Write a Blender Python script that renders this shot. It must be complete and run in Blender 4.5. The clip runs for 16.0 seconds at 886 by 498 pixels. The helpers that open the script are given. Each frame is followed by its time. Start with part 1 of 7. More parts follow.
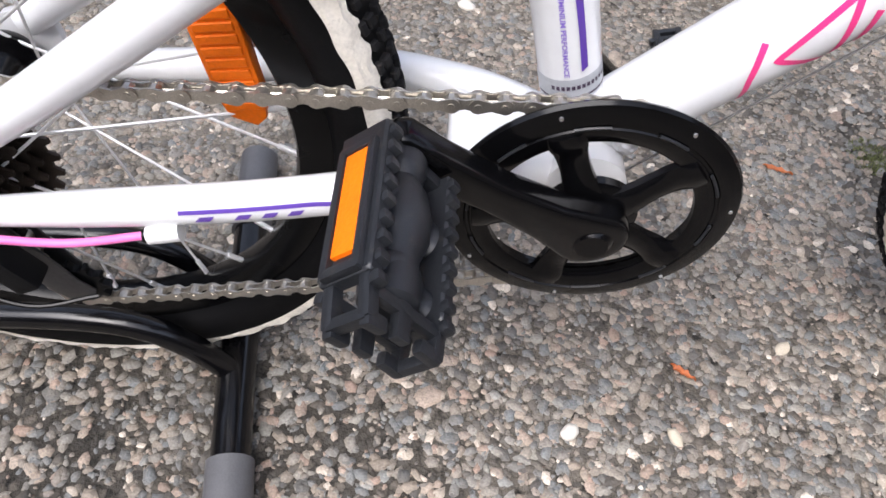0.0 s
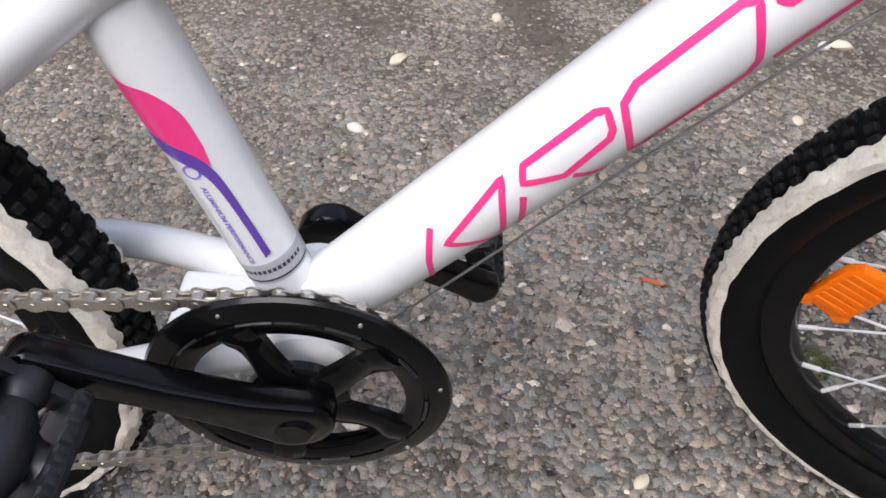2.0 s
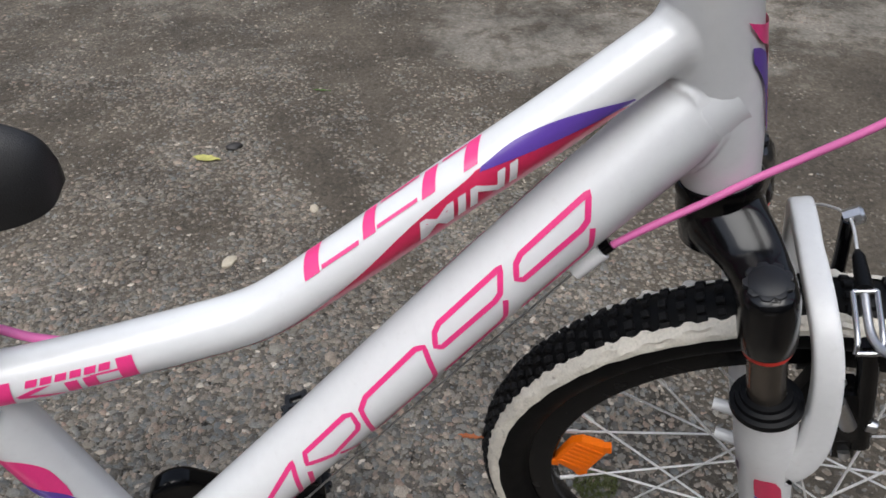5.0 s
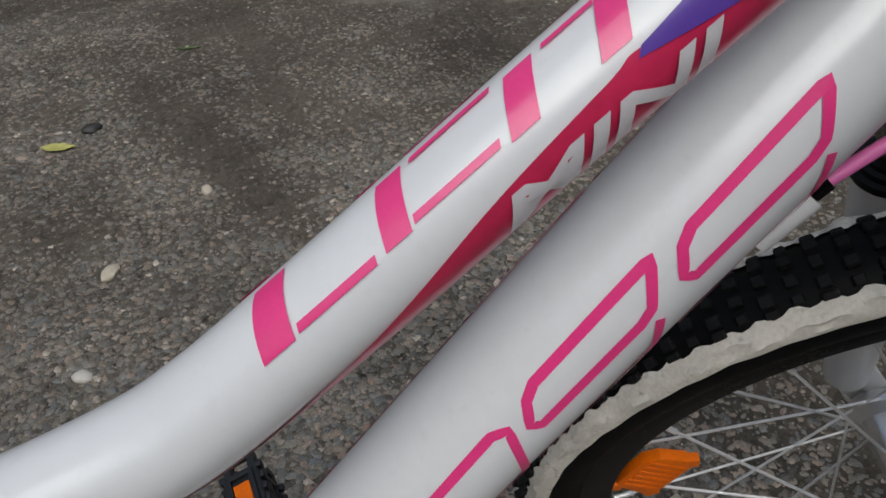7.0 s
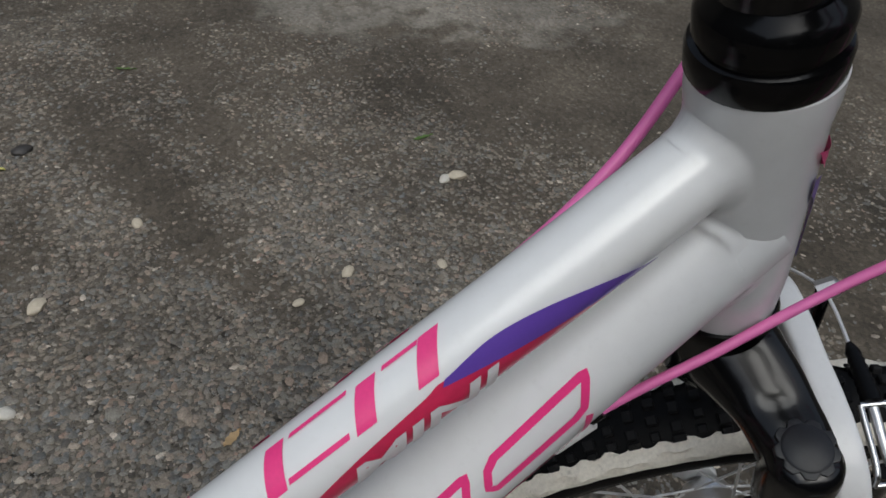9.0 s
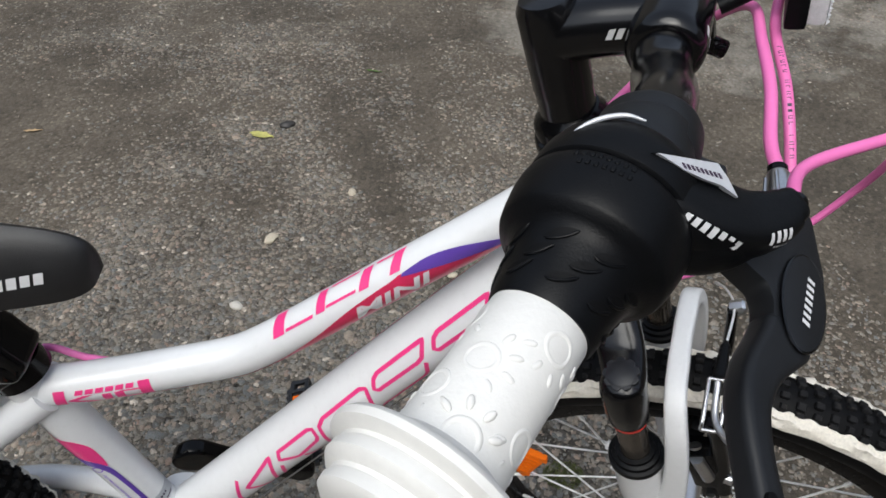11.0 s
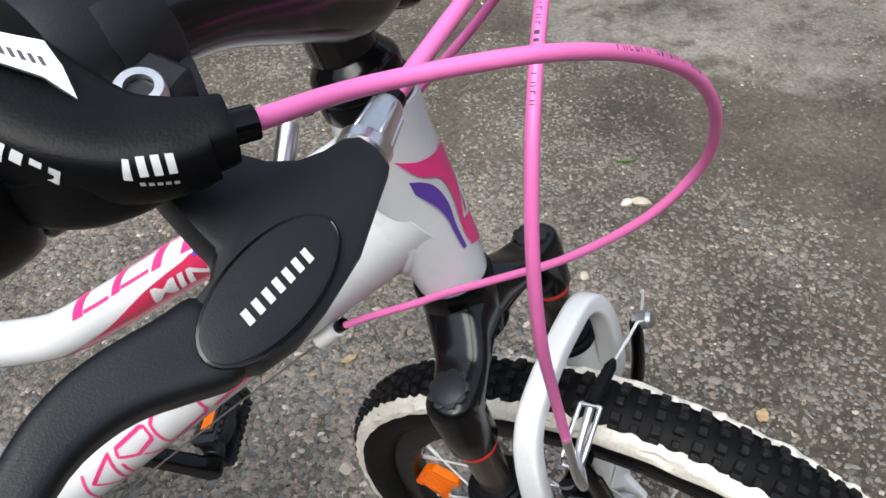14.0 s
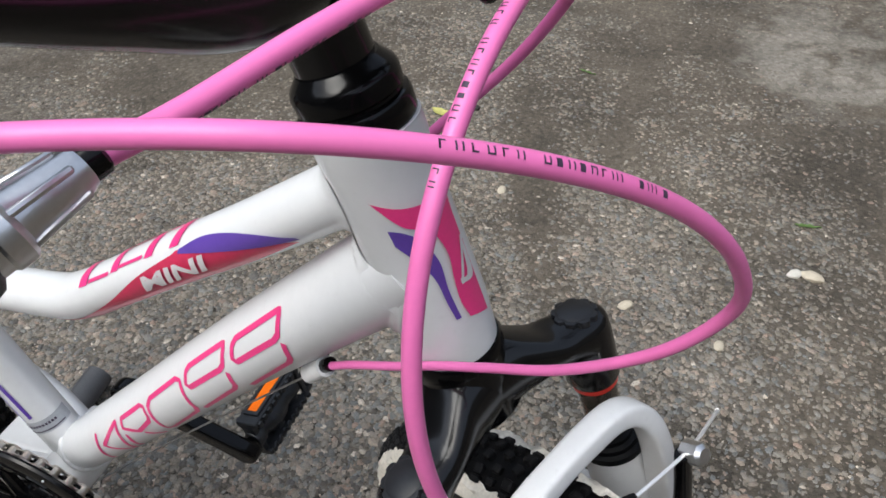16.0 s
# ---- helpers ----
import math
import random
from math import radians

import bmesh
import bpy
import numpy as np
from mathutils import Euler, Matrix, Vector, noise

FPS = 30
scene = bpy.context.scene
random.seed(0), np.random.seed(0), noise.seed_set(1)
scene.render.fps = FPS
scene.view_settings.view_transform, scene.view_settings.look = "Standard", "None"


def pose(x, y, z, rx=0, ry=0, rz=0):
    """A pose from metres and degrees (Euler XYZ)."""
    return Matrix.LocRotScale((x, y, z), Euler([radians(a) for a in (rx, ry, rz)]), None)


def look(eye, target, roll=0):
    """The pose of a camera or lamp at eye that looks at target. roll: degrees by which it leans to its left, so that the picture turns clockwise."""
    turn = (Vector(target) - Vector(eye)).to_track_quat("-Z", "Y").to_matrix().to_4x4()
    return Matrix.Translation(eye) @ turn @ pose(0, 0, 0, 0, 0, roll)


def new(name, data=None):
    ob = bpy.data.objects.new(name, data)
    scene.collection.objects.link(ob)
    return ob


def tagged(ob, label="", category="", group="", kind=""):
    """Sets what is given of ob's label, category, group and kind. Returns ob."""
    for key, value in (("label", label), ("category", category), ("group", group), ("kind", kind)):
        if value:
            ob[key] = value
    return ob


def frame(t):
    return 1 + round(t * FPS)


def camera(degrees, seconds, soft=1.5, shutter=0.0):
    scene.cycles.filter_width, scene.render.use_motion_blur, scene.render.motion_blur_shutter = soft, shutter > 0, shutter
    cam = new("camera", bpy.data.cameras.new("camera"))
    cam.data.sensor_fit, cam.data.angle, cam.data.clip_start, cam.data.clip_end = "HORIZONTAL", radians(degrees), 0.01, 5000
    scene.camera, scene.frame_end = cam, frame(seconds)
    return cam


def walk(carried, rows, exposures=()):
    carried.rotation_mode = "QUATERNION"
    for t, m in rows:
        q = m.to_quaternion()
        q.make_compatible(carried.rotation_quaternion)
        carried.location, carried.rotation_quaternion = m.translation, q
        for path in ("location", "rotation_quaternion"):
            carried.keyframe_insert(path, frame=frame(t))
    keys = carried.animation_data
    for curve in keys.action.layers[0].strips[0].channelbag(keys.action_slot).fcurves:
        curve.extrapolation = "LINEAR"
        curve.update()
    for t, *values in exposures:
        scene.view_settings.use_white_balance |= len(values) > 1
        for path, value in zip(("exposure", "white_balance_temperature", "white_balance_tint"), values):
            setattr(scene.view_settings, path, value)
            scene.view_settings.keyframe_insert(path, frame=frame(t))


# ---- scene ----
LENS = 63.74
PATH = [
    (0.0, -0.0667, -0.3016, 0.5601, 36.67, -4.07, 2.38),
    (0.5, -0.0295, -0.2812, 0.5599, 36.96, -1.93, 3.42),
    (1.0, 0.0061, -0.2633, 0.5643, 38.94, -1.00, 4.80),
    (1.5, 0.0511, -0.2484, 0.5783, 41.15, -1.58, 4.68),
    (2.0, 0.0928, -0.2485, 0.5943, 42.93, -1.36, 1.34),
    (2.5, 0.1246, -0.2442, 0.6209, 44.53, -1.92, -3.39),
    (3.0, 0.1601, -0.2497, 0.6427, 45.88, -2.02, -7.58),
    (3.5, 0.1947, -0.2572, 0.6657, 48.16, -1.86, -10.09),
    (4.0, 0.2043, -0.2687, 0.6930, 50.20, -1.77, -11.45),
    (4.5, 0.1843, -0.2896, 0.7416, 52.62, -1.34, -12.86),
    (5.0, 0.1367, -0.2934, 0.7652, 52.16, -1.85, -12.84),
    (5.2, 0.1218, -0.2675, 0.7562, 51.15, -2.92, -14.99),
    (7.3, 0.1359, -0.1051, 0.6495, 48.56, 0.22, -26.55),
    (7.5, 0.1456, -0.0934, 0.6497, 48.79, -0.40, -27.93),
    (8.0, 0.1553, -0.0806, 0.6692, 49.24, -1.34, -25.93),
    (8.5, 0.1620, -0.0980, 0.6985, 44.51, -3.27, -27.29),
    (9.0, 0.1463, -0.1278, 0.7662, 48.07, -5.82, -26.65),
    (9.2, 0.1454, -0.1677, 0.8031, 49.51, -4.90, -25.81),
    (11.3, 0.2195, -0.3493, 0.9090, 47.25, -0.75, 1.04),
    (11.5, 0.2276, -0.3575, 0.9007, 47.07, 0.13, 5.35),
    (12.0, 0.2649, -0.3682, 0.8886, 49.60, 0.15, 7.53),
    (12.5, 0.2927, -0.3570, 0.8797, 50.21, -0.02, 6.79),
    (13.0, 0.3124, -0.3420, 0.8660, 48.22, 0.27, 5.38),
    (13.5, 0.3362, -0.3221, 0.8541, 47.17, 0.29, 3.90),
    (14.0, 0.3713, -0.2961, 0.8501, 47.67, 0.50, 1.31),
    (14.5, 0.3978, -0.2799, 0.8549, 48.97, -1.32, -1.69),
    (15.0, 0.3953, -0.2587, 0.8573, 51.45, -3.75, 3.46),
    (15.5, 0.4205, -0.2327, 0.8430, 49.66, -2.02, 12.53),
    (16.0, 0.4410, -0.2119, 0.8264, 47.55, 0.37, 20.23),
]
EXPOSURES = [(0.0, 1.90, 6380, 14), (1.0, 2.22, 6380, 14), (2.0, 1.64, 6380, 12), (2.5, 1.27, 6350, 12), (3.5, 1.20, 6340, 12), (4.2, 1.16, 6340, 11),
             (5.0, 1.02, 6400, 9), (7.5, 0.27, 6400, 7), (8.5, 0.30, 6400, 6), (9.2, 0.36, 6400, 6), (11.5, 1.06, 6450, 7), (12.5, 0.66, 6400, 7),
             (13.5, 1.10, 6350, 7), (14.2, 1.57, 6400, 7), (15.0, 1.52, 6450, 7), (16.0, 1.30, 6450, 7)]
SKY, SUN = 0.115, 0.95
cam = camera(LENS, 16.0, soft=1.6)
walk(cam, [(row[0], pose(*row[1:])) for row in PATH], EXPOSURES)

# ---------------------------------------------------------------- light
world = bpy.data.worlds.new("overcast_sky")
scene.world = world
world.use_nodes = True
wn = world.node_tree
sky = wn.nodes.new("ShaderNodeTexSky")
sky.sky_type = "NISHITA"
sky.sun_disc = False
sky.sun_elevation = radians(52)
sky.sun_rotation = radians(200)
sky.air_density, sky.dust_density, sky.ozone_density = 1.0, 2.5, 2.0
veil = wn.nodes.new("ShaderNodeHueSaturation")
veil.inputs["Saturation"].default_value = 0.55
wn.links.new(sky.outputs[0], veil.inputs["Color"])
wn.links.new(veil.outputs[0], wn.nodes["Background"].inputs[0])
wn.nodes["Background"].inputs[1].default_value = SKY

sun_data = bpy.data.lights.new("sun", "SUN")
sun_data.energy, sun_data.angle, sun_data.color = SUN, radians(45), (1.0, 0.975, 0.94)
sun_lamp = new("sun", sun_data)
sun_lamp.matrix_world = look((-0.9, -1.3, 3.2), (0, 0, 0))


# ---------------------------------------------------------------- materials
def material(name, color, rough=0.5, metal=0.0, coat=0.0, vary=0.15, scale=60.0, bump=0.0, bump_scale=400.0,
             specks=0.0, second=None, transmission=0.0, specular=0.5, island=0.0, wear=0.0):
    """A Principled material with two scales of colour variation, uneven gloss and fine relief."""
    m = bpy.data.materials.new(name)
    m.use_nodes = True
    nt = m.node_tree
    n, link = nt.nodes, nt.links
    p = n["Principled BSDF"]
    tc = n.new("ShaderNodeTexCoord")
    big = n.new("ShaderNodeTexNoise")
    big.inputs["Scale"].default_value, big.inputs["Detail"].default_value = scale, 4.0
    fine = n.new("ShaderNodeTexNoise")
    fine.inputs["Scale"].default_value, fine.inputs["Detail"].default_value = scale * 11.0, 3.0
    link.new(tc.outputs["Object"], big.inputs["Vector"])
    link.new(tc.outputs["Object"], fine.inputs["Vector"])
    add = n.new("ShaderNodeMath")
    add.operation = "ADD"
    link.new(big.outputs["Fac"], add.inputs[0])
    link.new(fine.outputs["Fac"], add.inputs[1])
    rng = n.new("ShaderNodeMapRange")
    rng.inputs["From Min"].default_value, rng.inputs["From Max"].default_value = 0.65, 1.35
    link.new(add.outputs[0], rng.inputs["Value"])
    mix = n.new("ShaderNodeMix")
    mix.data_type = "RGBA"
    link.new(rng.outputs[0], mix.inputs["Factor"])
    lo = [c * (1 - vary) for c in color]
    hi = [min(1, c * (1 + vary)) for c in (second or color)]
    mix.inputs[6].default_value, mix.inputs[7].default_value = (*lo, 1), (*hi, 1)
    out = mix.outputs[2]
    if specks:
        dirt = n.new("ShaderNodeTexNoise")
        dirt.inputs["Scale"].default_value, dirt.inputs["Detail"].default_value = 220.0, 6.0
        link.new(tc.outputs["Object"], dirt.inputs["Vector"])
        ramp = n.new("ShaderNodeMapRange")
        ramp.inputs["From Min"].default_value, ramp.inputs["From Max"].default_value = 0.60, 0.74
        ramp.inputs["To Max"].default_value = specks
        link.new(dirt.outputs["Fac"], ramp.inputs["Value"])
        mix2 = n.new("ShaderNodeMix")
        mix2.data_type = "RGBA"
        link.new(ramp.outputs[0], mix2.inputs["Factor"])
        link.new(out, mix2.inputs[6])
        mix2.inputs[7].default_value = (0.20, 0.17, 0.13, 1)
        out = mix2.outputs[2]
    link.new(out, p.inputs["Base Color"])
    rr = n.new("ShaderNodeMapRange")
    rr.inputs["To Min"].default_value, rr.inputs["To Max"].default_value = max(0.02, rough * 0.8), min(1, rough * 1.25)
    link.new(big.outputs["Fac"], rr.inputs["Value"])
    link.new(rr.outputs[0], p.inputs["Roughness"])
    p.inputs["Metallic"].default_value = metal
    p.inputs["Coat Weight"].default_value = coat
    p.inputs["Coat Roughness"].default_value = 0.08
    p.inputs["Specular IOR Level"].default_value = specular
    p.inputs["Transmission Weight"].default_value = transmission
    if bump:
        bn = n.new("ShaderNodeTexNoise")
        bn.inputs["Scale"].default_value, bn.inputs["Detail"].default_value = bump_scale, 3.0
        link.new(tc.outputs["Object"], bn.inputs["Vector"])
        bp = n.new("ShaderNodeBump")
        bp.inputs["Strength"].default_value, bp.inputs["Distance"].default_value = bump, 0.0006
        link.new(bn.outputs["Fac"], bp.inputs["Height"])
        link.new(bp.outputs[0], p.inputs["Normal"])
    return m


PAINT = material("white_paint", (0.735, 0.745, 0.755), 0.30, coat=0.5, vary=0.025, scale=14, specks=0.05)
PAINT_MATT = material("white_fork_paint", (0.745, 0.75, 0.755), 0.34, coat=0.3, vary=0.03, scale=18, specks=0.06)
PLASTIC_WHITE = material("white_plastic", (0.78, 0.78, 0.78), 0.42, vary=0.05)
PINK = material("pink_print", (0.83, 0.045, 0.235), 0.32, coat=0.4, vary=0.05)
CRIMSON = material("crimson_print", (0.58, 0.022, 0.090), 0.34, coat=0.4, vary=0.12, scale=25)
PURPLE = material("purple_print", (0.115, 0.055, 0.36), 0.32, coat=0.4, vary=0.06)
LILAC = material("lilac_print", (0.26, 0.17, 0.60), 0.35, coat=0.3, vary=0.06)
SILVER = material("silver_plate", (0.60, 0.61, 0.64), 0.35, metal=0.3, vary=0.05)
PALE = material("pale_grey_print", (0.66, 0.64, 0.66), 0.4, vary=0.05)
WHITE_PRINT = material("white_print", (0.64, 0.64, 0.65), 0.4, vary=0.04)
DARK_PRINT = material("dark_print", (0.05, 0.03, 0.06), 0.5, vary=0.1)
GLOSS_BLACK = material("glossy_black_metal", (0.0022, 0.0022, 0.0028), 0.20, coat=0.12, vary=0.2, scale=30, specular=0.4)
SATIN_BLACK = material("satin_black_metal", (0.0022, 0.0022, 0.0026), 0.15, coat=0.05, vary=0.2, scale=40, bump=0.05, specular=0.22)
CAP_BLACK = material("grey_black_cap", (0.014, 0.015, 0.018), 0.38, vary=0.2, scale=60, specular=0.4)
MATT_BLACK = material("matt_black_plastic", (0.0032, 0.0035, 0.0043), 0.40, vary=0.2, scale=50, bump=0.15, bump_scale=1500, specular=0.16)
PEDAL_BLACK = material("grey_black_plastic", (0.012, 0.0135, 0.0165), 0.42, vary=0.2, scale=60, bump=0.2, bump_scale=900, specks=0.08)
LEVER_BLACK = material("grained_black_plastic", (0.008, 0.009, 0.011), 0.44, vary=0.12, scale=60, bump=0.14, bump_scale=2600, specular=0.35)
RUBBER = material("black_tyre_rubber", (0.0055, 0.0055, 0.0063), 0.7, vary=0.25, scale=40, bump=0.4, bump_scale=700, specks=0.10, specular=0.25)
SIDEWALL = material("black_sidewall_rubber", (0.0026, 0.0026, 0.003), 0.55, vary=0.2, scale=40, specks=0.01, bump=0.2, specular=0.14)
CREAM = material("off_white_tyre_wall", (0.72, 0.68, 0.60), 0.70, vary=0.16, scale=45, bump=1.0, bump_scale=95, specks=0.45)
SPOKE = material("zinc_spoke", (0.86, 0.86, 0.86), 0.34, metal=0.5, vary=0.08, scale=80)
STEEL = material("bright_steel", (0.62, 0.62, 0.63), 0.22, metal=1.0, vary=0.1, scale=80)
ALLOY = material("brushed_alloy", (0.70, 0.70, 0.71), 0.30, metal=1.0, vary=0.08, scale=60, bump=0.1)
CHAIN_STEEL = material("oiled_chain_steel", (0.50, 0.47, 0.42), 0.32, metal=0.9, vary=0.25, scale=120, specks=0.3)
COG = material("brown_black_cog_steel", (0.035, 0.026, 0.020), 0.45, metal=0.6, vary=0.3, scale=120)
STANCHION = material("bronze_grey_stanchion", (0.16, 0.14, 0.12), 0.24, metal=0.85, vary=0.06, scale=30)
CABLE = material("pink_cable_housing", (0.82, 0.18, 0.47), 0.42, vary=0.03, scale=40, coat=0.1)
CABLE_LINER = material("inner_wire", (0.40, 0.40, 0.41), 0.35, metal=0.9, vary=0.1)
ORANGE = material("orange_reflector", (0.90, 0.17, 0.003), 0.45, vary=0.12, scale=50, bump=0.5, bump_scale=500, specular=0.2)
CLEAR = material("clear_prismatic_reflector", (0.75, 0.76, 0.78), 0.12, vary=0.12, scale=300, coat=0.5, bump=1.0, bump_scale=900)
RED = material("red_ring", (0.55, 0.03, 0.02), 0.35, vary=0.1)
GRIP = material("white_rubber_grip", (0.745, 0.735, 0.705), 0.55, vary=0.03, scale=30, bump=0.15, bump_scale=900, specks=0.03)
SEAT = material("black_saddle_vinyl", (0.012, 0.012, 0.013), 0.42, vary=0.2, scale=60, bump=0.35, bump_scale=1600)
SEAT_RED = material("red_saddle_panel", (0.72, 0.025, 0.075), 0.42, vary=0.08)
CAGE = material("dark_steel_cage", (0.10, 0.10, 0.105), 0.35, metal=0.8, vary=0.2, scale=60)
GREY_FOOT = material("grey_plastic_foot", (0.09, 0.09, 0.095), 0.5, vary=0.15, bump=0.2)


# ---------------------------------------------------------------- mesh helpers
def part(name, bm, mat, parent, label="", smooth=40):
    """Links a bmesh as one mesh object under a thing or a part."""
    me = bpy.data.meshes.new(name)
    bmesh.ops.recalc_face_normals(bm, faces=bm.faces)
    bm.to_mesh(me)
    bm.free()
    me.materials.append(mat)
    if smooth:
        me.polygons.foreach_set("use_smooth", [True] * len(me.polygons))
        me.set_sharp_from_angle(angle=radians(smooth))
    ob = new(name, me)
    if parent is not None:
        ob.parent = parent
        ob.matrix_parent_inverse = parent.matrix_world.inverted()
    if label:
        ob["label"] = label
    return ob


def empty(name, place):
    ob = new(name)
    ob.empty_display_size = 0.05
    ob.location = place
    bpy.context.view_layer.update()
    return ob


def smooth_line(pts, res=8):
    """Catmull-Rom samples through the points (any number of coordinates)."""
    p = np.array(pts, float)
    if len(p) < 3:
        return [p[0] + (p[-1] - p[0]) * k / res for k in range(res + 1)]
    q = np.vstack([2 * p[0] - p[1], p, 2 * p[-1] - p[-2]])
    out = []
    for i in range(1, len(q) - 2):
        for k in range(res):
            t = k / res
            out.append(0.5 * (2 * q[i] + (q[i + 1] - q[i - 1]) * t + (2 * q[i - 1] - 5 * q[i] + 4 * q[i + 1] - q[i + 2]) * t * t
                              + (3 * q[i] - q[i - 1] - 3 * q[i + 1] + q[i + 2]) * t ** 3))
    out.append(q[-2])
    return out


def sweep(bm, pts, radii, seg=18, res=8, caps=True, squash=1.0, ref=None):
    """Adds a tube through pts to bm. radii: one, or one per point; squash: the width along ref."""
    n = len(pts)
    rr = [radii] * n if isinstance(radii, (int, float)) else radii
    line = smooth_line([(*p, r) for p, r in zip(pts, rr)], res)
    ring_prev, normal = None, None
    first = last = None
    for i, s in enumerate(line):
        c, r = Vector(s[:3]), float(s[3])
        a = Vector(line[max(0, i - 1)][:3])
        b = Vector(line[min(len(line) - 1, i + 1)][:3])
        t = (b - a).normalized()
        if ref is not None:
            normal = (Vector(ref) - t * t.dot(Vector(ref))).normalized()
        elif normal is None:
            normal = t.orthogonal().normalized()
        else:
            normal = (normal - t * t.dot(normal)).normalized()
        side = t.cross(normal)
        ring = [bm.verts.new(c + r * (math.cos(2 * math.pi * k / seg) * normal * squash + math.sin(2 * math.pi * k / seg) * side))
                for k in range(seg)]
        if ring_prev:
            for k in range(seg):
                bm.faces.new((ring_prev[k], ring_prev[(k + 1) % seg], ring[(k + 1) % seg], ring[k]))
        else:
            first = ring
        ring_prev = last = ring
    if caps:
        bm.faces.new(first[::-1])
        bm.faces.new(last)
    return bm


def tube(pts, radii, seg=18, res=8, caps=True, squash=1.0, ref=None):
    return sweep(bmesh.new(), pts, radii, seg, res, caps, squash, ref)


def turned(bm, profile, m=None, seg=32, closed=False):
    """Adds a turned body: profile of (radius, height) about local z, placed by m."""
    m = m or Matrix()
    rings = []
    for r, z in profile:
        if r < 1e-6:
            rings.append([bm.verts.new(m @ Vector((0, 0, z)))])
        else:
            rings.append([bm.verts.new(m @ Vector((r * math.cos(2 * math.pi * k / seg), r * math.sin(2 * math.pi * k / seg), z)))
                          for k in range(seg)])
    pairs = list(zip(rings, rings[1:]))
    if closed:
        pairs.append((rings[-1], rings[0]))
    for a, b in pairs:
        for k in range(seg):
            j = (k + 1) % seg
            if len(a) == 1 and len(b) == 1:
                continue
            if len(a) == 1:
                bm.faces.new((a[0], b[k], b[j]))
            elif len(b) == 1:
                bm.faces.new((a[k], a[j], b[0]))
            else:
                bm.faces.new((a[k], a[j], b[j], b[k]))
    return bm


def lathe(profile, m=None, seg=32, closed=False):
    return turned(bmesh.new(), profile, m, seg, closed)


def block(bm, size, m=None, bevel=0.001, segments=2):
    """Adds a box of full sizes, centred, with rounded edges."""
    t = bmesh.new()
    bmesh.ops.create_cube(t, size=1.0)
    bmesh.ops.scale(t, vec=size, verts=t.verts)
    if bevel:
        bmesh.ops.bevel(t, geom=t.edges[:], offset=bevel, segments=segments, affect="EDGES", profile=0.7)
    if m is not None:
        bmesh.ops.transform(t, matrix=m, verts=t.verts)
    me = bpy.data.meshes.new("tmp")
    t.to_mesh(me)
    t.free()
    bm.from_mesh(me)
    bpy.data.meshes.remove(me)
    return bm


def slab(bm, outline, depth, m=None, bevel=0.0012, segments=2):
    """Adds a plate: a 2D outline in local xy, from z = -depth / 2 to depth / 2, with rounded edges."""
    t = bmesh.new()
    f = t.faces.new([t.verts.new((x, y, -depth / 2)) for x, y in outline])
    got = bmesh.ops.extrude_face_region(t, geom=[f])
    bmesh.ops.translate(t, vec=(0, 0, depth), verts=[v for v in got["geom"] if isinstance(v, bmesh.types.BMVert)])
    bmesh.ops.recalc_face_normals(t, faces=t.faces)
    if bevel:
        rim = [e for e in t.edges if len(e.link_faces) == 2 and e.calc_face_angle(0) > 0.9]
        bmesh.ops.bevel(t, geom=rim, offset=bevel, segments=segments, affect="EDGES", profile=0.6)
    if m is not None:
        bmesh.ops.transform(t, matrix=m, verts=t.verts)
    me = bpy.data.meshes.new("tmp")
    t.to_mesh(me)
    t.free()
    bm.from_mesh(me)
    bpy.data.meshes.remove(me)
    return bm


def along(a, b):
    """A pose at a whose z axis points to b."""
    a, b = Vector(a), Vector(b)
    return Matrix.Translation(a) @ (b - a).to_track_quat("Z", "Y").to_matrix().to_4x4()


def circle2(cx, cy, r, n=16, a0=0.0, a1=360.0):
    return [(cx + r * math.cos(radians(a0 + (a1 - a0) * k / n)), cy + r * math.sin(radians(a0 + (a1 - a0) * k / n))) for k in range(n)]


class Pipe:
    """A tube of the frame in the plane y = 0; s runs along its axis, phi (degrees) from the drive side upwards."""

    def __init__(self, pts, r, res=10, r_end=None):
        self.line = [np.array(q) for q in smooth_line(pts, res)]
        self.r, self.r_end = r, r_end or r
        d = [np.linalg.norm(b - a) for a, b in zip(self.line, self.line[1:])]
        self.s = np.concatenate([[0], np.cumsum(d)])

    def axis(self, s):
        x = np.interp(s, self.s, [q[0] for q in self.line])
        z = np.interp(s, self.s, [q[1] for q in self.line])
        if s > self.s[-1]:
            t = (self.line[-1] - self.line[-2]) / (self.s[-1] - self.s[-2])
            x, z = x + t[0] * (s - self.s[-1]), z + t[1] * (s - self.s[-1])
        return x, z

    def at(self, s, phi, off=0.0004):
        x, z = self.axis(s)
        x2, z2 = self.axis(s + 0.002)
        x1, z1 = self.axis(s - 0.002) if s > 0.002 else (x, z)
        t = np.array((x2 - x1, z2 - z1))
        t /= np.linalg.norm(t)
        r = self.rad(s) + off
        c, w = math.cos(radians(phi)), math.sin(radians(phi))
        return Vector((x - t[1] * r * w, -r * c, z + t[0] * r * w))

    def rad(self, s):
        return self.r + (self.r_end - self.r) * max(0.0, min(1.0, s / self.s[-1]))

    def solid(self, squash=1.0):
        return tube([(q[0], 0, q[1]) for q in self.line], [self.rad(s) for s in self.s], 36, 1)


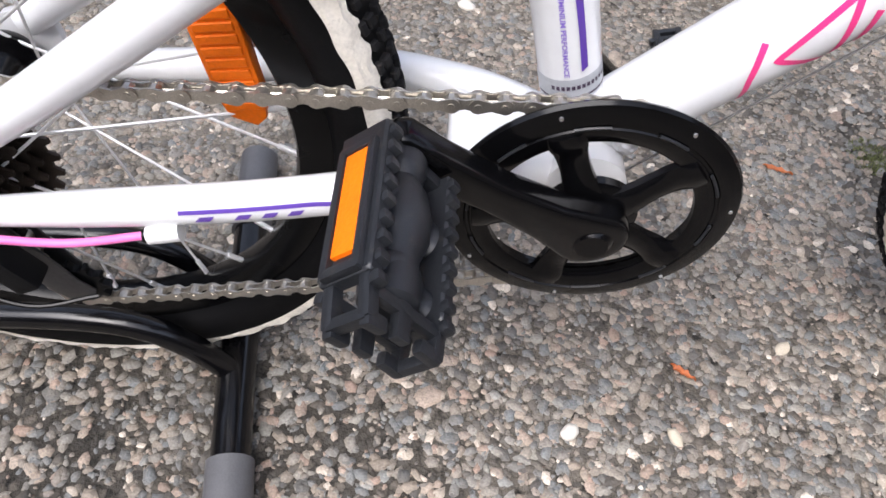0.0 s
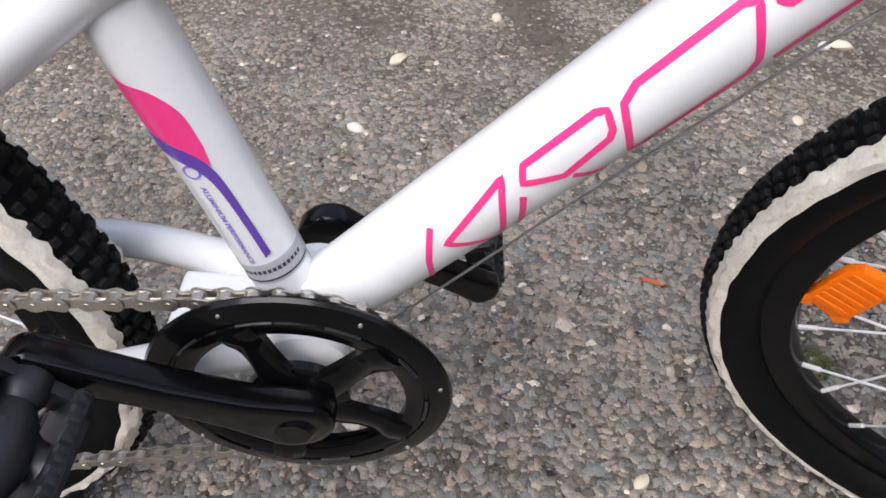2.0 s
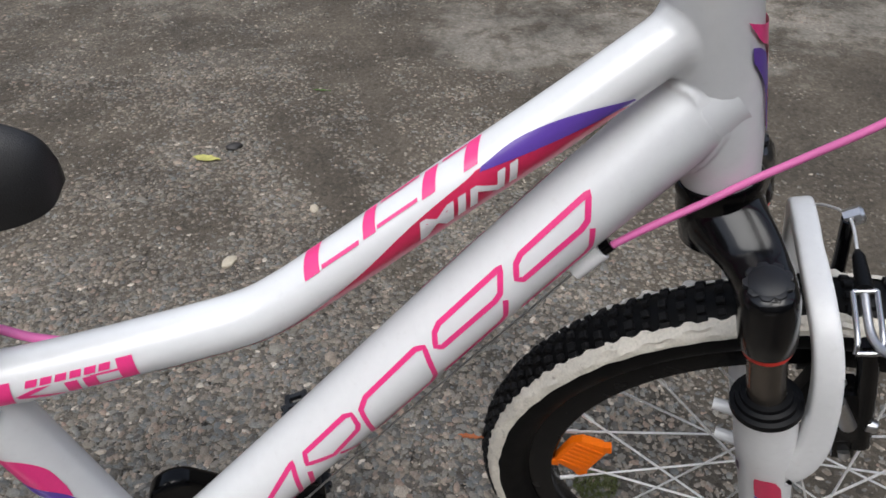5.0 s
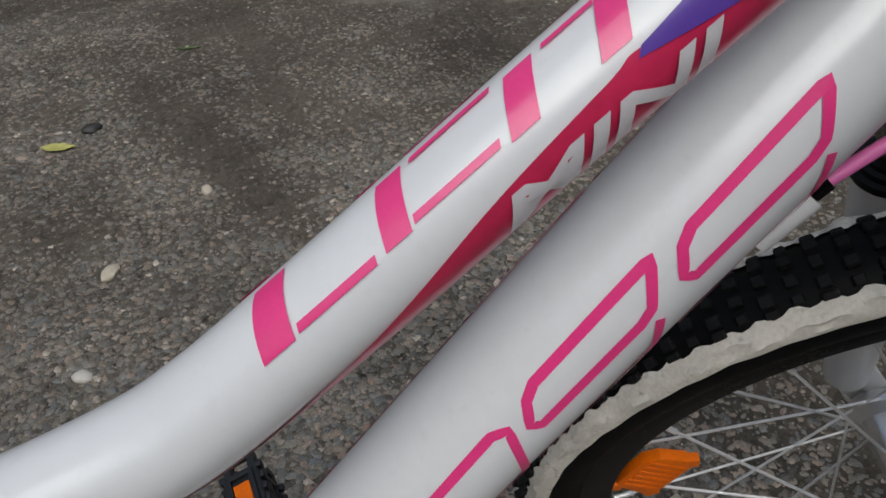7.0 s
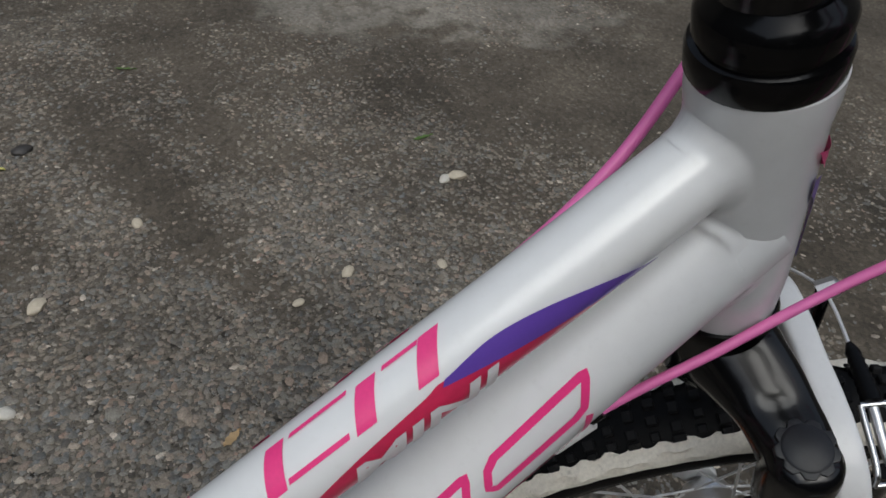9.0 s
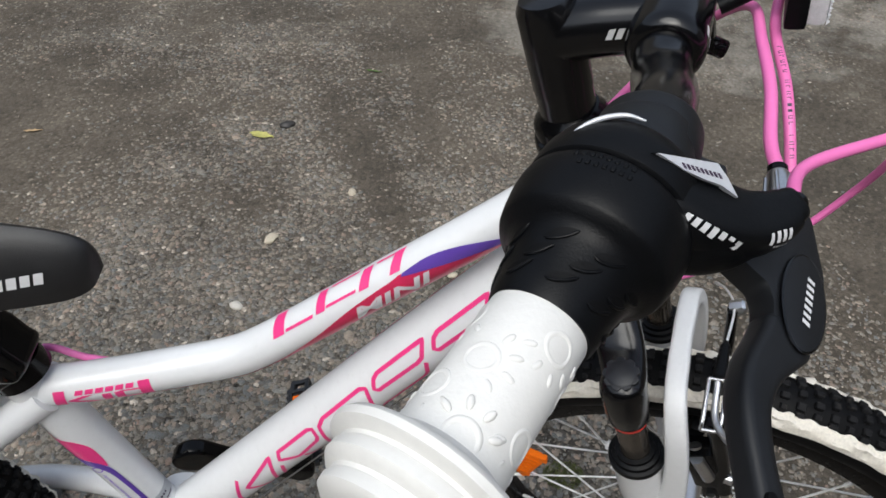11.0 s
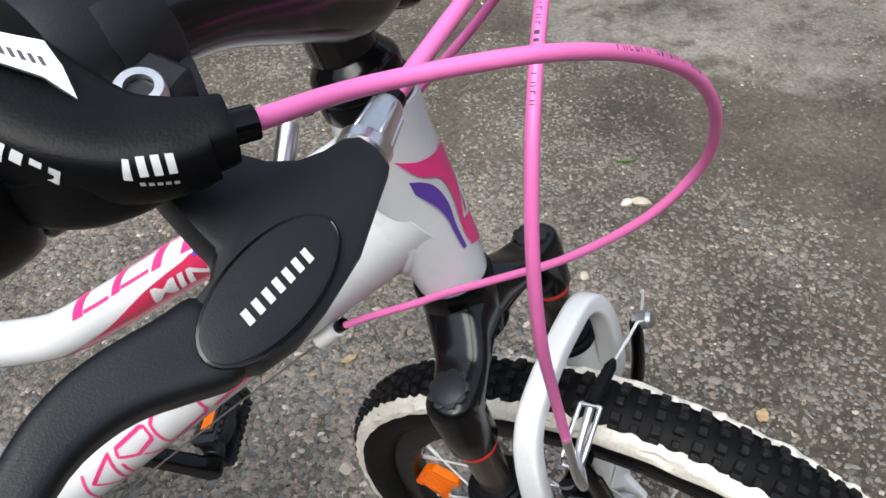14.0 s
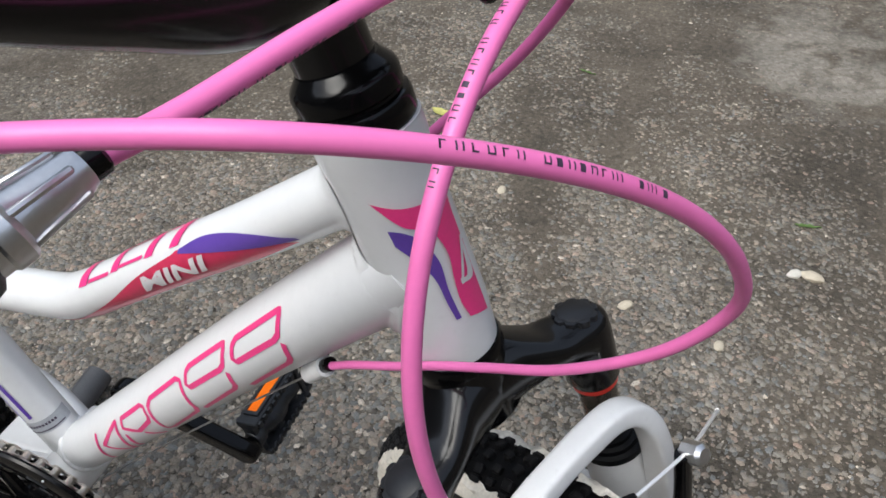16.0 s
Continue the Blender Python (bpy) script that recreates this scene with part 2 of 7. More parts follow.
def strip(bm, pipe, top, bottom, n=24, across=6, off=0.0004):
    """Adds a print on a pipe, between two lines of (s, phi)."""
    a, b = smooth_line(top, n), smooth_line(bottom, n)
    k = min(len(a), len(b))
    grid = []
    for i in range(k):
        grid.append([bm.verts.new(pipe.at(*(a[i] + (b[i] - a[i]) * j / across), off)) for j in range(across + 1)])
    for r, q in zip(grid, grid[1:]):
        for j in range(across):
            bm.faces.new((r[j], r[j + 1], q[j + 1], q[j]))
    return bm


def ribbon(bm, pipe, pts, width, off=0.0004, closed=False, res=5):
    """Adds a printed line of a given width along (s, phi) points on a pipe."""
    k = pipe.r * math.pi / 180
    p = [np.array((s, phi * k)) for s, phi in pts]
    if closed:
        p.append(p[0])
    fine = []
    for a, b in zip(p, p[1:]):
        m = max(2, int(np.linalg.norm(b - a) / 0.002))
        fine += [a + (b - a) * i / m for i in range(m)]
    fine.append(p[-1])
    left, right = [], []
    for i, q in enumerate(fine):
        a = fine[i - 1] if i else (fine[-2] if closed else fine[0])
        b = fine[i + 1] if i + 1 < len(fine) else (fine[1] if closed else fine[-1])
        t = b - a
        t /= max(1e-9, np.linalg.norm(t))
        nrm = np.array((-t[1], t[0])) * width / 2
        left.append(bm.verts.new(pipe.at((q + nrm)[0], (q + nrm)[1] / k, off)))
        right.append(bm.verts.new(pipe.at((q - nrm)[0], (q - nrm)[1] / k, off)))
    for i in range(len(fine) - 1):
        bm.faces.new((left[i], left[i + 1], right[i + 1], right[i]))
    return bm


def flat_blocks(bm, m, length, height, count, gap=0.3, slant=0.15, lift=0.0002):
    """Adds a row of flat printed blocks in local xy of m."""
    step = length / count
    for i in range(count):
        a, w = -length / 2 + i * step, step * (1 - gap)
        pts = [(a, -height / 2), (a + w, -height / 2), (a + w + slant * height, height / 2), (a + slant * height, height / 2)]
        bm.faces.new([bm.verts.new(m @ Vector((x, y, lift))) for x, y in pts])
    return bm


# ---------------------------------------------------------------- ground
def soil(x, y):
    """How much silt covers the stones, 0 to 1, at a place."""
    w = 0.5 + 0.8 * noise.noise(Vector((x * 1.7 + 3.1, y * 2.3 - 1.7, 0.4)))
    band = math.exp(-((y - 1.15 - 0.12 * math.sin(2.1 * x + 0.6)) / 0.40) ** 2)
    broad = 0.10 + 0.55 * band * w + 0.45 * (w - 0.62) + 0.28 * max(0.0, min(1.0, (x - 0.45) / 0.3))
    # a trickle of fine silt that runs away from the bicycle
    wob = 0.03 * noise.noise(Vector((y * 3.0, 2.0, 0.0)))
    wide = 0.042 + 0.025 * noise.noise(Vector((y * 5.0, 7.0, 0.0)))
    trickle = math.exp(-((x - 0.352 - wob) / wide) ** 2) * max(0.0, min(1.0, (y - 0.90) / 0.15))
    branch = 0.8 * math.exp(-((x - 0.31 + 0.31 * (y - 0.605) - wob) / 0.050) ** 2) * max(0.0, min(1.0, (y - 0.45) / 0.2)) * max(0.0, min(1.0, (1.5 - y) / 0.3))
    trickle = max(trickle, branch)
    far = max(0.0, min(1.0, max((y - 0.40) / 0.5, (x - 0.45) / 0.3)))
    patch = 0.5 + 0.9 * noise.noise(Vector((x * 6.0, y * 8.0, 6.0))) + 0.5 * noise.noise(Vector((x * 17.0, y * 22.0, 2.0)))
    return max(0.0, min(1.0, max(broad, 0.95 * trickle) + 0.55 * far * max(0.0, patch)))


def worn(x, y):
    """How much of the pale concrete farther off shows, 0 to 1, at a place."""
    east = max(0.0, min(1.0, (y - 1.10 - 0.10 * math.sin(x * 4.0)) / 0.35)) * max(0.0, min(1.0, (x - 0.42) / 0.25)) * (1.0 - 0.55 * max(0.0, min(1.0, (y - 1.55) / 0.4)))
    west = 0.5 * max(0.0, min(1.0, (y - 1.62) / 0.40)) * (1.0 - 0.6 * max(0.0, min(1.0, (y - 2.3) / 0.6))) * max(0.0, min(1.0, (0.42 - x) / 0.15))
    patch = 0.50 + 0.35 * noise.noise(Vector((x * 2.4, y * 3.4, 8.0))) + 0.45 * noise.noise(Vector((x * 9.0, y * 16.0, 3.0))) + 0.30 * noise.noise(Vector((x * 28.0, y * 40.0, 5.0)))
    return max(east, west) * max(0.0, min(1.0, patch))


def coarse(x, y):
    """How coarse the ground is and how dark its binder, 0 to 1, at a place."""
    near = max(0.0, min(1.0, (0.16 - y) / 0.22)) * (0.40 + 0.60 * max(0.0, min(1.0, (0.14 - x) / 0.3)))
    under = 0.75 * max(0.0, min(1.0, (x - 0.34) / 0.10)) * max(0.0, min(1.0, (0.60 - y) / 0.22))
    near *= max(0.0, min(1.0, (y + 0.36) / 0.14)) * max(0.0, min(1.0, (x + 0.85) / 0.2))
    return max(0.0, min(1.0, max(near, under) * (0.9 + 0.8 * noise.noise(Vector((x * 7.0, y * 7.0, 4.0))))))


def ground_material():
    m = bpy.data.materials.new("worn_stony_asphalt")
    m.use_nodes = True
    nt = m.node_tree
    n, link = nt.nodes, nt.links
    p = n["Principled BSDF"]
    tc = n.new("ShaderNodeTexCoord")
    vor = n.new("ShaderNodeTexVoronoi")
    vor.inputs["Scale"].default_value = 118.0
    # chips of uneven outline: the cells are bent by a fine noise
    bend = n.new("ShaderNodeTexNoise")
    bend.inputs["Scale"].default_value, bend.inputs["Detail"].default_value = 160.0, 3.0
    link.new(tc.outputs["Object"], bend.inputs["Vector"])
    push = n.new("ShaderNodeVectorMath")
    push.operation = "MULTIPLY_ADD"
    push.inputs[1].default_value = (0.009, 0.009, 0.0)
    link.new(bend.outputs["Color"], push.inputs[0])
    link.new(tc.outputs["Object"], push.inputs[2])
    link.new(push.outputs[0], vor.inputs["Vector"])
    gap = n.new("ShaderNodeTexVoronoi")
    gap.feature = "DISTANCE_TO_EDGE"
    gap.inputs["Scale"].default_value = 118.0
    link.new(push.outputs[0], gap.inputs["Vector"])
    sep = n.new("ShaderNodeSeparateColor")
    link.new(vor.outputs["Color"], sep.inputs[0])
    ramp = n.new("ShaderNodeValToRGB")
    cr = ramp.color_ramp
    cols = [(0.0, (0.070, 0.066, 0.060)), (0.35, (0.135, 0.130, 0.119)), (0.6, (0.180, 0.174, 0.162)), (0.8, (0.215, 0.198, 0.172)),
            (0.93, (0.295, 0.272, 0.238)), (1.0, (0.470, 0.436, 0.382))]
    cols = [(a, (c[0] * 1.05, c[1] * 0.985, c[2] * 0.925)) for a, c in cols]
    cr.elements[0].position, cr.elements[0].color = cols[0][0], (*cols[0][1], 1)
    cr.elements[1].position, cr.elements[1].color = cols[-1][0], (*cols[-1][1], 1)
    for pos, c in cols[1:-1]:
        e = cr.elements.new(pos)
        e.color = (*c, 1)
    link.new(sep.outputs[0], ramp.inputs[0])
    edge = n.new("ShaderNodeMapRange")
    edge.inputs["From Min"].default_value, edge.inputs["From Max"].default_value = 0.25, 0.62
    link.new(vor.outputs["Distance"], edge.inputs["Value"])
    binder = n.new("ShaderNodeMix")
    binder.data_type = "RGBA"
    link.new(edge.outputs[0], binder.inputs["Factor"])
    link.new(ramp.outputs[0], binder.inputs[6])
    grit = n.new("ShaderNodeTexNoise")
    grit.inputs["Scale"].default_value, grit.inputs["Detail"].default_value = 420.0, 5.0
    link.new(tc.outputs["Object"], grit.inputs["Vector"])
    bcol = n.new("ShaderNodeMix")
    bcol.data_type = "RGBA"
    bcol.inputs[6].default_value, bcol.inputs[7].default_value = (0.060, 0.052, 0.041, 1), (0.215, 0.188, 0.150, 1)
    link.new(grit.outputs["Fac"], bcol.inputs["Factor"])
    # dark open crevices in scattered clusters
    crack = n.new("ShaderNodeTexNoise")
    crack.inputs["Scale"].default_value, crack.inputs["Detail"].default_value = 55.0, 6.0
    crack.inputs["Roughness"].default_value = 0.68
    link.new(tc.outputs["Object"], crack.inputs["Vector"])
    crange = n.new("ShaderNodeMapRange")
    crange.inputs["From Min"].default_value, crange.inputs["From Max"].default_value = 0.37, 0.47
    crange.inputs["To Min"].default_value, crange.inputs["To Max"].default_value = 0.18, 1.0
    link.new(crack.outputs["Fac"], crange.inputs["Value"])
    open_ = n.new("ShaderNodeMix")
    open_.data_type, open_.blend_type = "RGBA", "MULTIPLY"
    open_.inputs["Factor"].default_value = 1.0
    link.new(bcol.outputs[2], open_.inputs[6])
    link.new(crange.outputs[0], open_.inputs[7])
    link.new(open_.outputs[2], binder.inputs[7])
    # dark open joints round the chips, wider in patches where the binder has washed out
    wash = n.new("ShaderNodeTexNoise")
    wash.inputs["Scale"].default_value, wash.inputs["Detail"].default_value = 11.0, 5.0
    link.new(tc.outputs["Object"], wash.inputs["Vector"])
    wide = n.new("ShaderNodeMapRange")
    wide.inputs["From Min"].default_value, wide.inputs["From Max"].default_value = 0.40, 0.66
    wide.inputs["To Min"].default_value, wide.inputs["To Max"].default_value = 0.03, 0.15
    link.new(wash.outputs["Fac"], wide.inputs["Value"])
    joint = n.new("ShaderNodeMapRange")
    joint.inputs["To Min"].default_value, joint.inputs["To Max"].default_value = 0.46, 1.0
    link.new(gap.outputs["Distance"], joint.inputs["Value"])
    link.new(wide.outputs[0], joint.inputs["From Max"])
    jointed = n.new("ShaderNodeMix")
    jointed.data_type, jointed.blend_type = "RGBA", "MULTIPLY"
    jointed.inputs["Factor"].default_value = 1.0
    link.new(binder.outputs[2], jointed.inputs[6])
    link.new(joint.outputs[0], jointed.inputs[7])
    # coarse texture with darker binder, under the bicycle's rear and the front wheel
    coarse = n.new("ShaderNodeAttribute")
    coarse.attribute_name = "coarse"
    gap_dark = n.new("ShaderNodeMapRange")
    gap_dark.inputs["To Min"].default_value, gap_dark.inputs["To Max"].default_value = 1.0, 0.30
    link.new(coarse.outputs["Fac"], gap_dark.inputs["Value"])
    darkened = n.new("ShaderNodeMix")
    darkened.data_type, darkened.blend_type = "RGBA", "MULTIPLY"
    darkened.inputs["Factor"].default_value = 1.0
    link.new(jointed.outputs[2], darkened.inputs[6])
    link.new(gap_dark.outputs[0], darkened.inputs[7])
    # silt in broad patches
    attr = n.new("ShaderNodeAttribute")
    attr.attribute_name = "silt"
    patch = n.new("ShaderNodeTexNoise")
    patch.inputs["Scale"].default_value, patch.inputs["Detail"].default_value = 26.0, 6.0
    link.new(tc.outputs["Object"], patch.inputs["Vector"])
    mul = n.new("ShaderNodeMath")
    mul.operation = "MULTIPLY_ADD"
    mul.inputs[1].default_value = 1.5
    link.new(attr.outputs["Fac"], mul.inputs[0])
    link.new(patch.outputs["Fac"], mul.inputs[2])
    silt = n.new("ShaderNodeMapRange")
    silt.inputs["From Min"].default_value, silt.inputs["From Max"].default_value = 0.80, 1.55
    silt.inputs["To Max"].default_value = 0.75
    link.new(mul.outputs[0], silt.inputs["Value"])
    mud = n.new("ShaderNodeMix")
    mud.data_type = "RGBA"
    link.new(silt.outputs[0], mud.inputs["Factor"])
    link.new(darkened.outputs[2], mud.inputs[6])
    mcol = n.new("ShaderNodeMix")
    mcol.data_type = "RGBA"
    mcol.inputs[6].default_value, mcol.inputs[7].default_value = (0.026, 0.021, 0.015, 1), (0.120, 0.100, 0.076, 1)
    fleck = n.new("ShaderNodeMath")
    fleck.operation = "MULTIPLY_ADD"
    fleck.inputs[1].default_value = 0.55
    link.new(sep.outputs[1], fleck.inputs[0])
    half = n.new("ShaderNodeMath")
    half.operation = "MULTIPLY"
    half.inputs[1].default_value = 0.55
    link.new(grit.outputs["Fac"], half.inputs[0])
    link.new(half.outputs[0], fleck.inputs[2])
    link.new(fleck.outputs[0], mcol.inputs["Factor"])
    link.new(mcol.outputs[2], mud.inputs[7])
    # pale worn concrete farther off
    pale = n.new("ShaderNodeAttribute")
    pale.attribute_name = "pale"
    mulp = n.new("ShaderNodeMath")
    mulp.operation = "MULTIPLY_ADD"
    mulp.inputs[1].default_value = 1.3
    link.new(pale.outputs["Fac"], mulp.inputs[0])
    link.new(patch.outputs["Fac"], mulp.inputs[2])
    prange = n.new("ShaderNodeMapRange")
    prange.inputs["From Min"].default_value, prange.inputs["From Max"].default_value = 0.80, 1.20
    prange.inputs["To Max"].default_value = 0.50
    link.new(mulp.outputs[0], prange.inputs["Value"])
    top = n.new("ShaderNodeMix")
    top.data_type = "RGBA"
    link.new(prange.outputs[0], top.inputs["Factor"])
    link.new(mud.outputs[2], top.inputs[6])
    ccol = n.new("ShaderNodeMix")
    ccol.data_type = "RGBA"
    ccol.inputs[6].default_value, ccol.inputs[7].default_value = (0.150, 0.138, 0.118, 1), (0.370, 0.345, 0.300, 1)
    link.new(fleck.outputs[0], ccol.inputs["Factor"])
    link.new(ccol.outputs[2], top.inputs[7])
    stain = n.new("ShaderNodeTexNoise")
    stain.inputs["Scale"].default_value, stain.inputs["Detail"].default_value = 3.2, 7.0
    stain.inputs["Roughness"].default_value = 0.62
    link.new(tc.outputs["Object"], stain.inputs["Vector"])
    srange = n.new("ShaderNodeMapRange")
    srange.inputs["From Min"].default_value, srange.inputs["From Max"].default_value = 0.32, 0.66
    srange.inputs["To Min"].default_value, srange.inputs["To Max"].default_value = 0.60, 1.35
    link.new(stain.outputs["Fac"], srange.inputs["Value"])
    tone = n.new("ShaderNodeMix")
    tone.data_type, tone.blend_type = "RGBA", "MULTIPLY"
    tone.inputs["Factor"].default_value = 1.0
    link.new(top.outputs[2], tone.inputs[6])
    link.new(srange.outputs[0], tone.inputs[7])
    link.new(tone.outputs[2], p.inputs["Base Color"])
    p.inputs["Roughness"].default_value = 0.75
    p.inputs["Specular IOR Level"].default_value = 0.25
    bump = n.new("ShaderNodeBump")
    bump.inputs["Strength"].default_value, bump.inputs["Distance"].default_value = 0.6, 0.003
    hsum = n.new("ShaderNodeMath")
    hsum.operation = "MULTIPLY_ADD"
    hsum.inputs[1].default_value = -0.8
    link.new(vor.outputs["Distance"], hsum.inputs[0])
    link.new(grit.outputs["Fac"], hsum.inputs[2])
    link.new(hsum.outputs[0], bump.inputs["Height"])
    link.new(bump.outputs[0], p.inputs["Normal"])
    return m


def make_ground():
    xs = np.concatenate([[-300, -60, -12, -4], np.arange(-2.2, 3.21, 0.03), [4.5, 12, 60, 300]])
    ys = np.concatenate([[-300, -60, -12, -3], np.arange(-1.0, 3.61, 0.03), [5, 12, 60, 300]])
    verts, silt, pale, gap_dark = [], [], [], []
    for y in ys:
        for x in xs:
            near = abs(x) < 4 and -2 < y < 4
            h = 0.0022 * noise.noise(Vector((x * 5, y * 5, 1.0))) if near else 0.0
            verts.append((x, y, h - 0.004))
            silt.append(min(1.0, soil(x, y) + 0.22 * max(0.0, min(1.0, max((y - 0.45) / 0.5, (x - 0.45) / 0.3)))))
            d = worn(x, y) if near else 0.12
            pale.append(d)
            gap_dark.append(coarse(x, y) if near else 0.0)
    w = len(xs)
    faces = [(j * w + i, j * w + i + 1, (j + 1) * w + i + 1, (j + 1) * w + i) for j in range(len(ys) - 1) for i in range(w - 1)]
    me = bpy.data.meshes.new("ground")
    me.from_pydata(verts, [], faces)
    for key, vals in (("silt", silt), ("pale", pale), ("coarse", gap_dark)):
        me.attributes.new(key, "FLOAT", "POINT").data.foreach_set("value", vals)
    me.materials.append(ground_material())
    me.polygons.foreach_set("use_smooth", [True] * len(me.polygons))
    return tagged(new("ground", me), "worn asphalt yard with bedded stones, silt and pale patches", "ground", kind="structure")


def stone_material():
    m = bpy.data.materials.new("bedded_stones")
    m.use_nodes = True
    nt = m.node_tree
    n, link = nt.nodes, nt.links
    p = n["Principled BSDF"]
    geo = n.new("ShaderNodeNewGeometry")
    ramp = n.new("ShaderNodeValToRGB")
    cr = ramp.color_ramp
    cols = [(0.0, (0.045, 0.041, 0.037)), (0.16, (0.100, 0.108, 0.112)), (0.34, (0.148, 0.168, 0.180)), (0.44, (0.210, 0.184, 0.154)),
            (0.58, (0.195, 0.212, 0.212)), (0.70, (0.245, 0.215, 0.180)), (0.80, (0.225, 0.232, 0.215)), (0.89, (0.270, 0.200, 0.165)),
            (0.970, (0.350, 0.315, 0.270)), (1.0, (0.620, 0.585, 0.520))]
    cols = [(a, (c[0] * 1.05, c[1] * 0.985, c[2] * 0.925)) for a, c in cols]
    cr.elements[0].position, cr.elements[0].color = cols[0][0], (*cols[0][1], 1)
    cr.elements[1].position, cr.elements[1].color = cols[-1][0], (*cols[-1][1], 1)
    for pos, c in cols[1:-1]:
        e = cr.elements.new(pos)
        e.color = (*c, 1)
    link.new(geo.outputs["Random Per Island"], ramp.inputs[0])
    tc = n.new("ShaderNodeTexCoord")
    nz = n.new("ShaderNodeTexNoise")
    nz.inputs["Scale"].default_value, nz.inputs["Detail"].default_value = 500.0, 5.0
    link.new(tc.outputs["Object"], nz.inputs["Vector"])
    rng = n.new("ShaderNodeMapRange")
    rng.inputs["From Min"].default_value, rng.inputs["From Max"].default_value = 0.35, 0.7
    rng.inputs["To Min"].default_value, rng.inputs["To Max"].default_value = 0.78, 1.35
    link.new(nz.outputs["Fac"], rng.inputs["Value"])
    mul = n.new("ShaderNodeMix")
    mul.data_type, mul.blend_type = "RGBA", "MULTIPLY"
    mul.inputs["Factor"].default_value = 1.0
    link.new(ramp.outputs[0], mul.inputs[6])
    link.new(rng.outputs[0], mul.inputs[7])
    # a film of brown dust, in patches, and the yard's broad stains
    film = n.new("ShaderNodeTexNoise")
    film.inputs["Scale"].default_value, film.inputs["Detail"].default_value = 90.0, 4.0
    link.new(tc.outputs["Object"], film.inputs["Vector"])
    frange = n.new("ShaderNodeMapRange")
    frange.inputs["From Min"].default_value, frange.inputs["From Max"].default_value = 0.38, 0.66
    frange.inputs["To Min"].default_value, frange.inputs["To Max"].default_value = 0.10, 1.0
    link.new(film.outputs["Fac"], frange.inputs["Value"])
    attr = n.new("ShaderNodeAttribute")
    attr.attribute_name = "silt"
    share = n.new("ShaderNodeMath")
    share.operation, share.use_clamp = "MULTIPLY_ADD", True
    share.inputs[1].default_value, share.inputs[2].default_value = 0.85, 0.46
    link.new(attr.outputs["Fac"], share.inputs[0])
    cover = n.new("ShaderNodeMath")
    cover.operation, cover.use_clamp = "MULTIPLY", True
    link.new(frange.outputs[0], cover.inputs[0])
    link.new(share.outputs[0], cover.inputs[1])
    grain = n.new("ShaderNodeMix")
    grain.data_type = "RGBA"
    grain.inputs[6].default_value, grain.inputs[7].default_value = (0.080, 0.066, 0.049, 1), (0.232, 0.197, 0.152, 1)
    link.new(nz.outputs["Fac"], grain.inputs["Factor"])
    dust = n.new("ShaderNodeMix")
    dust.data_type = "RGBA"
    link.new(cover.outputs[0], dust.inputs["Factor"])
    link.new(mul.outputs[2], dust.inputs[6])
    link.new(grain.outputs[2], dust.inputs[7])
    stain = n.new("ShaderNodeTexNoise")
    stain.inputs["Scale"].default_value, stain.inputs["Detail"].default_value = 3.2, 7.0
    stain.inputs["Roughness"].default_value = 0.62
    link.new(tc.outputs["Object"], stain.inputs["Vector"])
    srange = n.new("ShaderNodeMapRange")
    srange.inputs["From Min"].default_value, srange.inputs["From Max"].default_value = 0.32, 0.66
    srange.inputs["To Min"].default_value, srange.inputs["To Max"].default_value = 0.70, 1.25
    link.new(stain.outputs["Fac"], srange.inputs["Value"])
    tone = n.new("ShaderNodeMix")
    tone.data_type, tone.blend_type = "RGBA", "MULTIPLY"
    tone.inputs["Factor"].default_value = 1.0
    link.new(dust.outputs[2], tone.inputs[6])
    link.new(srange.outputs[0], tone.inputs[7])
    link.new(tone.outputs[2], p.inputs["Base Color"])
    bump = n.new("ShaderNodeBump")
    bump.inputs["Strength"].default_value, bump.inputs["Distance"].default_value = 0.5, 0.0015
    link.new(nz.outputs["Fac"], bump.inputs["Height"])
    link.new(bump.outputs[0], p.inputs["Normal"])
    p.inputs["Roughness"].default_value = 0.6
    p.inputs["Specular IOR Level"].default_value = 0.35
    return m


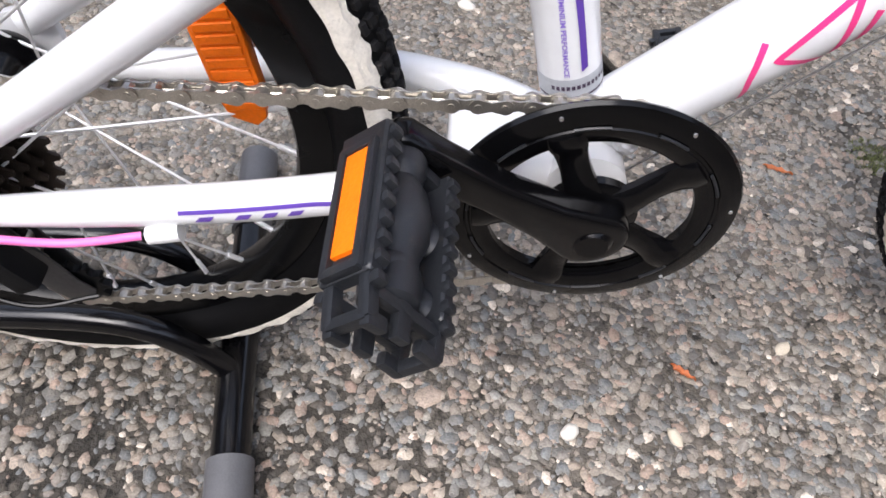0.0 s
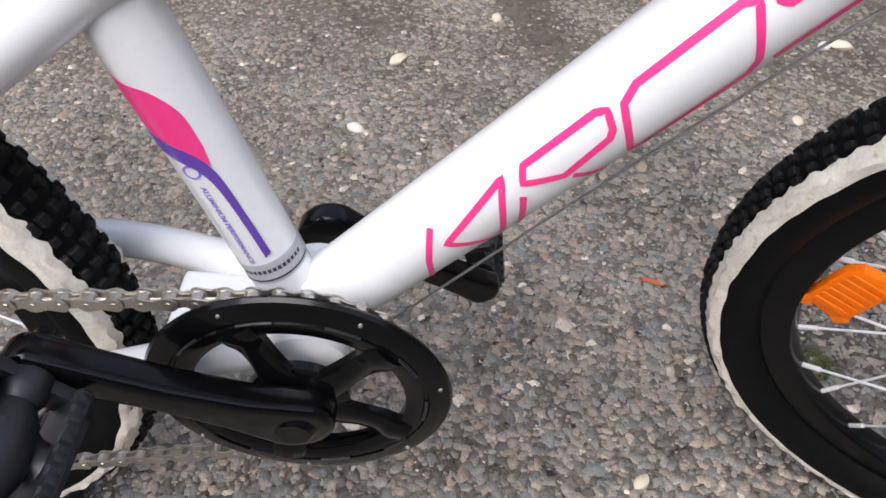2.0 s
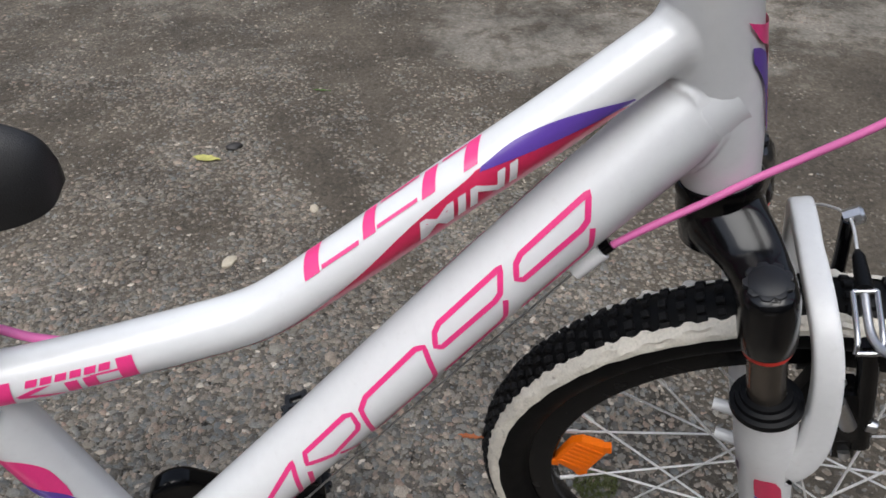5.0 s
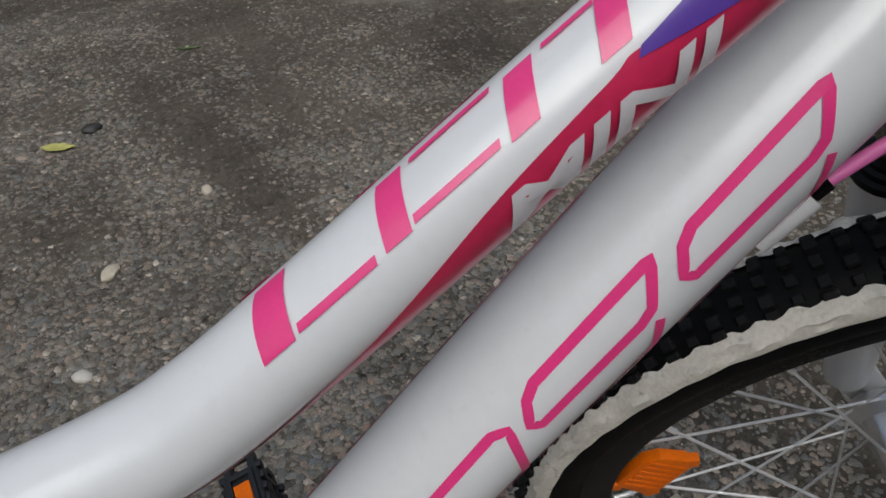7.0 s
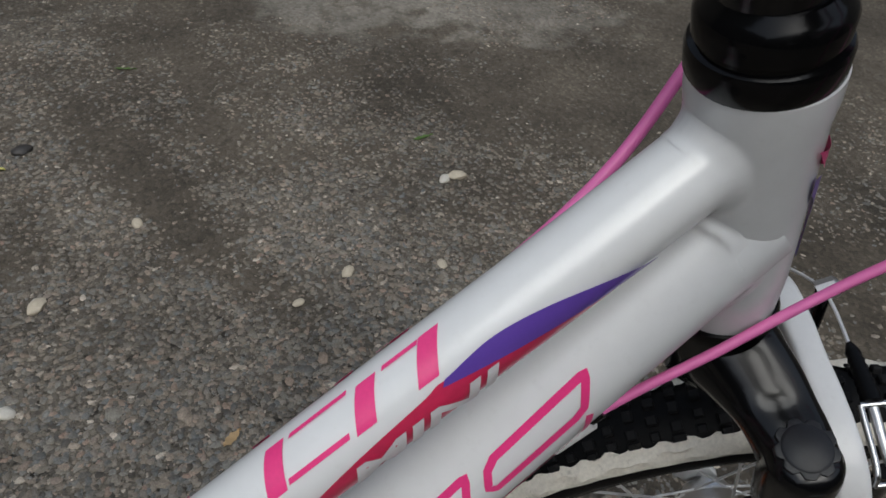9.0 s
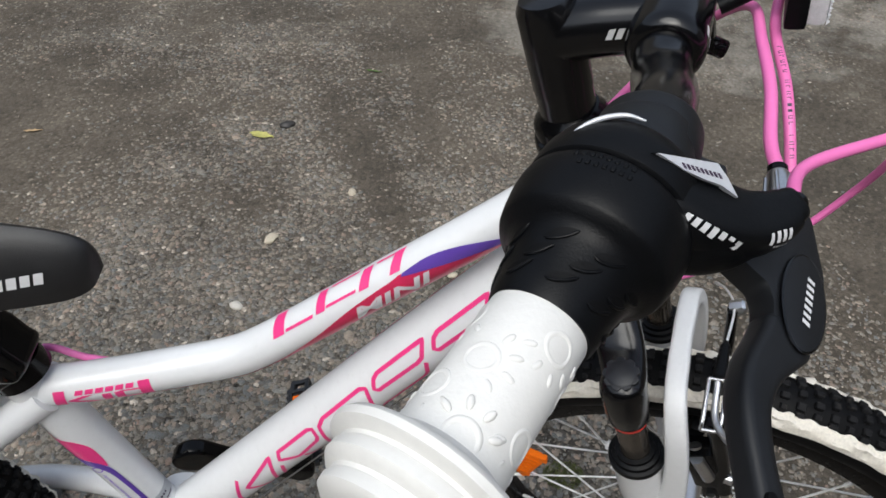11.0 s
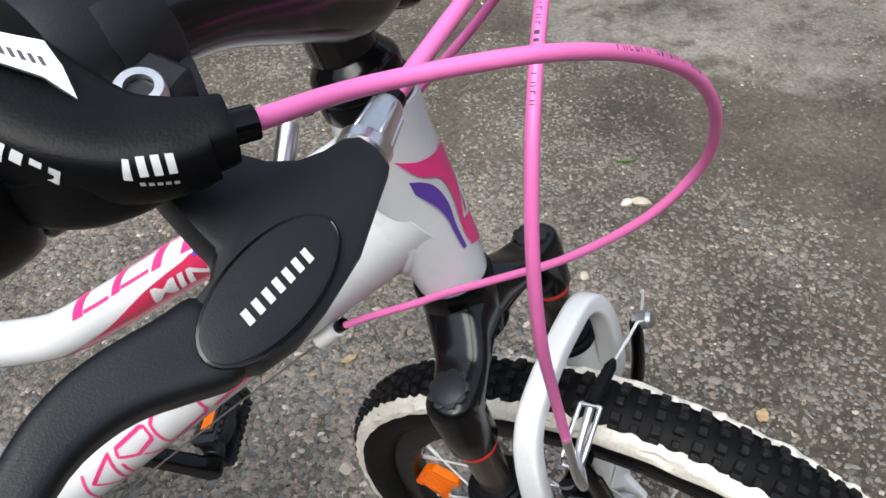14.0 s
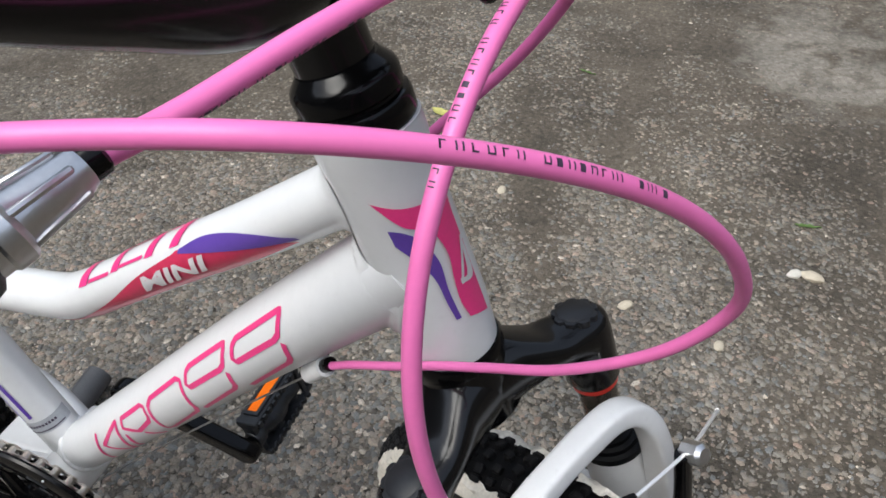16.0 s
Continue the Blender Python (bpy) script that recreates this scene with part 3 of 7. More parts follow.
def make_stones():
    """Thousands of chips of stone bedded in the asphalt, as one mesh: six-sided, with broken flat tops."""
    rng = np.random.default_rng(7)
    ring = np.arange(6) * math.pi / 3
    tri = np.array([(k, (k + 1) % 6, 6 + k) for k in range(6)] + [((k + 1) % 6, 6 + (k + 1) % 6, 6 + k) for k in range(6)] + [(6, 7, 8), (6, 8, 9), (6, 9, 10), (6, 10, 11)])
    vs, fs, silt, count = [], [], [], 0
    for x0, x1, y0, y1, number, lo, hi in STONE_FIELDS:
        px, py = rng.uniform(x0, x1, number), rng.uniform(y0, y1, number)
        for x, y in zip(px, py):
            cover = soil(x, y)
            if rng.random() > min((y + 0.42) / 0.20, (x - x0) / 0.20, (x1 - x) / 0.20 if y > 0.75 or x > 1.2 else 1.0, (2.6 - y) / 0.4):
                continue
            if rng.random() < max(cover * 0.50, 0.88 * cover ** 3, 0.6 * worn(x, y)):
                continue
            size = (lo + (hi - lo) * rng.random() ** 1.8) * (1.0 - 0.30 * cover)
            if rng.random() < 0.006:
                size *= 1.8
            gap_dark = coarse(x, y)
            if rng.random() < 0.34 * gap_dark:
                continue
            a, long = rng.uniform(0, 6.283), rng.uniform(0.95, 1.45)
            ang = ring + rng.uniform(-0.30, 0.30, 6)
            r = size * rng.uniform(0.72, 1.12, 6)
            u, w = r * np.cos(ang) * long, r * np.sin(ang) * 0.82
            top = rng.uniform(0.52, 0.86, 6)
            c, s = math.cos(a), math.sin(a)
            lean = rng.normal(0, 0.16, 2)
            z = -0.0040 + 0.0022 * noise.noise(Vector((x * 5, y * 5, 1.0)))
            high = size * rng.uniform(0.06, 0.34) + 0.0006 * gap_dark - 0.0012 * cover
            uu, ww = np.concatenate([u, u * top]), np.concatenate([w, w * top])
            zz = np.concatenate([np.full(6, -0.0014), high + (u * lean[0] + w * lean[1]) * top + size * rng.uniform(-0.05, 0.05, 6)])
            vs.append(np.stack([x + c * uu - s * ww, y + s * uu + c * ww, z + zz], 1))
            fs.append(tri + 12 * count)
            silt.append(min(1.0, cover + 0.30 * max(0.0, min(1.0, max((y - 0.40) / 0.4, (x - 0.45) / 0.25)))) * (1.0 - 0.7 * gap_dark))
            count += 1
    v, f = np.concatenate(vs), np.concatenate(fs)
    me = bpy.data.meshes.new("bedded_stones")
    me.vertices.add(len(v))
    me.vertices.foreach_set("co", v.ravel())
    me.loops.add(f.size)
    me.loops.foreach_set("vertex_index", f.ravel())
    me.polygons.add(len(f))
    me.polygons.foreach_set("loop_start", np.arange(0, f.size, 3))
    me.update(calc_edges=True)
    me.attributes.new("silt", "FLOAT", "POINT").data.foreach_set("value", np.repeat(silt, 12))
    me.materials.append(stone_material())
    ob = new("bedded_stones", me)
    return tagged(ob, "grey, tan and whitish stone chips bedded in the asphalt", "stones", kind="stuff")


STONE_FIELDS = [(-0.90, 1.10, -0.42, 0.75, 94000, 0.0019, 0.0084), (-1.0, 1.6, 0.75, 1.5, 56000, 0.0020, 0.0082),
                (-1.5, 2.4, 1.5, 2.6, 24000, 0.0028, 0.0080), (1.10, 1.9, 0.0, 0.75, 8000, 0.0028, 0.0078)]
make_ground()
make_stones()


def make_shade_wall(name, centre, size, label):
    """A plain wall far behind the view, added unseen to darken the reflections."""
    b = block(bmesh.new(), size, Matrix.Translation(centre), 0.03, 1)
    ob = part(name, b, SHADE_WALL, None)
    return tagged(ob, label, "wall", kind="structure")


# invented surroundings: they cut the low sky out of glossy reflections
SHADE_WALL = material("shade_wall_render", (0.17, 0.155, 0.135), 0.85, vary=0.25, scale=1.2, bump=0.3, bump_scale=60)
make_shade_wall("shade_wall_north", (0, 8.15, 2.6), (18.0, 0.3, 5.3), "unseen plain grey-brown wall added round the yard to darken reflections")
make_shade_wall("shade_wall_south", (0, -6.65, 2.6), (18.0, 0.3, 5.3), "unseen plain grey-brown wall added round the yard to darken reflections")
make_shade_wall("shade_wall_east", (8.85, 0.75, 2.6), (0.3, 14.5, 5.3), "unseen plain grey-brown wall added round the yard to darken reflections")
make_shade_wall("shade_wall_west", (-8.85, 0.75, 2.6), (0.3, 14.5, 5.3), "unseen plain grey-brown wall added round the yard to darken reflections")

# ---------------------------------------------------------------- bicycle: frame
bike = tagged(empty("bicycle", (0.0, 0.0, 0.0)), "white child's bicycle with pink and purple prints, propped in a stand", "bicycle")
BB = (0.022, 0.270)
DOWN = Pipe([(0.0225, 0.2800), (0.1220, 0.3815), (0.2410, 0.5046), (0.352, 0.6145)], 0.0215, r_end=0.0237)
TOP_PTS = [(-0.036, 0.4775), (0.006, 0.4815), (0.064, 0.4910), (0.1028, 0.4990), (0.1246, 0.5085), (0.1557, 0.5285), (0.2147, 0.5690),
           (0.27, 0.6060), (0.332, 0.6500)]
TOP = Pipe(TOP_PTS, 0.0149)
SEAT_T = Pipe([(0.0190, 0.270), (-0.0430, 0.492)], 0.0165)
HEAD = Pipe([(0.3715, 0.5485), (0.3290, 0.6767)], 0.0234, r_end=0.0232)


def ring_bead(bm, pipe, s, phi_span, width, lift):
    """Adds a soft weld bead round a pipe at s."""
    pts = [pipe.at(s + 0.0006 * math.sin(k * 2.1), phi_span[0] + (phi_span[1] - phi_span[0]) * k / 48, lift) for k in range(49)]
    return sweep(bm, [tuple(q) for q in pts], width, 8, 2)


down = part("down_tube", DOWN.solid(), PAINT, bike)
top = part("top_tube", TOP.solid(), PAINT, bike)
seat_tube = part("seat_tube", SEAT_T.solid(), PAINT, bike)
head = part("head_tube", lathe([(0.0, 0.0135), (0.0185, 0.0135), (0.0214, 0.0142), (0.0218, 0.0220), (0.0223, 0.0300), (0.0228, 0.0400), (0.0226, 0.060), (0.0222, 0.116),
                                (0.0232, 0.126), (0.0232, 0.1340), (0.020, 0.1350), (0.0, 0.1350)],
                               along((0.3715, 0, 0.5485), (0.3290, 0, 0.6767)), 48), PAINT, bike)
HEAD_A, HEAD_Z = Vector((0.3715, 0, 0.5485)), Vector((0.3290, 0, 0.6767))
HEAD_D = (HEAD_Z - HEAD_A).normalized()


def meet(pipe, phi, s_low, s_high, radius):
    """Where a line along a pipe meets the skin of the head tube."""
    lo, hi = s_low, s_high
    for _ in range(24):
        mid = (lo + hi) / 2
        w = pipe.at(mid, phi, 0.0) - HEAD_A
        if (w - HEAD_D * w.dot(HEAD_D)).length > radius:
            lo = mid
        else:
            hi = mid
    return lo


def weld(pipe, s_low, s_high, radius, wide, ridge):
    """A concave weld fillet from a pipe to the head tube, with a faintly rippled ridge."""
    b = bmesh.new()
    rows = []
    for k in range(96):
        phi = k * 3.75
        s = meet(pipe, phi, s_low, s_high, radius)
        p0, p1 = pipe.at(s - wide, phi, 0.0002), pipe.at(s, phi, 0.0)
        w = pipe.at(s, phi, wide * 0.85) - HEAD_A
        h = w.dot(HEAD_D)
        p2 = HEAD_A + HEAD_D * h + (w - HEAD_D * h).normalized() * (radius + 0.0002)
        lift = (p0 + p2) / 2 - p1
        lift = lift.normalized() if lift.length > 1e-6 else Vector((0, 0, 1))
        row = []
        for j in range(11):
            t = j / 10
            q = p0 * (1 - t) ** 2 + p1 * 2 * t * (1 - t) + p2 * t * t
            bulge = ridge * math.exp(-((t - 0.5) / 0.22) ** 2) * (1 + 0.25 * math.sin(k * 1.9))
            row.append(b.verts.new(q + lift * bulge))
        rows.append(row)
    for k in range(96):
        p, q = rows[k], rows[(k + 1) % 96]
        for j in range(10):
            b.faces.new((p[j], p[j + 1], q[j + 1], q[j]))
    return b


part("weld_bead", weld(DOWN, 0.385, 0.4560, 0.0229, 0.0065, 0.0016), PAINT, down, smooth=80)
part("weld_bead", weld(TOP, TOP.s[-1] - 0.07, TOP.s[-1] - 0.002, 0.0225, 0.0085, 0.0004), PAINT, top, smooth=80)
bm = ring_bead(bmesh.new(), DOWN, 0.018, (0, 360), 0.0030, -0.0006)
part("weld_bead", bm, PAINT, down)
part("bottom_bracket", lathe([(0.0, -0.036), (0.019, -0.036), (0.0225, -0.034), (0.0225, 0.034), (0.019, 0.036), (0.0, 0.036)],
                             Matrix.Translation((BB[0], 0, BB[1])) @ pose(0, 0, 0, 90), 40), PAINT, bike)
# gusset of the head tube
bm = bmesh.new()
sweep(bm, [(0.300, 0, 0.540), (0.335, 0, 0.572), (0.352, 0, 0.585)], [0.004, 0.007, 0.006], 12, 6)
part("gusset", bm, PAINT, down)

# stays
for side, yy in (("drive", -1), ("far", 1)):
    part("chain_stay", tube([(0.010, yy * 0.018, 0.268), (-0.040, yy * 0.036, 0.274), (-0.105, yy * 0.052, 0.2715), (-0.165, yy * 0.0575, 0.2625),
                             (-0.235, yy * 0.060, 0.2520), (-0.312, yy * 0.063, 0.2430)],
                            [0.0125, 0.0120, 0.0115, 0.0112, 0.0108, 0.0085], 20, 8), PAINT, bike)
    part("seat_stay", tube([(-0.030, yy * 0.008, 0.476), (-0.075, yy * 0.020, 0.447), (-0.140, yy * 0.036, 0.4025), (-0.225, yy * 0.051, 0.3420),
                            (-0.316, yy * 0.060, 0.2780)],
                           [0.0125, 0.0125, 0.0122, 0.0118, 0.0100], 20, 8), PAINT, bike)
    bm = slab(bmesh.new(), [(-0.300, 0.237), (-0.340, 0.238), (-0.345, 0.262), (-0.332, 0.280), (-0.305, 0.290), (-0.300, 0.270)], 0.006,
              Matrix(((1, 0, 0, 0), (0, 0, -1, yy * 0.064), (0, 1, 0, 0), (0, 0, 0, 1))), 0.0008)
    part("dropout", bm, PAINT, bike)
bm = slab(bmesh.new(), [(-0.056, -0.022), (0.002, -0.018), (0.002, 0.018), (-0.056, 0.022)], 0.026, pose(0, 0, 0.268), 0.005, 3)
part("stand_plate", bm, PAINT, bike)
bm = slab(bmesh.new(), circle2(0, 0, 0.0065, 18), 0.004, pose(-0.112, -0.034, 0.4235, 60, 0, 0), 0.0005)
rivet = part("stay_boss", bm, PAINT, bike)
part("boss_screw", lathe([(0, 0.0022), (0.0032, 0.0022), (0.0032, 0.0005)], pose(-0.112, -0.034, 0.4235, 60, 0, 0), 14), SATIN_BLACK, rivet)

# ---------------------------------------------------------------- prints on the frame
# maker's mark on the down tube: a row of slanted outlines
bm = bmesh.new()
LW = 0.0031


def raised(pts):
    """Turns the marks of the lower down tube a little upwards."""
    return [(s, phi + 9.0 * max(0.0, 1 - s / 0.33)) for s, phi in pts]


ribbon(bm, DOWN, raised([(0.1035, 24), (0.089, -14), (0.0775, -55)]), LW)
ribbon(bm, DOWN, raised([(0.1475, 27), (0.1035, -5), (0.1225, -54)]), LW, closed=True)
ribbon(bm, DOWN, raised([(0.1330, -54), (0.1490, -6)]), LW)
ribbon(bm, DOWN, raised([(0.1530, 8), (0.1585, 25), (0.196, 29), (0.2005, 24), (0.1975, 4), (0.1940, -3), (0.1690, -12)]), LW, closed=True)
ribbon(bm, DOWN, raised([(0.1715, -19), (0.1820, -50)]), LW)
ribbon(bm, DOWN, raised([(0.2150, 30), (0.2590, 36), (0.2640, 30), (0.2530, -22), (0.2470, -32), (0.2000, -43), (0.1955, -37), (0.2070, 20)]), LW, closed=True)
for base in (0.0, 0.0605):
    ribbon(bm, DOWN, raised([(0.3275 + base, 46), (0.2800 + base, 42), (0.2745 + base, 36), (0.2690 + base, 20), (0.2715 + base, 13), (0.3120 + base, 15),
                      (0.3175 + base, 19)]), LW, closed=True)
    ribbon(bm, DOWN, raised([(0.3165 + base, 6), (0.3090 + base, -18), (0.3040 + base, -24), (0.2570 + base, -33)]), LW)
near_print = part("maker_print", bm, PINK, down, "pink outlined slanted shapes")
far_mesh = near_print.data.copy()
far_mesh.transform(Matrix.Diagonal((1, -1, 1, 1)))
far_mesh.flip_normals()
far_print = new("maker_print", far_mesh)
far_print.parent = down
far_print["label"] = "pink outlined slanted shapes"

# top tube: crimson and purple flash, bars of print above it
S0 = 0.1620
bm = strip(bmesh.new(), TOP, [(S0 - 0.030, -54), (S0 + 0.005, -34), (S0 + 0.045, -12), (S0 + 0.0846, 17), (S0 + 0.120, 32), (S0 + 0.1310, 36), (S0 + 0.160, 8),
                              (S0 + 0.200, -25)],
           [(S0 - 0.030, -64), (S0 + 0.005, -58), (S0 + 0.045, -48), (S0 + 0.080, -45), (S0 + 0.110, -45), (S0 + 0.130, -45), (S0 + 0.165, -46), (S0 + 0.205, -36)],
           12, 8)
flash = part("crimson_flash", bm, CRIMSON, top)
bm = strip(bmesh.new(), TOP, [(S0 + 0.130, 38), (S0 + 0.150, 45), (S0 + 0.170, 34), (S0 + 0.190, 10), (S0 + 0.207, -20)],
           [(S0 + 0.128, 31), (S0 + 0.150, 14), (S0 + 0.170, -1), (S0 + 0.190, -16), (S0 + 0.208, -28)], 10, 6, 0.0007)
part("purple_flash", bm, PURPLE, top)
bm = strip(bmesh.new(), TOP, [(0.085, -48), (0.110, -50), (S0 - 0.027, -56)], [(0.085, -52), (0.110, -60), (S0 - 0.027, -66)], 10, 3)
part("crimson_line", bm, CRIMSON, top)
def word(text, lean):
    """A flat mesh of a word in the built-in font, scaled to the unit square."""
    cu = bpy.data.curves.new("word", "FONT")
    cu.body, cu.offset, cu.shear = text, 0.028, lean
    ob = bpy.data.objects.new("word", cu)
    scene.collection.objects.link(ob)
    me = bpy.data.meshes.new_from_object(ob.evaluated_get(bpy.context.evaluated_depsgraph_get()))
    bpy.data.objects.remove(ob)
    bpy.data.curves.remove(cu)
    b = bmesh.new()
    b.from_mesh(me)
    bpy.data.meshes.remove(me)
    lo = [min(v.co[i] for v in b.verts) for i in (0, 1)]
    hi = [max(v.co[i] for v in b.verts) for i in (0, 1)]
    for v in b.verts:
        v.co = Vector(((v.co.x - lo[0]) / (hi[0] - lo[0]), (v.co.y - lo[1]) / (hi[1] - lo[1]), 0))
    for k in range(1, 8):
        bmesh.ops.bisect_plane(b, geom=b.verts[:] + b.edges[:] + b.faces[:], plane_co=(0, k / 8, 0), plane_no=(0, 1, 0))
    for k in range(1, 16):
        bmesh.ops.bisect_plane(b, geom=b.verts[:] + b.edges[:] + b.faces[:], plane_co=(k / 16, 0, 0), plane_no=(1, 0, 0))
    return b


bm = word("MINI", 0.26)
for v in bm.verts:
    v.co = TOP.at(S0 + 0.0845 + 0.0625 * v.co.x, -19 + 34 * v.co.y, 0.0013)
part("pale_print", bm, PALE, top, "pale slanted word on the crimson flash")


def slant(bm, s0, s1, phi0, phi1, lean, mid=8):
    """Adds a slanted bar on the top tube."""
    strip(bm, TOP, [(s0 + lean, phi1), (s1 + lean, phi1)], [(s0, phi0), (s1, phi0)], 6, mid, 0.0006)


for turn in (False, True):
    for s0, s1, p0, p1, lean, mid in ((0.0240, 0.0335, 42, 106, 0.0066, 8), (0.0350, 0.0585, 44, 52, 0.0010, 3), (0.0616, 0.0692, 46, 104, 0.0068, 8),
                                      (0.0705, 0.0950, 49, 56, 0.0010, 3), (0.0775, 0.1010, 97, 103, 0.0010, 3), (0.0973, 0.1052, 46, 98, 0.0080, 8),
                                      (0.1216, 0.1296, 46, 100, 0.0090, 8), (0.1150, 0.1292, 93, 99, 0.0010, 3)):
        if turn:
            p0, p1, lean = 244 - p1, 244 - p0, -lean
        bm = bmesh.new()
        slant(bm, S0 + s0, S0 + s1, p0, p1, lean, mid)
        part("pink_bar", bm, PINK, top)
# badge behind them: a row of blocks over a word of three tall letters
for k in range(6):
    s0 = 0.0300 + 0.0073 * k
    part("pink_bar", strip(bmesh.new(), TOP, [(s0 + 0.0018, 27), (s0 + 0.0075, 27)], [(s0, 12), (s0 + 0.0057, 12)], 4, 4), PINK, top)
for rows in ([((0.016, 30), (0.024, 30), (0.014, -26), (0.022, -26)), ((0.0238, -5), (0.0350, 8), (0.0262, -12), (0.0425, 8)), ((0.0290, -6), (0.0478, -25), (0.0240, -11), (0.0390, -25))],
             [((0.0488, 6), (0.0552, 6), (0.0482, -25), (0.0546, -25))],
             [((0.0580, 7), (0.0645, 7), (0.0572, -25), (0.0640, -25)), ((0.0620, 9), (0.0770, 9), (0.0618, 4), (0.0768, 4)), ((0.0620, -19), (0.0770, -19), (0.0618, -26), (0.0768, -26)),
              ((0.0765, 30), (0.0850, 30), (0.0755, -25), (0.0840, -25))]):
    bm = bmesh.new()
    for a, c, d, e in rows:
        strip(bm, TOP, [a, c], [d, e], 5, 6)
    part("pink_letter", bm, PINK, top)

# seat tube flash
bm = strip(bmesh.new(), SEAT_T, [(0.176, 52), (0.171, 30), (0.165, -4), (0.152, -27), (0.134, -29)],
           [(0.150, 50), (0.148, 44), (0.143, 30), (0.136, 2), (0.124, -24)], 10, 6)
part("pink_flash", bm, PINK, seat_tube)
bm = strip(bmesh.new(), SEAT_T, [(0.150, 50), (0.146, 40), (0.140, 16), (0.131, -12), (0.118, -26), (0.090, -30), (0.067, -31)],
           [(0.140, 50), (0.137, 46), (0.132, 24), (0.124, -2), (0.112, -14), (0.090, -18), (0.065, -19)], 10, 4, 0.0006)
part("purple_flash", bm, PURPLE, seat_tube)
bm = bmesh.new()
ribbon(bm, SEAT_T, [(0.1235 + 0.0035 * math.cos(k * 0.524), 9 + 13 * math.sin(k * 0.524)) for k in range(12)], 0.0012, closed=True)
script = word("ALUMINIUM PERFORMANCE", 0.0)
for v in script.verts:
    v.co = SEAT_T.at(0.1150 - 0.0520 * v.co.x, 11 - 9 * v.co.y, 0.0004)
part("lilac_print", script, LILAC, seat_tube, "line of tiny lilac capitals")
part("lilac_print", bm, LILAC, seat_tube, "small lilac ring")
bm = strip(bmesh.new(), SEAT_T, [(0.0610, 88), (0.0610, 0), (0.0610, -120)], [(0.0470, 88), (0.0470, 0), (0.0470, -120)], 14, 3, 0.0003)
band = part("grey_sticker", bm, material("grey_sticker", (0.42, 0.44, 0.47), 0.4, vary=0.1, scale=40), seat_tube)
bm = bmesh.new()
for k in range(13):
    strip(bm, SEAT_T, [(0.0570, -78 + k * 9), (0.0570, -72 + k * 9)], [(0.0545, -78 + k * 9), (0.0545, -72 + k * 9)], 2, 2, 0.0006)
ribbon(bm, SEAT_T, [(0.0495, 70), (0.0495, 0), (0.0495, -95)], 0.0012, 0.0006)
part("dark_print", bm, DARK_PRINT, band, "row of tiny dark marks")

# head tube badge
bm = strip(bmesh.new(), HEAD, [(0.1120, -8), (0.1060, -35), (0.1030, -62), (0.1015, -90), (0.090, -90), (0.070, -90), (0.050, -90), (0.036, -90)],
           [(0.1115, -10), (0.0985, -30), (0.0935, -46), (0.0880, -58), (0.0760, -64), (0.0640, -60), (0.0520, -58), (0.0415, -62)], 8, 8)
badge = part("pink_badge", bm, PINK, head)
bm = strip(bmesh.new(), HEAD, [(0.0980, -16), (0.0950, -30), (0.0880, -44), (0.0750, -52), (0.0600, -50), (0.0440, -52)],
           [(0.0900, -17), (0.0840, -26), (0.0760, -36), (0.0660, -42), (0.0560, -43), (0.0440, -46)], 8, 5)
part("purple_badge", bm, PURPLE, head)
bm = strip(bmesh.new(), HEAD, [(0.0790, -86), (0.0620, -78), (0.0620, -66)], [(0.0770, -88), (0.0590, -86), (0.0590, -66)], 6, 3, 0.0008)
ribbon(bm, HEAD, [(0.0790, -88), (0.0600, -68)], 0.0016, 0.0008)
part("white_mark", bm, WHITE_PRINT, badge)
# seat and chain stay prints
STAY = [(-0.040, -0.036, 0.2740), (-0.105, -0.052, 0.2715), (-0.165, -0.0575, 0.2625), (-0.235, -0.060, 0.2520)]


def on_stay(x, phi, off=0.0005):
    """A point on the drive-side chain stay, phi upwards from the side."""
    f = (x + 0.040) / -0.195
    q = smooth_line(STAY, 10)
    k = max(0, min(len(q) - 2, int(f * (len(q) - 1))))
    u = f * (len(q) - 1) - k
    c = q[k] + (q[k + 1] - q[k]) * u
    r = 0.0114 + off
    return Vector((c[0], c[1] - r * math.cos(radians(phi)), c[2] + r * math.sin(radians(phi))))


bm = bmesh.new()
g = [[bm.verts.new(on_stay(x, p)) for p in np.linspace(20 - 20 * max(0.0, (x + 0.130) / 0.03) ** 2, 32 - 18 * max(0.0, (x + 0.130) / 0.03) ** 2, 4)]
     for x in np.linspace(-0.098, -0.198, 26)]
for a, b in zip(g, g[1:]):
    for j in range(3):
        bm.faces.new((a[j], a[j + 1], b[j + 1], b[j]))
stay_ob = [o for o in bike.children if o.name.startswith("chain_stay")][0]
part("purple_line", bm, PURPLE, stay_ob)
bm = bmesh.new()
for x0 in (-0.130, -0.145, -0.160, -0.180):
    g = [[bm.verts.new(on_stay(x0 - 0.0075 * u - 0.003 * (1 - v), -6 + 17 * v)) for v in (0, 0.5, 1)] for u in (0, 0.5, 1)]
    for a, b in zip(g, g[1:]):
        for j in range(2):
            bm.faces.new((a[j], a[j + 1], b[j + 1], b[j]))
part("purple_print", bm, PURPLE, stay_ob, "small purple blocks")
bm = bmesh.new()
g = [[bm.verts.new(on_stay(x, p, 0.0007)) for p in np.linspace(24 + 500 * min(0.0, -(x + 0.112)) * 1.0, 36, 4)] for x in np.linspace(-0.084, -0.112, 8)]
for a, b in zip(g, g[1:]):
    for j in range(3):
        bm.faces.new((a[j], a[j + 1], b[j + 1], b[j]))
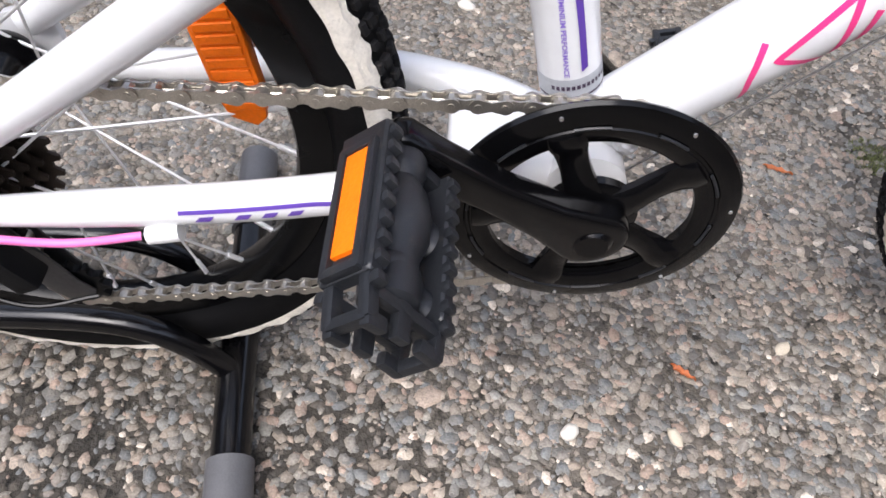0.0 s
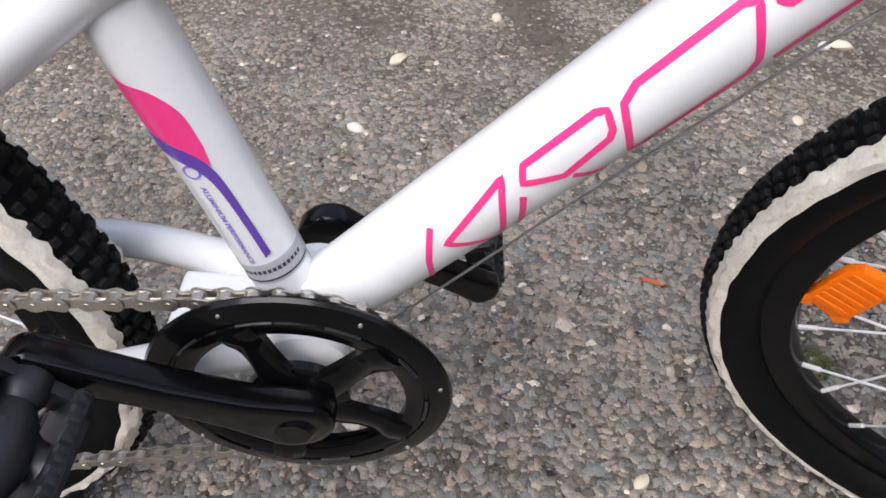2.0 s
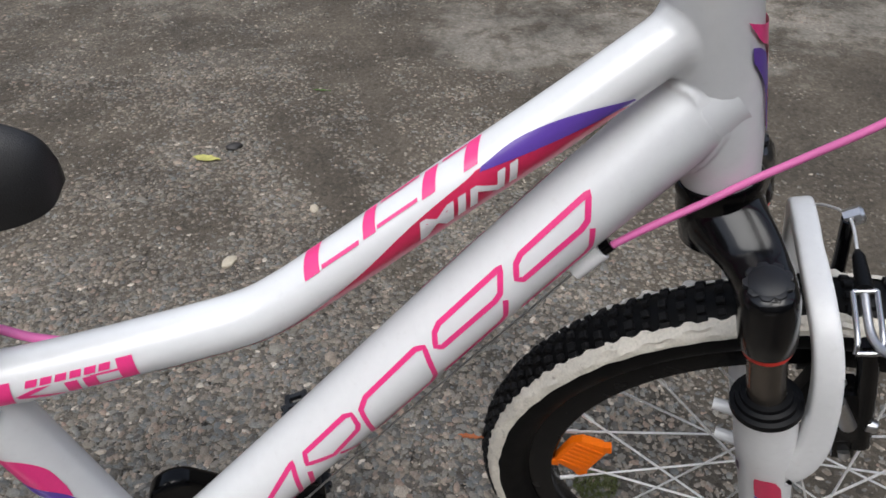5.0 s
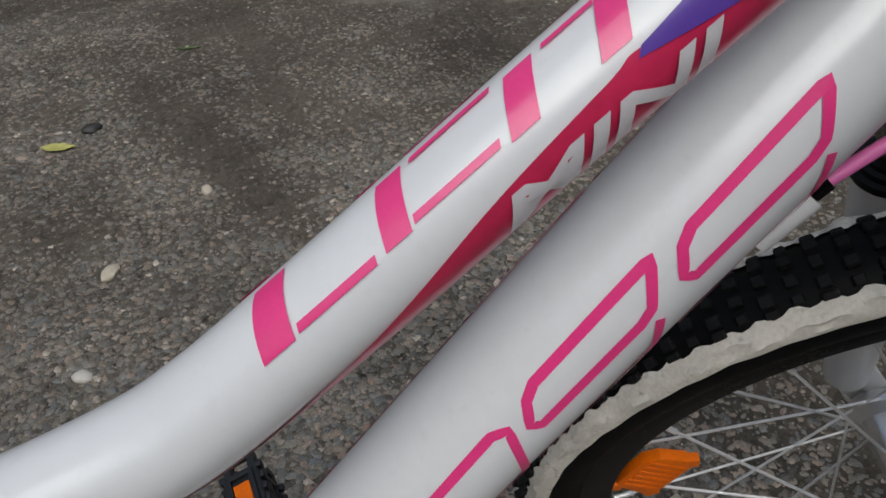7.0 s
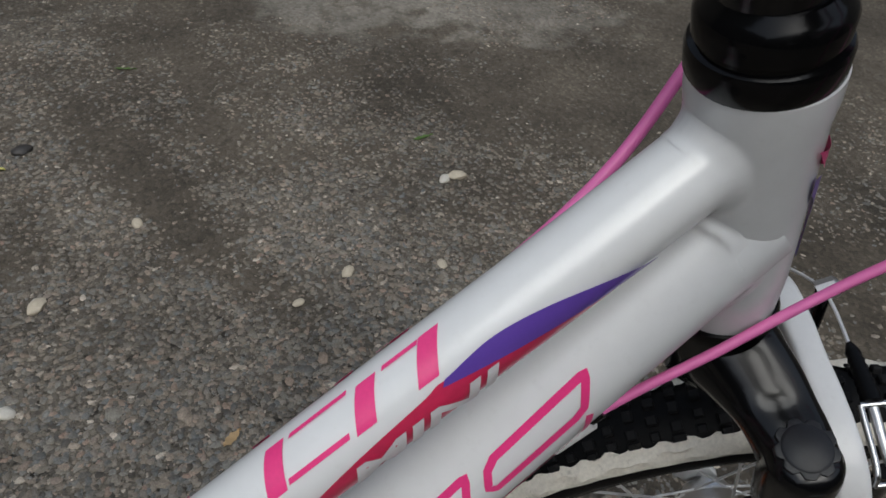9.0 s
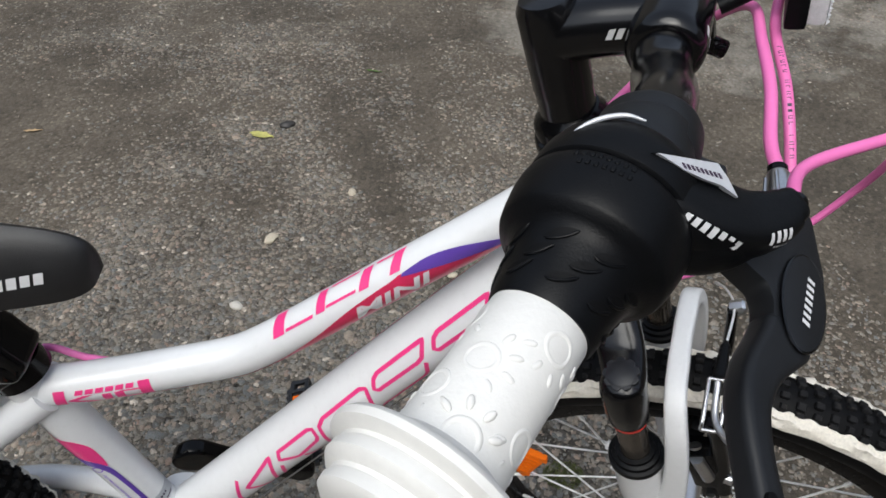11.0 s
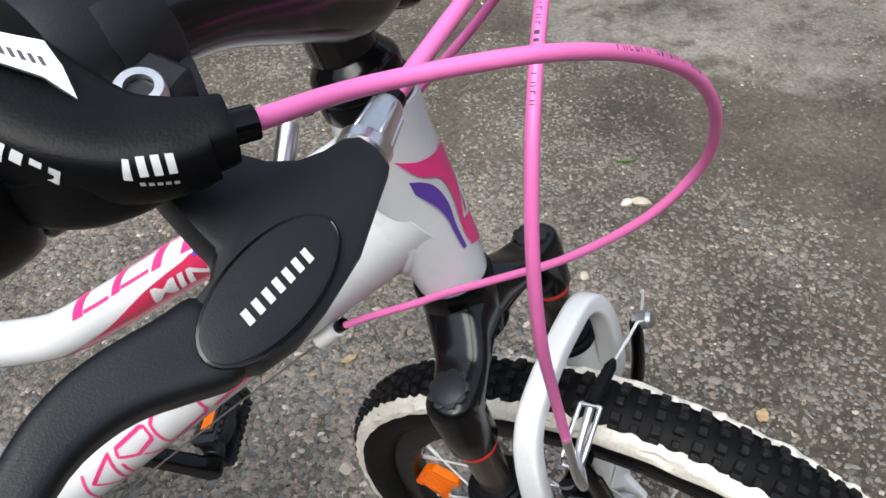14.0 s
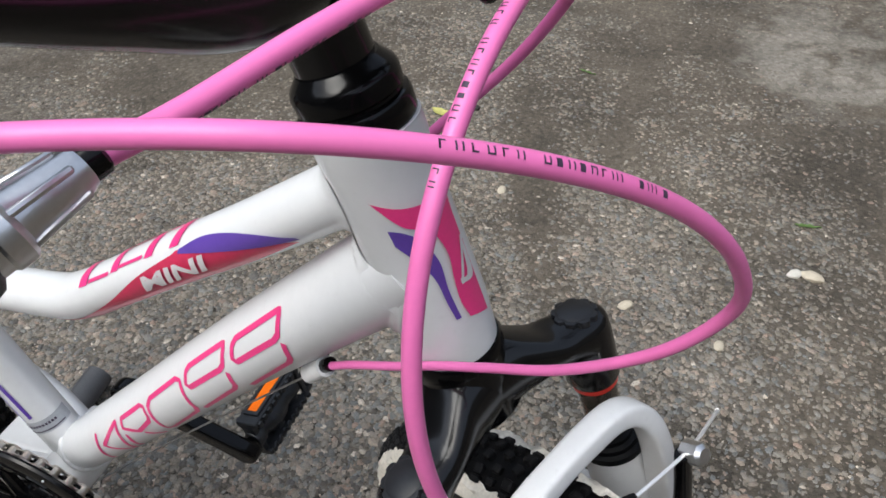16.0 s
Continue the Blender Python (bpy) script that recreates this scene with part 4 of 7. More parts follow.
part("pink_flash", bm, PINK, stay_ob)
sstay = [o for o in bike.children if o.name.startswith("seat_stay")][0]
SEAT_STAY = smooth_line([(-0.030, -0.008, 0.476), (-0.075, -0.020, 0.447), (-0.140, -0.036, 0.4025), (-0.225, -0.051, 0.3420), (-0.316, -0.060, 0.2780)], 20)


def on_seat_stay(x, phi, off=0.0005):
    """A point on the drive-side seat stay, phi upwards from the outer side."""
    k = min(range(len(SEAT_STAY) - 1), key=lambda i: abs(SEAT_STAY[i][0] - x))
    c, t = Vector(SEAT_STAY[k]), Vector(SEAT_STAY[k + 1] - SEAT_STAY[k]).normalized()
    c = c + t * ((x - c.x) / t.x)
    s = Vector((0, -1, 0))
    s = (s - t * t.dot(s)).normalized()
    u = s.cross(t)
    u = u if u.z > 0 else -u
    return c + (s * math.cos(radians(phi)) + u * math.sin(radians(phi))) * (0.0122 + off)


def stay_flash(name, rows, mat, off):
    """A print on the seat stay; rows: x, lower and upper phi."""
    b = bmesh.new()
    g = [[b.verts.new(on_seat_stay(x, lo + (hi - lo) * j / 6, off)) for j in range(7)] for x, lo, hi in smooth_line(rows, 5)]
    for p, q in zip(g, g[1:]):
        for j in range(6):
            b.faces.new((p[j], p[j + 1], q[j + 1], q[j]))
    return part(name, b, mat, sstay)


stay_flash("purple_flash", [(-0.186, 58, 66), (-0.1766, 51, 61), (-0.160, 41, 52), (-0.148, 26, 42), (-0.140, 6, 28), (-0.132, -10, 2), (-0.126, -16, -11)], PURPLE, 0.0005)
stay_flash("pink_flash", [(-0.150, 43, 45), (-0.144, 28, 42), (-0.138, 8, 36), (-0.132, -6, 26), (-0.126, -13, 10), (-0.119, -16, -13)], PINK, 0.0009)

# cable stops
bm = sweep(bmesh.new(), [(-0.196, -0.069, 0.2475), (-0.214, -0.070, 0.2435)], 0.0055, 14, 4)
stop = part("cable_stop", bm, PLASTIC_WHITE, bike)
bm = sweep(bmesh.new(), [(-0.213, -0.070, 0.2435), (-0.2165, -0.0702, 0.2428)], 0.0042, 12, 2)
part("ferrule", bm, SATIN_BLACK, stop)
bm = sweep(bmesh.new(), [(0.2860, -0.0085, 0.5110), (0.2990, -0.0120, 0.5265)], [0.0062, 0.0058], 14, 4)
stop = part("cable_stop", bm, PLASTIC_WHITE, bike)
bm = sweep(bmesh.new(), [(0.2980, -0.0118, 0.5255), (0.3030, -0.0130, 0.5310)], 0.0040, 12, 2)
part("ferrule", bm, SATIN_BLACK, stop)
part("gear_wire", tube([(0.290, -0.010, 0.5150), (0.18, -0.010, 0.4020), (0.060, -0.012, 0.2750), (0.030, -0.014, 0.2440)], 0.0007, 8, 4), CABLE_LINER, bike)
part("rear_gear_cable", tube([(-0.215, -0.070, 0.243), (-0.262, -0.074, 0.2350), (-0.315, -0.082, 0.2450), (-0.360, -0.080, 0.2350), (-0.372, -0.072, 0.2050)],
                             0.0025, 12, 8), CABLE, bike)


# ---------------------------------------------------------------- bicycle: wheels
R_OUT = 0.2515
R_MID = 0.2275


def make_wheel(name, m, spin, hub_half, valve):
    """A wheel about the local y axis: rim, tyre with tread blocks, pale wall bands, hub, spokes."""
    up = m @ pose(0, 0, 0, 90)      # lathe z -> wheel axle
    rim = part(name, lathe([(0.1885, -0.0110), (0.1865, -0.008), (0.1850, 0.0), (0.1865, 0.008), (0.1885, 0.0110), (0.2055, 0.0125),
                            (0.2090, 0.0115), (0.2050, 0.006), (0.2050, -0.006), (0.2090, -0.0115), (0.2055, -0.0125)],
                           up, 96, True), material("black_rim_" + name, (0.003, 0.0031, 0.0036), 0.25, vary=0.2, specular=0.18), bike,
               "black alloy rim")
    prof = []
    for k in range(25):
        a = radians(-160 + 320 * k / 24)
        prof.append((R_MID + 0.0215 * math.cos(a), 0.0240 * math.sin(a)))
    part("tyre", lathe(prof, up, 120), SIDEWALL, rim, "black rubber tyre carcass")
    # pale wall bands with a ragged tread-side edge
    for side in (-1, 1):
        b = bmesh.new()
        seg = 416
        grid = []
        for k in range(seg):
            th = 2 * math.pi * k / seg
            lump = noise.noise(Vector((k * 0.31, side * 5, spin)))
            lump2 = noise.noise(Vector((k * 0.19, side * 9 + 2, spin)))
            tooth = (1.0 + 0.5 * lump2) * ((1.0 if k % 4 in (0, 1) else -1.0) if side > 0 else math.sin(k * math.pi / 2 + 0.5))
            row = []
            for j in range(7):
                a = radians((39.5 - (4.0 if side > 0 else 3.2) * tooth + 2.0 * lump) * (1 - j / 6) + (75 + 4.0 * lump2) * j / 6)
                lift = 0.0007 + 0.0020 * math.sin(j / 6 * math.pi) * (0.75 + 1.5 * noise.noise(Vector((k * 0.27, j * 0.8, spin + side)))) + (0.0015 + 0.0012 * lump2 if side > 0 and tooth > 0 and 0 < j < 3 else 0.0004 if j == 0 else 0)
                r = R_MID + (0.0215 + lift) * math.cos(a)
                y = side * (0.0240 + lift) * math.sin(a)
                row.append(b.verts.new(m @ Vector((r * math.cos(th), y, r * math.sin(th)))))
            grid.append(row)
        for k in range(seg):
            p, q = grid[k], grid[(k + 1) % seg]
            for j in range(6):
                b.faces.new((p[j], p[j + 1], q[j + 1], q[j]))
        part("wall_band", b, CREAM, rim, "off-white ragged tyre wall band")
    # tread blocks, joined
    b = bmesh.new()
    count = 128
    jig = random.Random(int(spin * 1000))
    proto = bmesh.new()
    bmesh.ops.create_cube(proto, size=1.0)
    bmesh.ops.bevel(proto, geom=proto.edges[:], offset=0.12, segments=1, affect="EDGES")
    pm = bpy.data.meshes.new("knob")
    proto.to_mesh(pm)
    proto.free()
    pv = np.array([v.co[:] for v in pm.vertices])
    pf = [list(p.vertices) for p in pm.polygons]
    bpy.data.meshes.remove(pm)
    vs, fs = [], []
    for k in range(count):
        th0 = 2 * math.pi * k / count
        if k % 2 == 0:
            cells = [(-23, 0.0062, 0.0070), (23, 0.0062, 0.0070), (0, 0.0062, 0.0062), (-37, 0.0040, 0.0075), (37, 0.0040, 0.0075)]
        else:
            cells = [(-12, 0.0052, 0.0066), (12, 0.0052, 0.0066), (-31, 0.0046, 0.0058), (31, 0.0046, 0.0058)]
        for ang, ly, lx in cells:
            a = radians(ang)
            lift = 0.0212
            c, s = math.cos(a), math.sin(a)
            loc = pv * np.array((0.0074 + jig.uniform(-0.0008, 0.0008), ly * jig.uniform(0.9, 1.08), lx * jig.uniform(0.80, 1.0)))    # radial, across, along
            rad = R_MID + (lift + loc[:, 0]) * c - loc[:, 1] * s * 1.0
            acr = (lift + loc[:, 0]) * s * 1.08 + loc[:, 1] * c
            th = th0 + loc[:, 2] / R_OUT
            pts = np.stack([rad * np.cos(th), acr, rad * np.sin(th)], 1)
            vs.append(pts)
            fs.append([[i + len(pv) * (len(vs) - 1) for i in f] for f in pf])
    me = bpy.data.meshes.new("tread")
    me.from_pydata([tuple(m @ Vector(p)) for p in np.concatenate(vs)], [], [f for g2 in fs for f in g2])
    me.materials.append(RUBBER)
    tread = new("tread", me)
    tread.parent = rim
    tread["kind"] = "stuff"
    tread["label"] = "knobbly black tread blocks"
    # hub and spokes
    part("hub", lathe([(0, -hub_half - 0.010), (0.005, -hub_half - 0.010), (0.005, -hub_half), (0.017, -hub_half), (0.022, -hub_half + 0.008),
                       (0.022, -hub_half + 0.011), (0.014, -hub_half + 0.016), (0.013, 0), (0.014, hub_half - 0.016), (0.022, hub_half - 0.011),
                       (0.022, hub_half - 0.008), (0.017, hub_half), (0.005, hub_half), (0.005, hub_half + 0.010), (0, hub_half + 0.010)], up, 36),
         SATIN_BLACK if valve else ALLOY, rim, "hub")
    n = 28
    first = None
    for k in range(n):
        side = -1 if k % 2 else 1
        th = 2 * math.pi * (k + 0.5) / n + spin
        lead = radians(62 if (k // 2) % 2 else -62)
        a = m @ Vector((0.0205 * math.cos(th + lead), side * (hub_half - 0.0095), 0.0205 * math.sin(th + lead)))
        z = m @ Vector((0.1860 * math.cos(th), side * 0.002, 0.1860 * math.sin(th)))
        length = (z - a).length
        if first is None:
            b = bmesh.new()
            turned(b, [(0, 0), (0.0010, 0.0005), (0.0010, length - 0.014), (0.0019, length - 0.0135), (0.0019, length), (0, length)], None, 8)
            first = part("spoke", b, SPOKE, rim)
            ob, base = first, length
        else:
            ob = new("spoke", first.data)
            ob.parent = rim
        ob.matrix_world = along(a, z) @ Matrix.Diagonal((1, 1, length / base, 1))
    return rim


REAR_M = Matrix.Translation((-0.3300, 0, 0.2560)) @ pose(0, 0, 0, 0, 40, 0)
rear_wheel = make_wheel("rear_wheel", REAR_M, 0.05, 0.055, True)
b = bmesh.new()
RF = Matrix.Translation((-0.1730, -0.0050, 0.3160)) @ pose(0, 0, 0, 90, 0, 0) @ pose(0, 0, 0, 0, 0, 9) @ Matrix.Diagonal((0.80, 1.04, 1, 1))
slab(b, [(-0.013, -0.036), (0.004, -0.043), (0.012, -0.038), (0.016, -0.026), (0.017, 0.030), (0.010, 0.043), (-0.012, 0.041), (-0.017, 0.026), (-0.017, -0.022)], 0.010, RF, 0.002)
part("wheel_reflector", b, ORANGE, rear_wheel, "orange spoke reflector")
for k in range(9):
    part("reflector_rib", block(bmesh.new(), (0.0270, 0.0052, 0.0016), RF @ Matrix.Translation((0, -0.0280 + k * 0.0070, 0.0052)), 0.0006, 1), ORANGE, rear_wheel)

# ---------------------------------------------------------------- bicycle: drive train
def disc_pose(x, y, z):
    """A pose whose local x, y lie along world x, z and whose local z points to the drive side."""
    return Matrix(((1, 0, 0, x), (0, 0, -1, y), (0, 1, 0, z), (0, 0, 0, 1)))


RING_R = 0.0675


def guard_plate():
    """The chain guard: a dished ring, a centre, and five broad arms, with slits near the rim."""
    b = bmesh.new()
    m = disc_pose(BB[0], -0.0535, BB[1])
    turned(b, [(0.0545, -0.003), (0.0547, 0.0008), (0.0566, 0.0024), (0.0640, 0.0026), (0.0648, 0.0018), (0.0664, 0.0018), (0.0672, 0.0027), (0.0735, 0.0022), (0.0776, 0.0008),
               (0.0788, -0.0012), (0.0780, -0.0030)], m, 120, True)
    turned(b, [(0, 0.004), (0.020, 0.004), (0.026, 0.001), (0.026, -0.004), (0, -0.004)], m, 40)
    for k in range(5):
        a = 41 + k * 72
        rows = []
        for r, half, lift in smooth_line([(0.014, 0.0120, 0.0040), (0.024, 0.0096, 0.0040), (0.036, 0.0080, 0.0022), (0.047, 0.0084, 0.0016), (0.0555, 0.0100, 0.0034), (0.0625, 0.0092, 0.0036)], 3):
            row = []
            for w, dz in ((-1.0, -0.0050), (-0.96, -0.0010), (-0.72, 0.0008), (0.0, 0.0016), (0.72, 0.0008), (0.96, -0.0010), (1.0, -0.0050)):
                row.append(b.verts.new(m @ pose(0, 0, 0, 0, 0, a) @ Vector((r, w * half, lift + dz))))
            rows.append(row)
        for p, q in zip(rows, rows[1:]):
            for j in range(6):
                b.faces.new((p[j], q[j], q[j + 1], p[j + 1]))
        b.faces.new(rows[-1])
    return b


guard = part("chain_guard", guard_plate(), SATIN_BLACK, bike, "black dished chain guard with five arms")
m = disc_pose(BB[0], -0.0535, BB[1])
# raised greyer arcs, in place of the highlights along the recessed rim slits
for k in range(10):
    a0 = 22 + k * 36
    pts = [(0.0655 * math.cos(radians(a0 + j * 3)), 0.0655 * math.sin(radians(a0 + j * 3)), 0.0029) for j in range(6)]
    part("slit_glint", tube([tuple(m @ Vector(p)) for p in pts], 0.0009, 6, 2), PEDAL_BLACK, guard)
for k in range(7):
    a0 = radians(10 + k * 51.4)
    part("rivet", lathe([(0, 0.0012), (0.0010, 0.0010), (0.0012, 0)], m @ Matrix.Translation((0.0735 * math.cos(a0), 0.0735 * math.sin(a0), 0.0018)), 10), ALLOY, guard)
b = bmesh.new()
teeth = 34
outline = []
for k in range(teeth):
    a0 = 2 * math.pi * k / teeth
    for da, rr in ((-0.30, 0.0640), (-0.13, 0.0700), (0.13, 0.0700), (0.30, 0.0640)):
        a = a0 + da * 2 * math.pi / teeth
        outline.append((rr * math.cos(a), rr * math.sin(a)))
m2 = disc_pose(BB[0], -0.0445, BB[1])
lo2 = [(b.verts.new(m2 @ Vector((x, y, -0.0012))), b.verts.new(m2 @ Vector((x, y, 0.0012)))) for x, y in outline]
li2 = [(b.verts.new(m2 @ Vector((0.0592 * x / math.hypot(x, y), 0.0592 * y / math.hypot(x, y), -0.0012))),
        b.verts.new(m2 @ Vector((0.0592 * x / math.hypot(x, y), 0.0592 * y / math.hypot(x, y), 0.0012)))) for x, y in outline]
for k in range(len(outline)):
    (a0, a1), (b0, b1) = lo2[k - 1], lo2[k]
    (c0, c1), (d0, d1) = li2[k - 1], li2[k]
    for quad in ((a0, b0, b1, a1), (c0, c1, d1, d0), (a1, b1, d1, c1), (a0, c0, d0, b0)):
        b.faces.new(quad)
part("chainring", b, SATIN_BLACK, bike, "black toothed steel chainring")


def crank(sign, name, end):
    """A crank arm with its bosses; end: x and z of the pedal axle."""
    dx, dz = end[0] - BB[0], end[1] - BB[1]
    length = math.hypot(dx, dz)
    ang = math.degrees(math.atan2(dz, dx))
    b = bmesh.new()
    ol = circle2(0, 0, 0.0200, 14, 70, 290) + [(length * 0.25, -0.0122), (length * 0.55, -0.0090), (length * 0.85, -0.0104)] \
        + circle2(length, 0, 0.0138, 14, -70, 70) + [(length * 0.85, 0.0110), (length * 0.55, 0.0104), (length * 0.25, 0.0140)]
    m = disc_pose(BB[0], -0.066, BB[1]) @ pose(0, 0, 0, 0, 0, ang)
    m = m @ Matrix(((1, 0, 0, 0), (0, 1, 0, 0), (0.13, 0, 1, 0), (0, 0, 0, 1)))
    slab(b, ol, 0.0165, m, 0.0050, 4)
    turned(b, [(0, 0.0105), (0.0085, 0.0105), (0.0105, 0.0085), (0.0125, 0.006)], disc_pose(BB[0], -0.066, BB[1]), 26)
    turned(b, [(0, 0.0125), (0.0060, 0.0125), (0.0085, 0.0100), (0.0090, 0.005)], m @ Matrix.Translation((length, 0, 0)), 20)
    if sign > 0:
        bmesh.ops.transform(b, matrix=Matrix.Diagonal((1, -1, 1, 1)), verts=b.verts)
    return part(name, b, SATIN_BLACK, bike, "black forged crank arm")


def pedal(origin, wdir, sign, name):
    """A plastic pedal: barrel, two toothed side rails with orange strips, end bars; y runs outwards along the axle."""
    w = Vector((wdir[0], 0, wdir[1])).normalized()
    y = Vector((0, sign, 0))
    nrm = w.cross(y) * (1 if sign < 0 else -1)
    m = Matrix.Translation(origin) @ Matrix(((w.x, y.x, nrm.x, 0), (w.y, y.y, nrm.y, 0), (w.z, y.z, nrm.z, 0), (0, 0, 0, 1)))
    b = bmesh.new()
    L = 0.094
    # barrel with swellings and a collar at the crank
    turned(b, [(0, 0), (0.0095, 0), (0.0110, 0.003), (0.0105, 0.011), (0.0085, 0.015), (0.0120, 0.022), (0.0145, 0.034), (0.0140, 0.044), (0.0105, 0.054),
               (0.0112, 0.060), (0.0125, 0.064), (0.0118, 0.074), (0.0090, 0.0765), (0, 0.0765)], m @ pose(0, 0, 0, -90, 0, 0), 26)
    for sx in (-1, 1):
        # side rail with a raised frame round the strip
        block(b, (0.0075, L - 0.020, 0.0250), m @ Matrix.Translation((sx * 0.0205, L / 2 - 0.008, 0)), 0.0028, 3)
        for zz in (-0.0078, 0.0078):
            block(b, (0.0040, 0.062, 0.0036), m @ Matrix.Translation((sx * 0.0252, 0.044, zz)), 0.0012)
        for yy in (0.0145, 0.0735):
            block(b, (0.0040, 0.0042, 0.0180), m @ Matrix.Translation((sx * 0.0252, yy, 0)), 0.0012)
        # lobed web from the barrel to the rail
        for yy, r in ((0.030, 0.0130), (0.062, 0.0110)):
            sweep(b, [tuple(m @ Vector((sx * 0.004, yy, 0))), tuple(m @ Vector((sx * 0.013, yy + 0.002, 0))), tuple(m @ Vector((sx * 0.021, yy + 0.004, 0)))],
                  [r, r * 0.62, r * 0.85], 18, 6)
        # teeth along both edges
        for k in range(9):
            for sz in (-1, 1):
                block(b, (0.0060, 0.0052, 0.0050), m @ Matrix.Translation((sx * 0.0195, 0.008 + k * 0.0088, sz * 0.0128)) @ pose(0, 0, 0, sz * 12, 0, 0), 0.0020, 2)
        # prongs of the open end cage
        for zz in (-0.0085, 0.0085):
            block(b, (0.0058, 0.0200, 0.0054), m @ Matrix.Translation((sx * 0.0190, L - 0.0120, zz)) @ pose(0, 0, 0, 0, 0, sx * 6), 0.0018)
    for zz in (-0.0085, 0.0085):
        block(b, (0.0400, 0.0052, 0.0048), m @ Matrix.Translation((0, L - 0.0135, zz)), 0.0016)
        for xx, wd in ((-0.0140, 0.0120), (0.0150, 0.0100)):
            block(b, (wd, 0.0060, 0.0048), m @ Matrix.Translation((xx, L - 0.0038 + 0.0016 * (xx > 0), zz)) @ pose(0, 0, 0, 0, 0, 300 * xx), 0.0018)
        block(b, (0.0075, 0.0160, 0.0046), m @ Matrix.Translation((0.0015, L - 0.0090, zz)), 0.0016)
    for xx in (-0.0180, 0.0180):
        block(b, (0.0055, 0.0050, 0.0190), m @ Matrix.Translation((xx, L - 0.0035, 0)), 0.0016)
    block(b, (0.0400, 0.0065, 0.0150), m @ Matrix.Translation((0, 0.0045, 0)), 0.0022)
    body = part(name, b, PEDAL_BLACK, bike, "grey-black toothed plastic pedal")
    for sx in (-1, 1):
        b = block(bmesh.new(), (0.0030, 0.0500, 0.0112), m @ Matrix.Translation((sx * 0.0248, 0.042, 0)), 0.0006)
        part("pedal_reflector", b, ORANGE, body, "orange reflector strip")
    b = sweep(bmesh.new(), [tuple(m @ Vector((0, -0.020, 0))), tuple(m @ Vector((0, 0.004, 0)))], 0.0062, 14, 3)
    part("pedal_axle", b, SATIN_BLACK, body)
    return body


PED = (-0.0770, 0.3370)
crank(-1, "crank_arm", PED)
crank(1, "crank_arm", (0.121, 0.203))
pedal((PED[0], -0.088, PED[1]), (-0.65, 0.76), -1, "pedal")
pedal((0.121, 0.094, 0.203), (-0.25, 0.97), 1, "pedal")

# cassette, derailleur and chain
AX = (-0.3300, 0.2560)
b = bmesh.new()
cogs = [(0.0560, 28), (0.0485, 24), (0.0425, 21), (0.0365, 18), (0.0325, 16), (0.0285, 14)]
for i, (rr, nt_) in enumerate(cogs):
    ol = []
    for k in range(nt_):
        a0 = 2 * math.pi * k / nt_
        for da, dr in ((-0.32, -0.0030), (-0.12, 0.0022), (0.12, 0.0022), (0.32, -0.0030)):
            a = a0 + da * 2 * math.pi / nt_
            ol.append(((rr + dr) * math.cos(a), (rr + dr) * math.sin(a)))
    slab(b, ol, 0.0020, disc_pose(AX[0], -0.0300 - i * 0.0048, AX[1]), 0.0)
turned(b, [(0, 0), (0.020, 0), (0.020, 0.030), (0, 0.030)], disc_pose(AX[0], -0.028, AX[1]), 24)
part("cassette", b, COG, bike, "stack of dark toothed sprockets")

b = bmesh.new()
cage = [(0.0, 0.014), (0.010, 0.012), (0.016, 0.0), (0.040, -0.052), (0.048, -0.062), (0.043, -0.075), (0.028, -0.076), (0.018, -0.066), (-0.010, -0.006), (-0.010, 0.008)]
for yy in (-0.0395, -0.0515):
    slab(b, cage, 0.0016, disc_pose(-0.3250, yy, 0.2150), 0.0005)
der = part("derailleur", b, CAGE, bike, "dark steel derailleur cage")
b = bmesh.new()
for px, pz in ((-0.3230, 0.2120), (-0.2895, 0.1520)):
    ol = []
    for k in range(11):
        a0 = 2 * math.pi * k / 11
        for da, rr in ((-0.3, 0.0160), (-0.12, 0.0205), (0.12, 0.0205), (0.3, 0.0160)):
            a = a0 + da * 2 * math.pi / 11
            ol.append((rr * math.cos(a), rr * math.sin(a)))
    part("jockey_wheel", slab(bmesh.new(), ol, 0.006, disc_pose(px, -0.0455, pz), 0.0008), MATT_BLACK, der)
b = bmesh.new()
block(b, (0.030, 0.022, 0.052), Matrix.Translation((-0.332, -0.066, 0.218)) @ pose(0, 0, 0, 0, 28, 0), 0.005)
block(b, (0.018, 0.018, 0.040), Matrix.Translation((-0.306, -0.070, 0.205)) @ pose(0, 0, 0, 0, -30, 0), 0.004)
turned(b, [(0, 0), (0.010, 0), (0.011, 0.004), (0.009, 0.008), (0, 0.009)], disc_pose(-0.335, -0.076, 0.236), 20)
part("derailleur_body", b, MATT_BLACK, der, "black plastic derailleur body")
part("cage_guard", tube([(-0.345, -0.078, 0.196), (-0.300, -0.082, 0.178), (-0.262, -0.070, 0.176)], 0.0016, 8, 6), SATIN_BLACK, der)


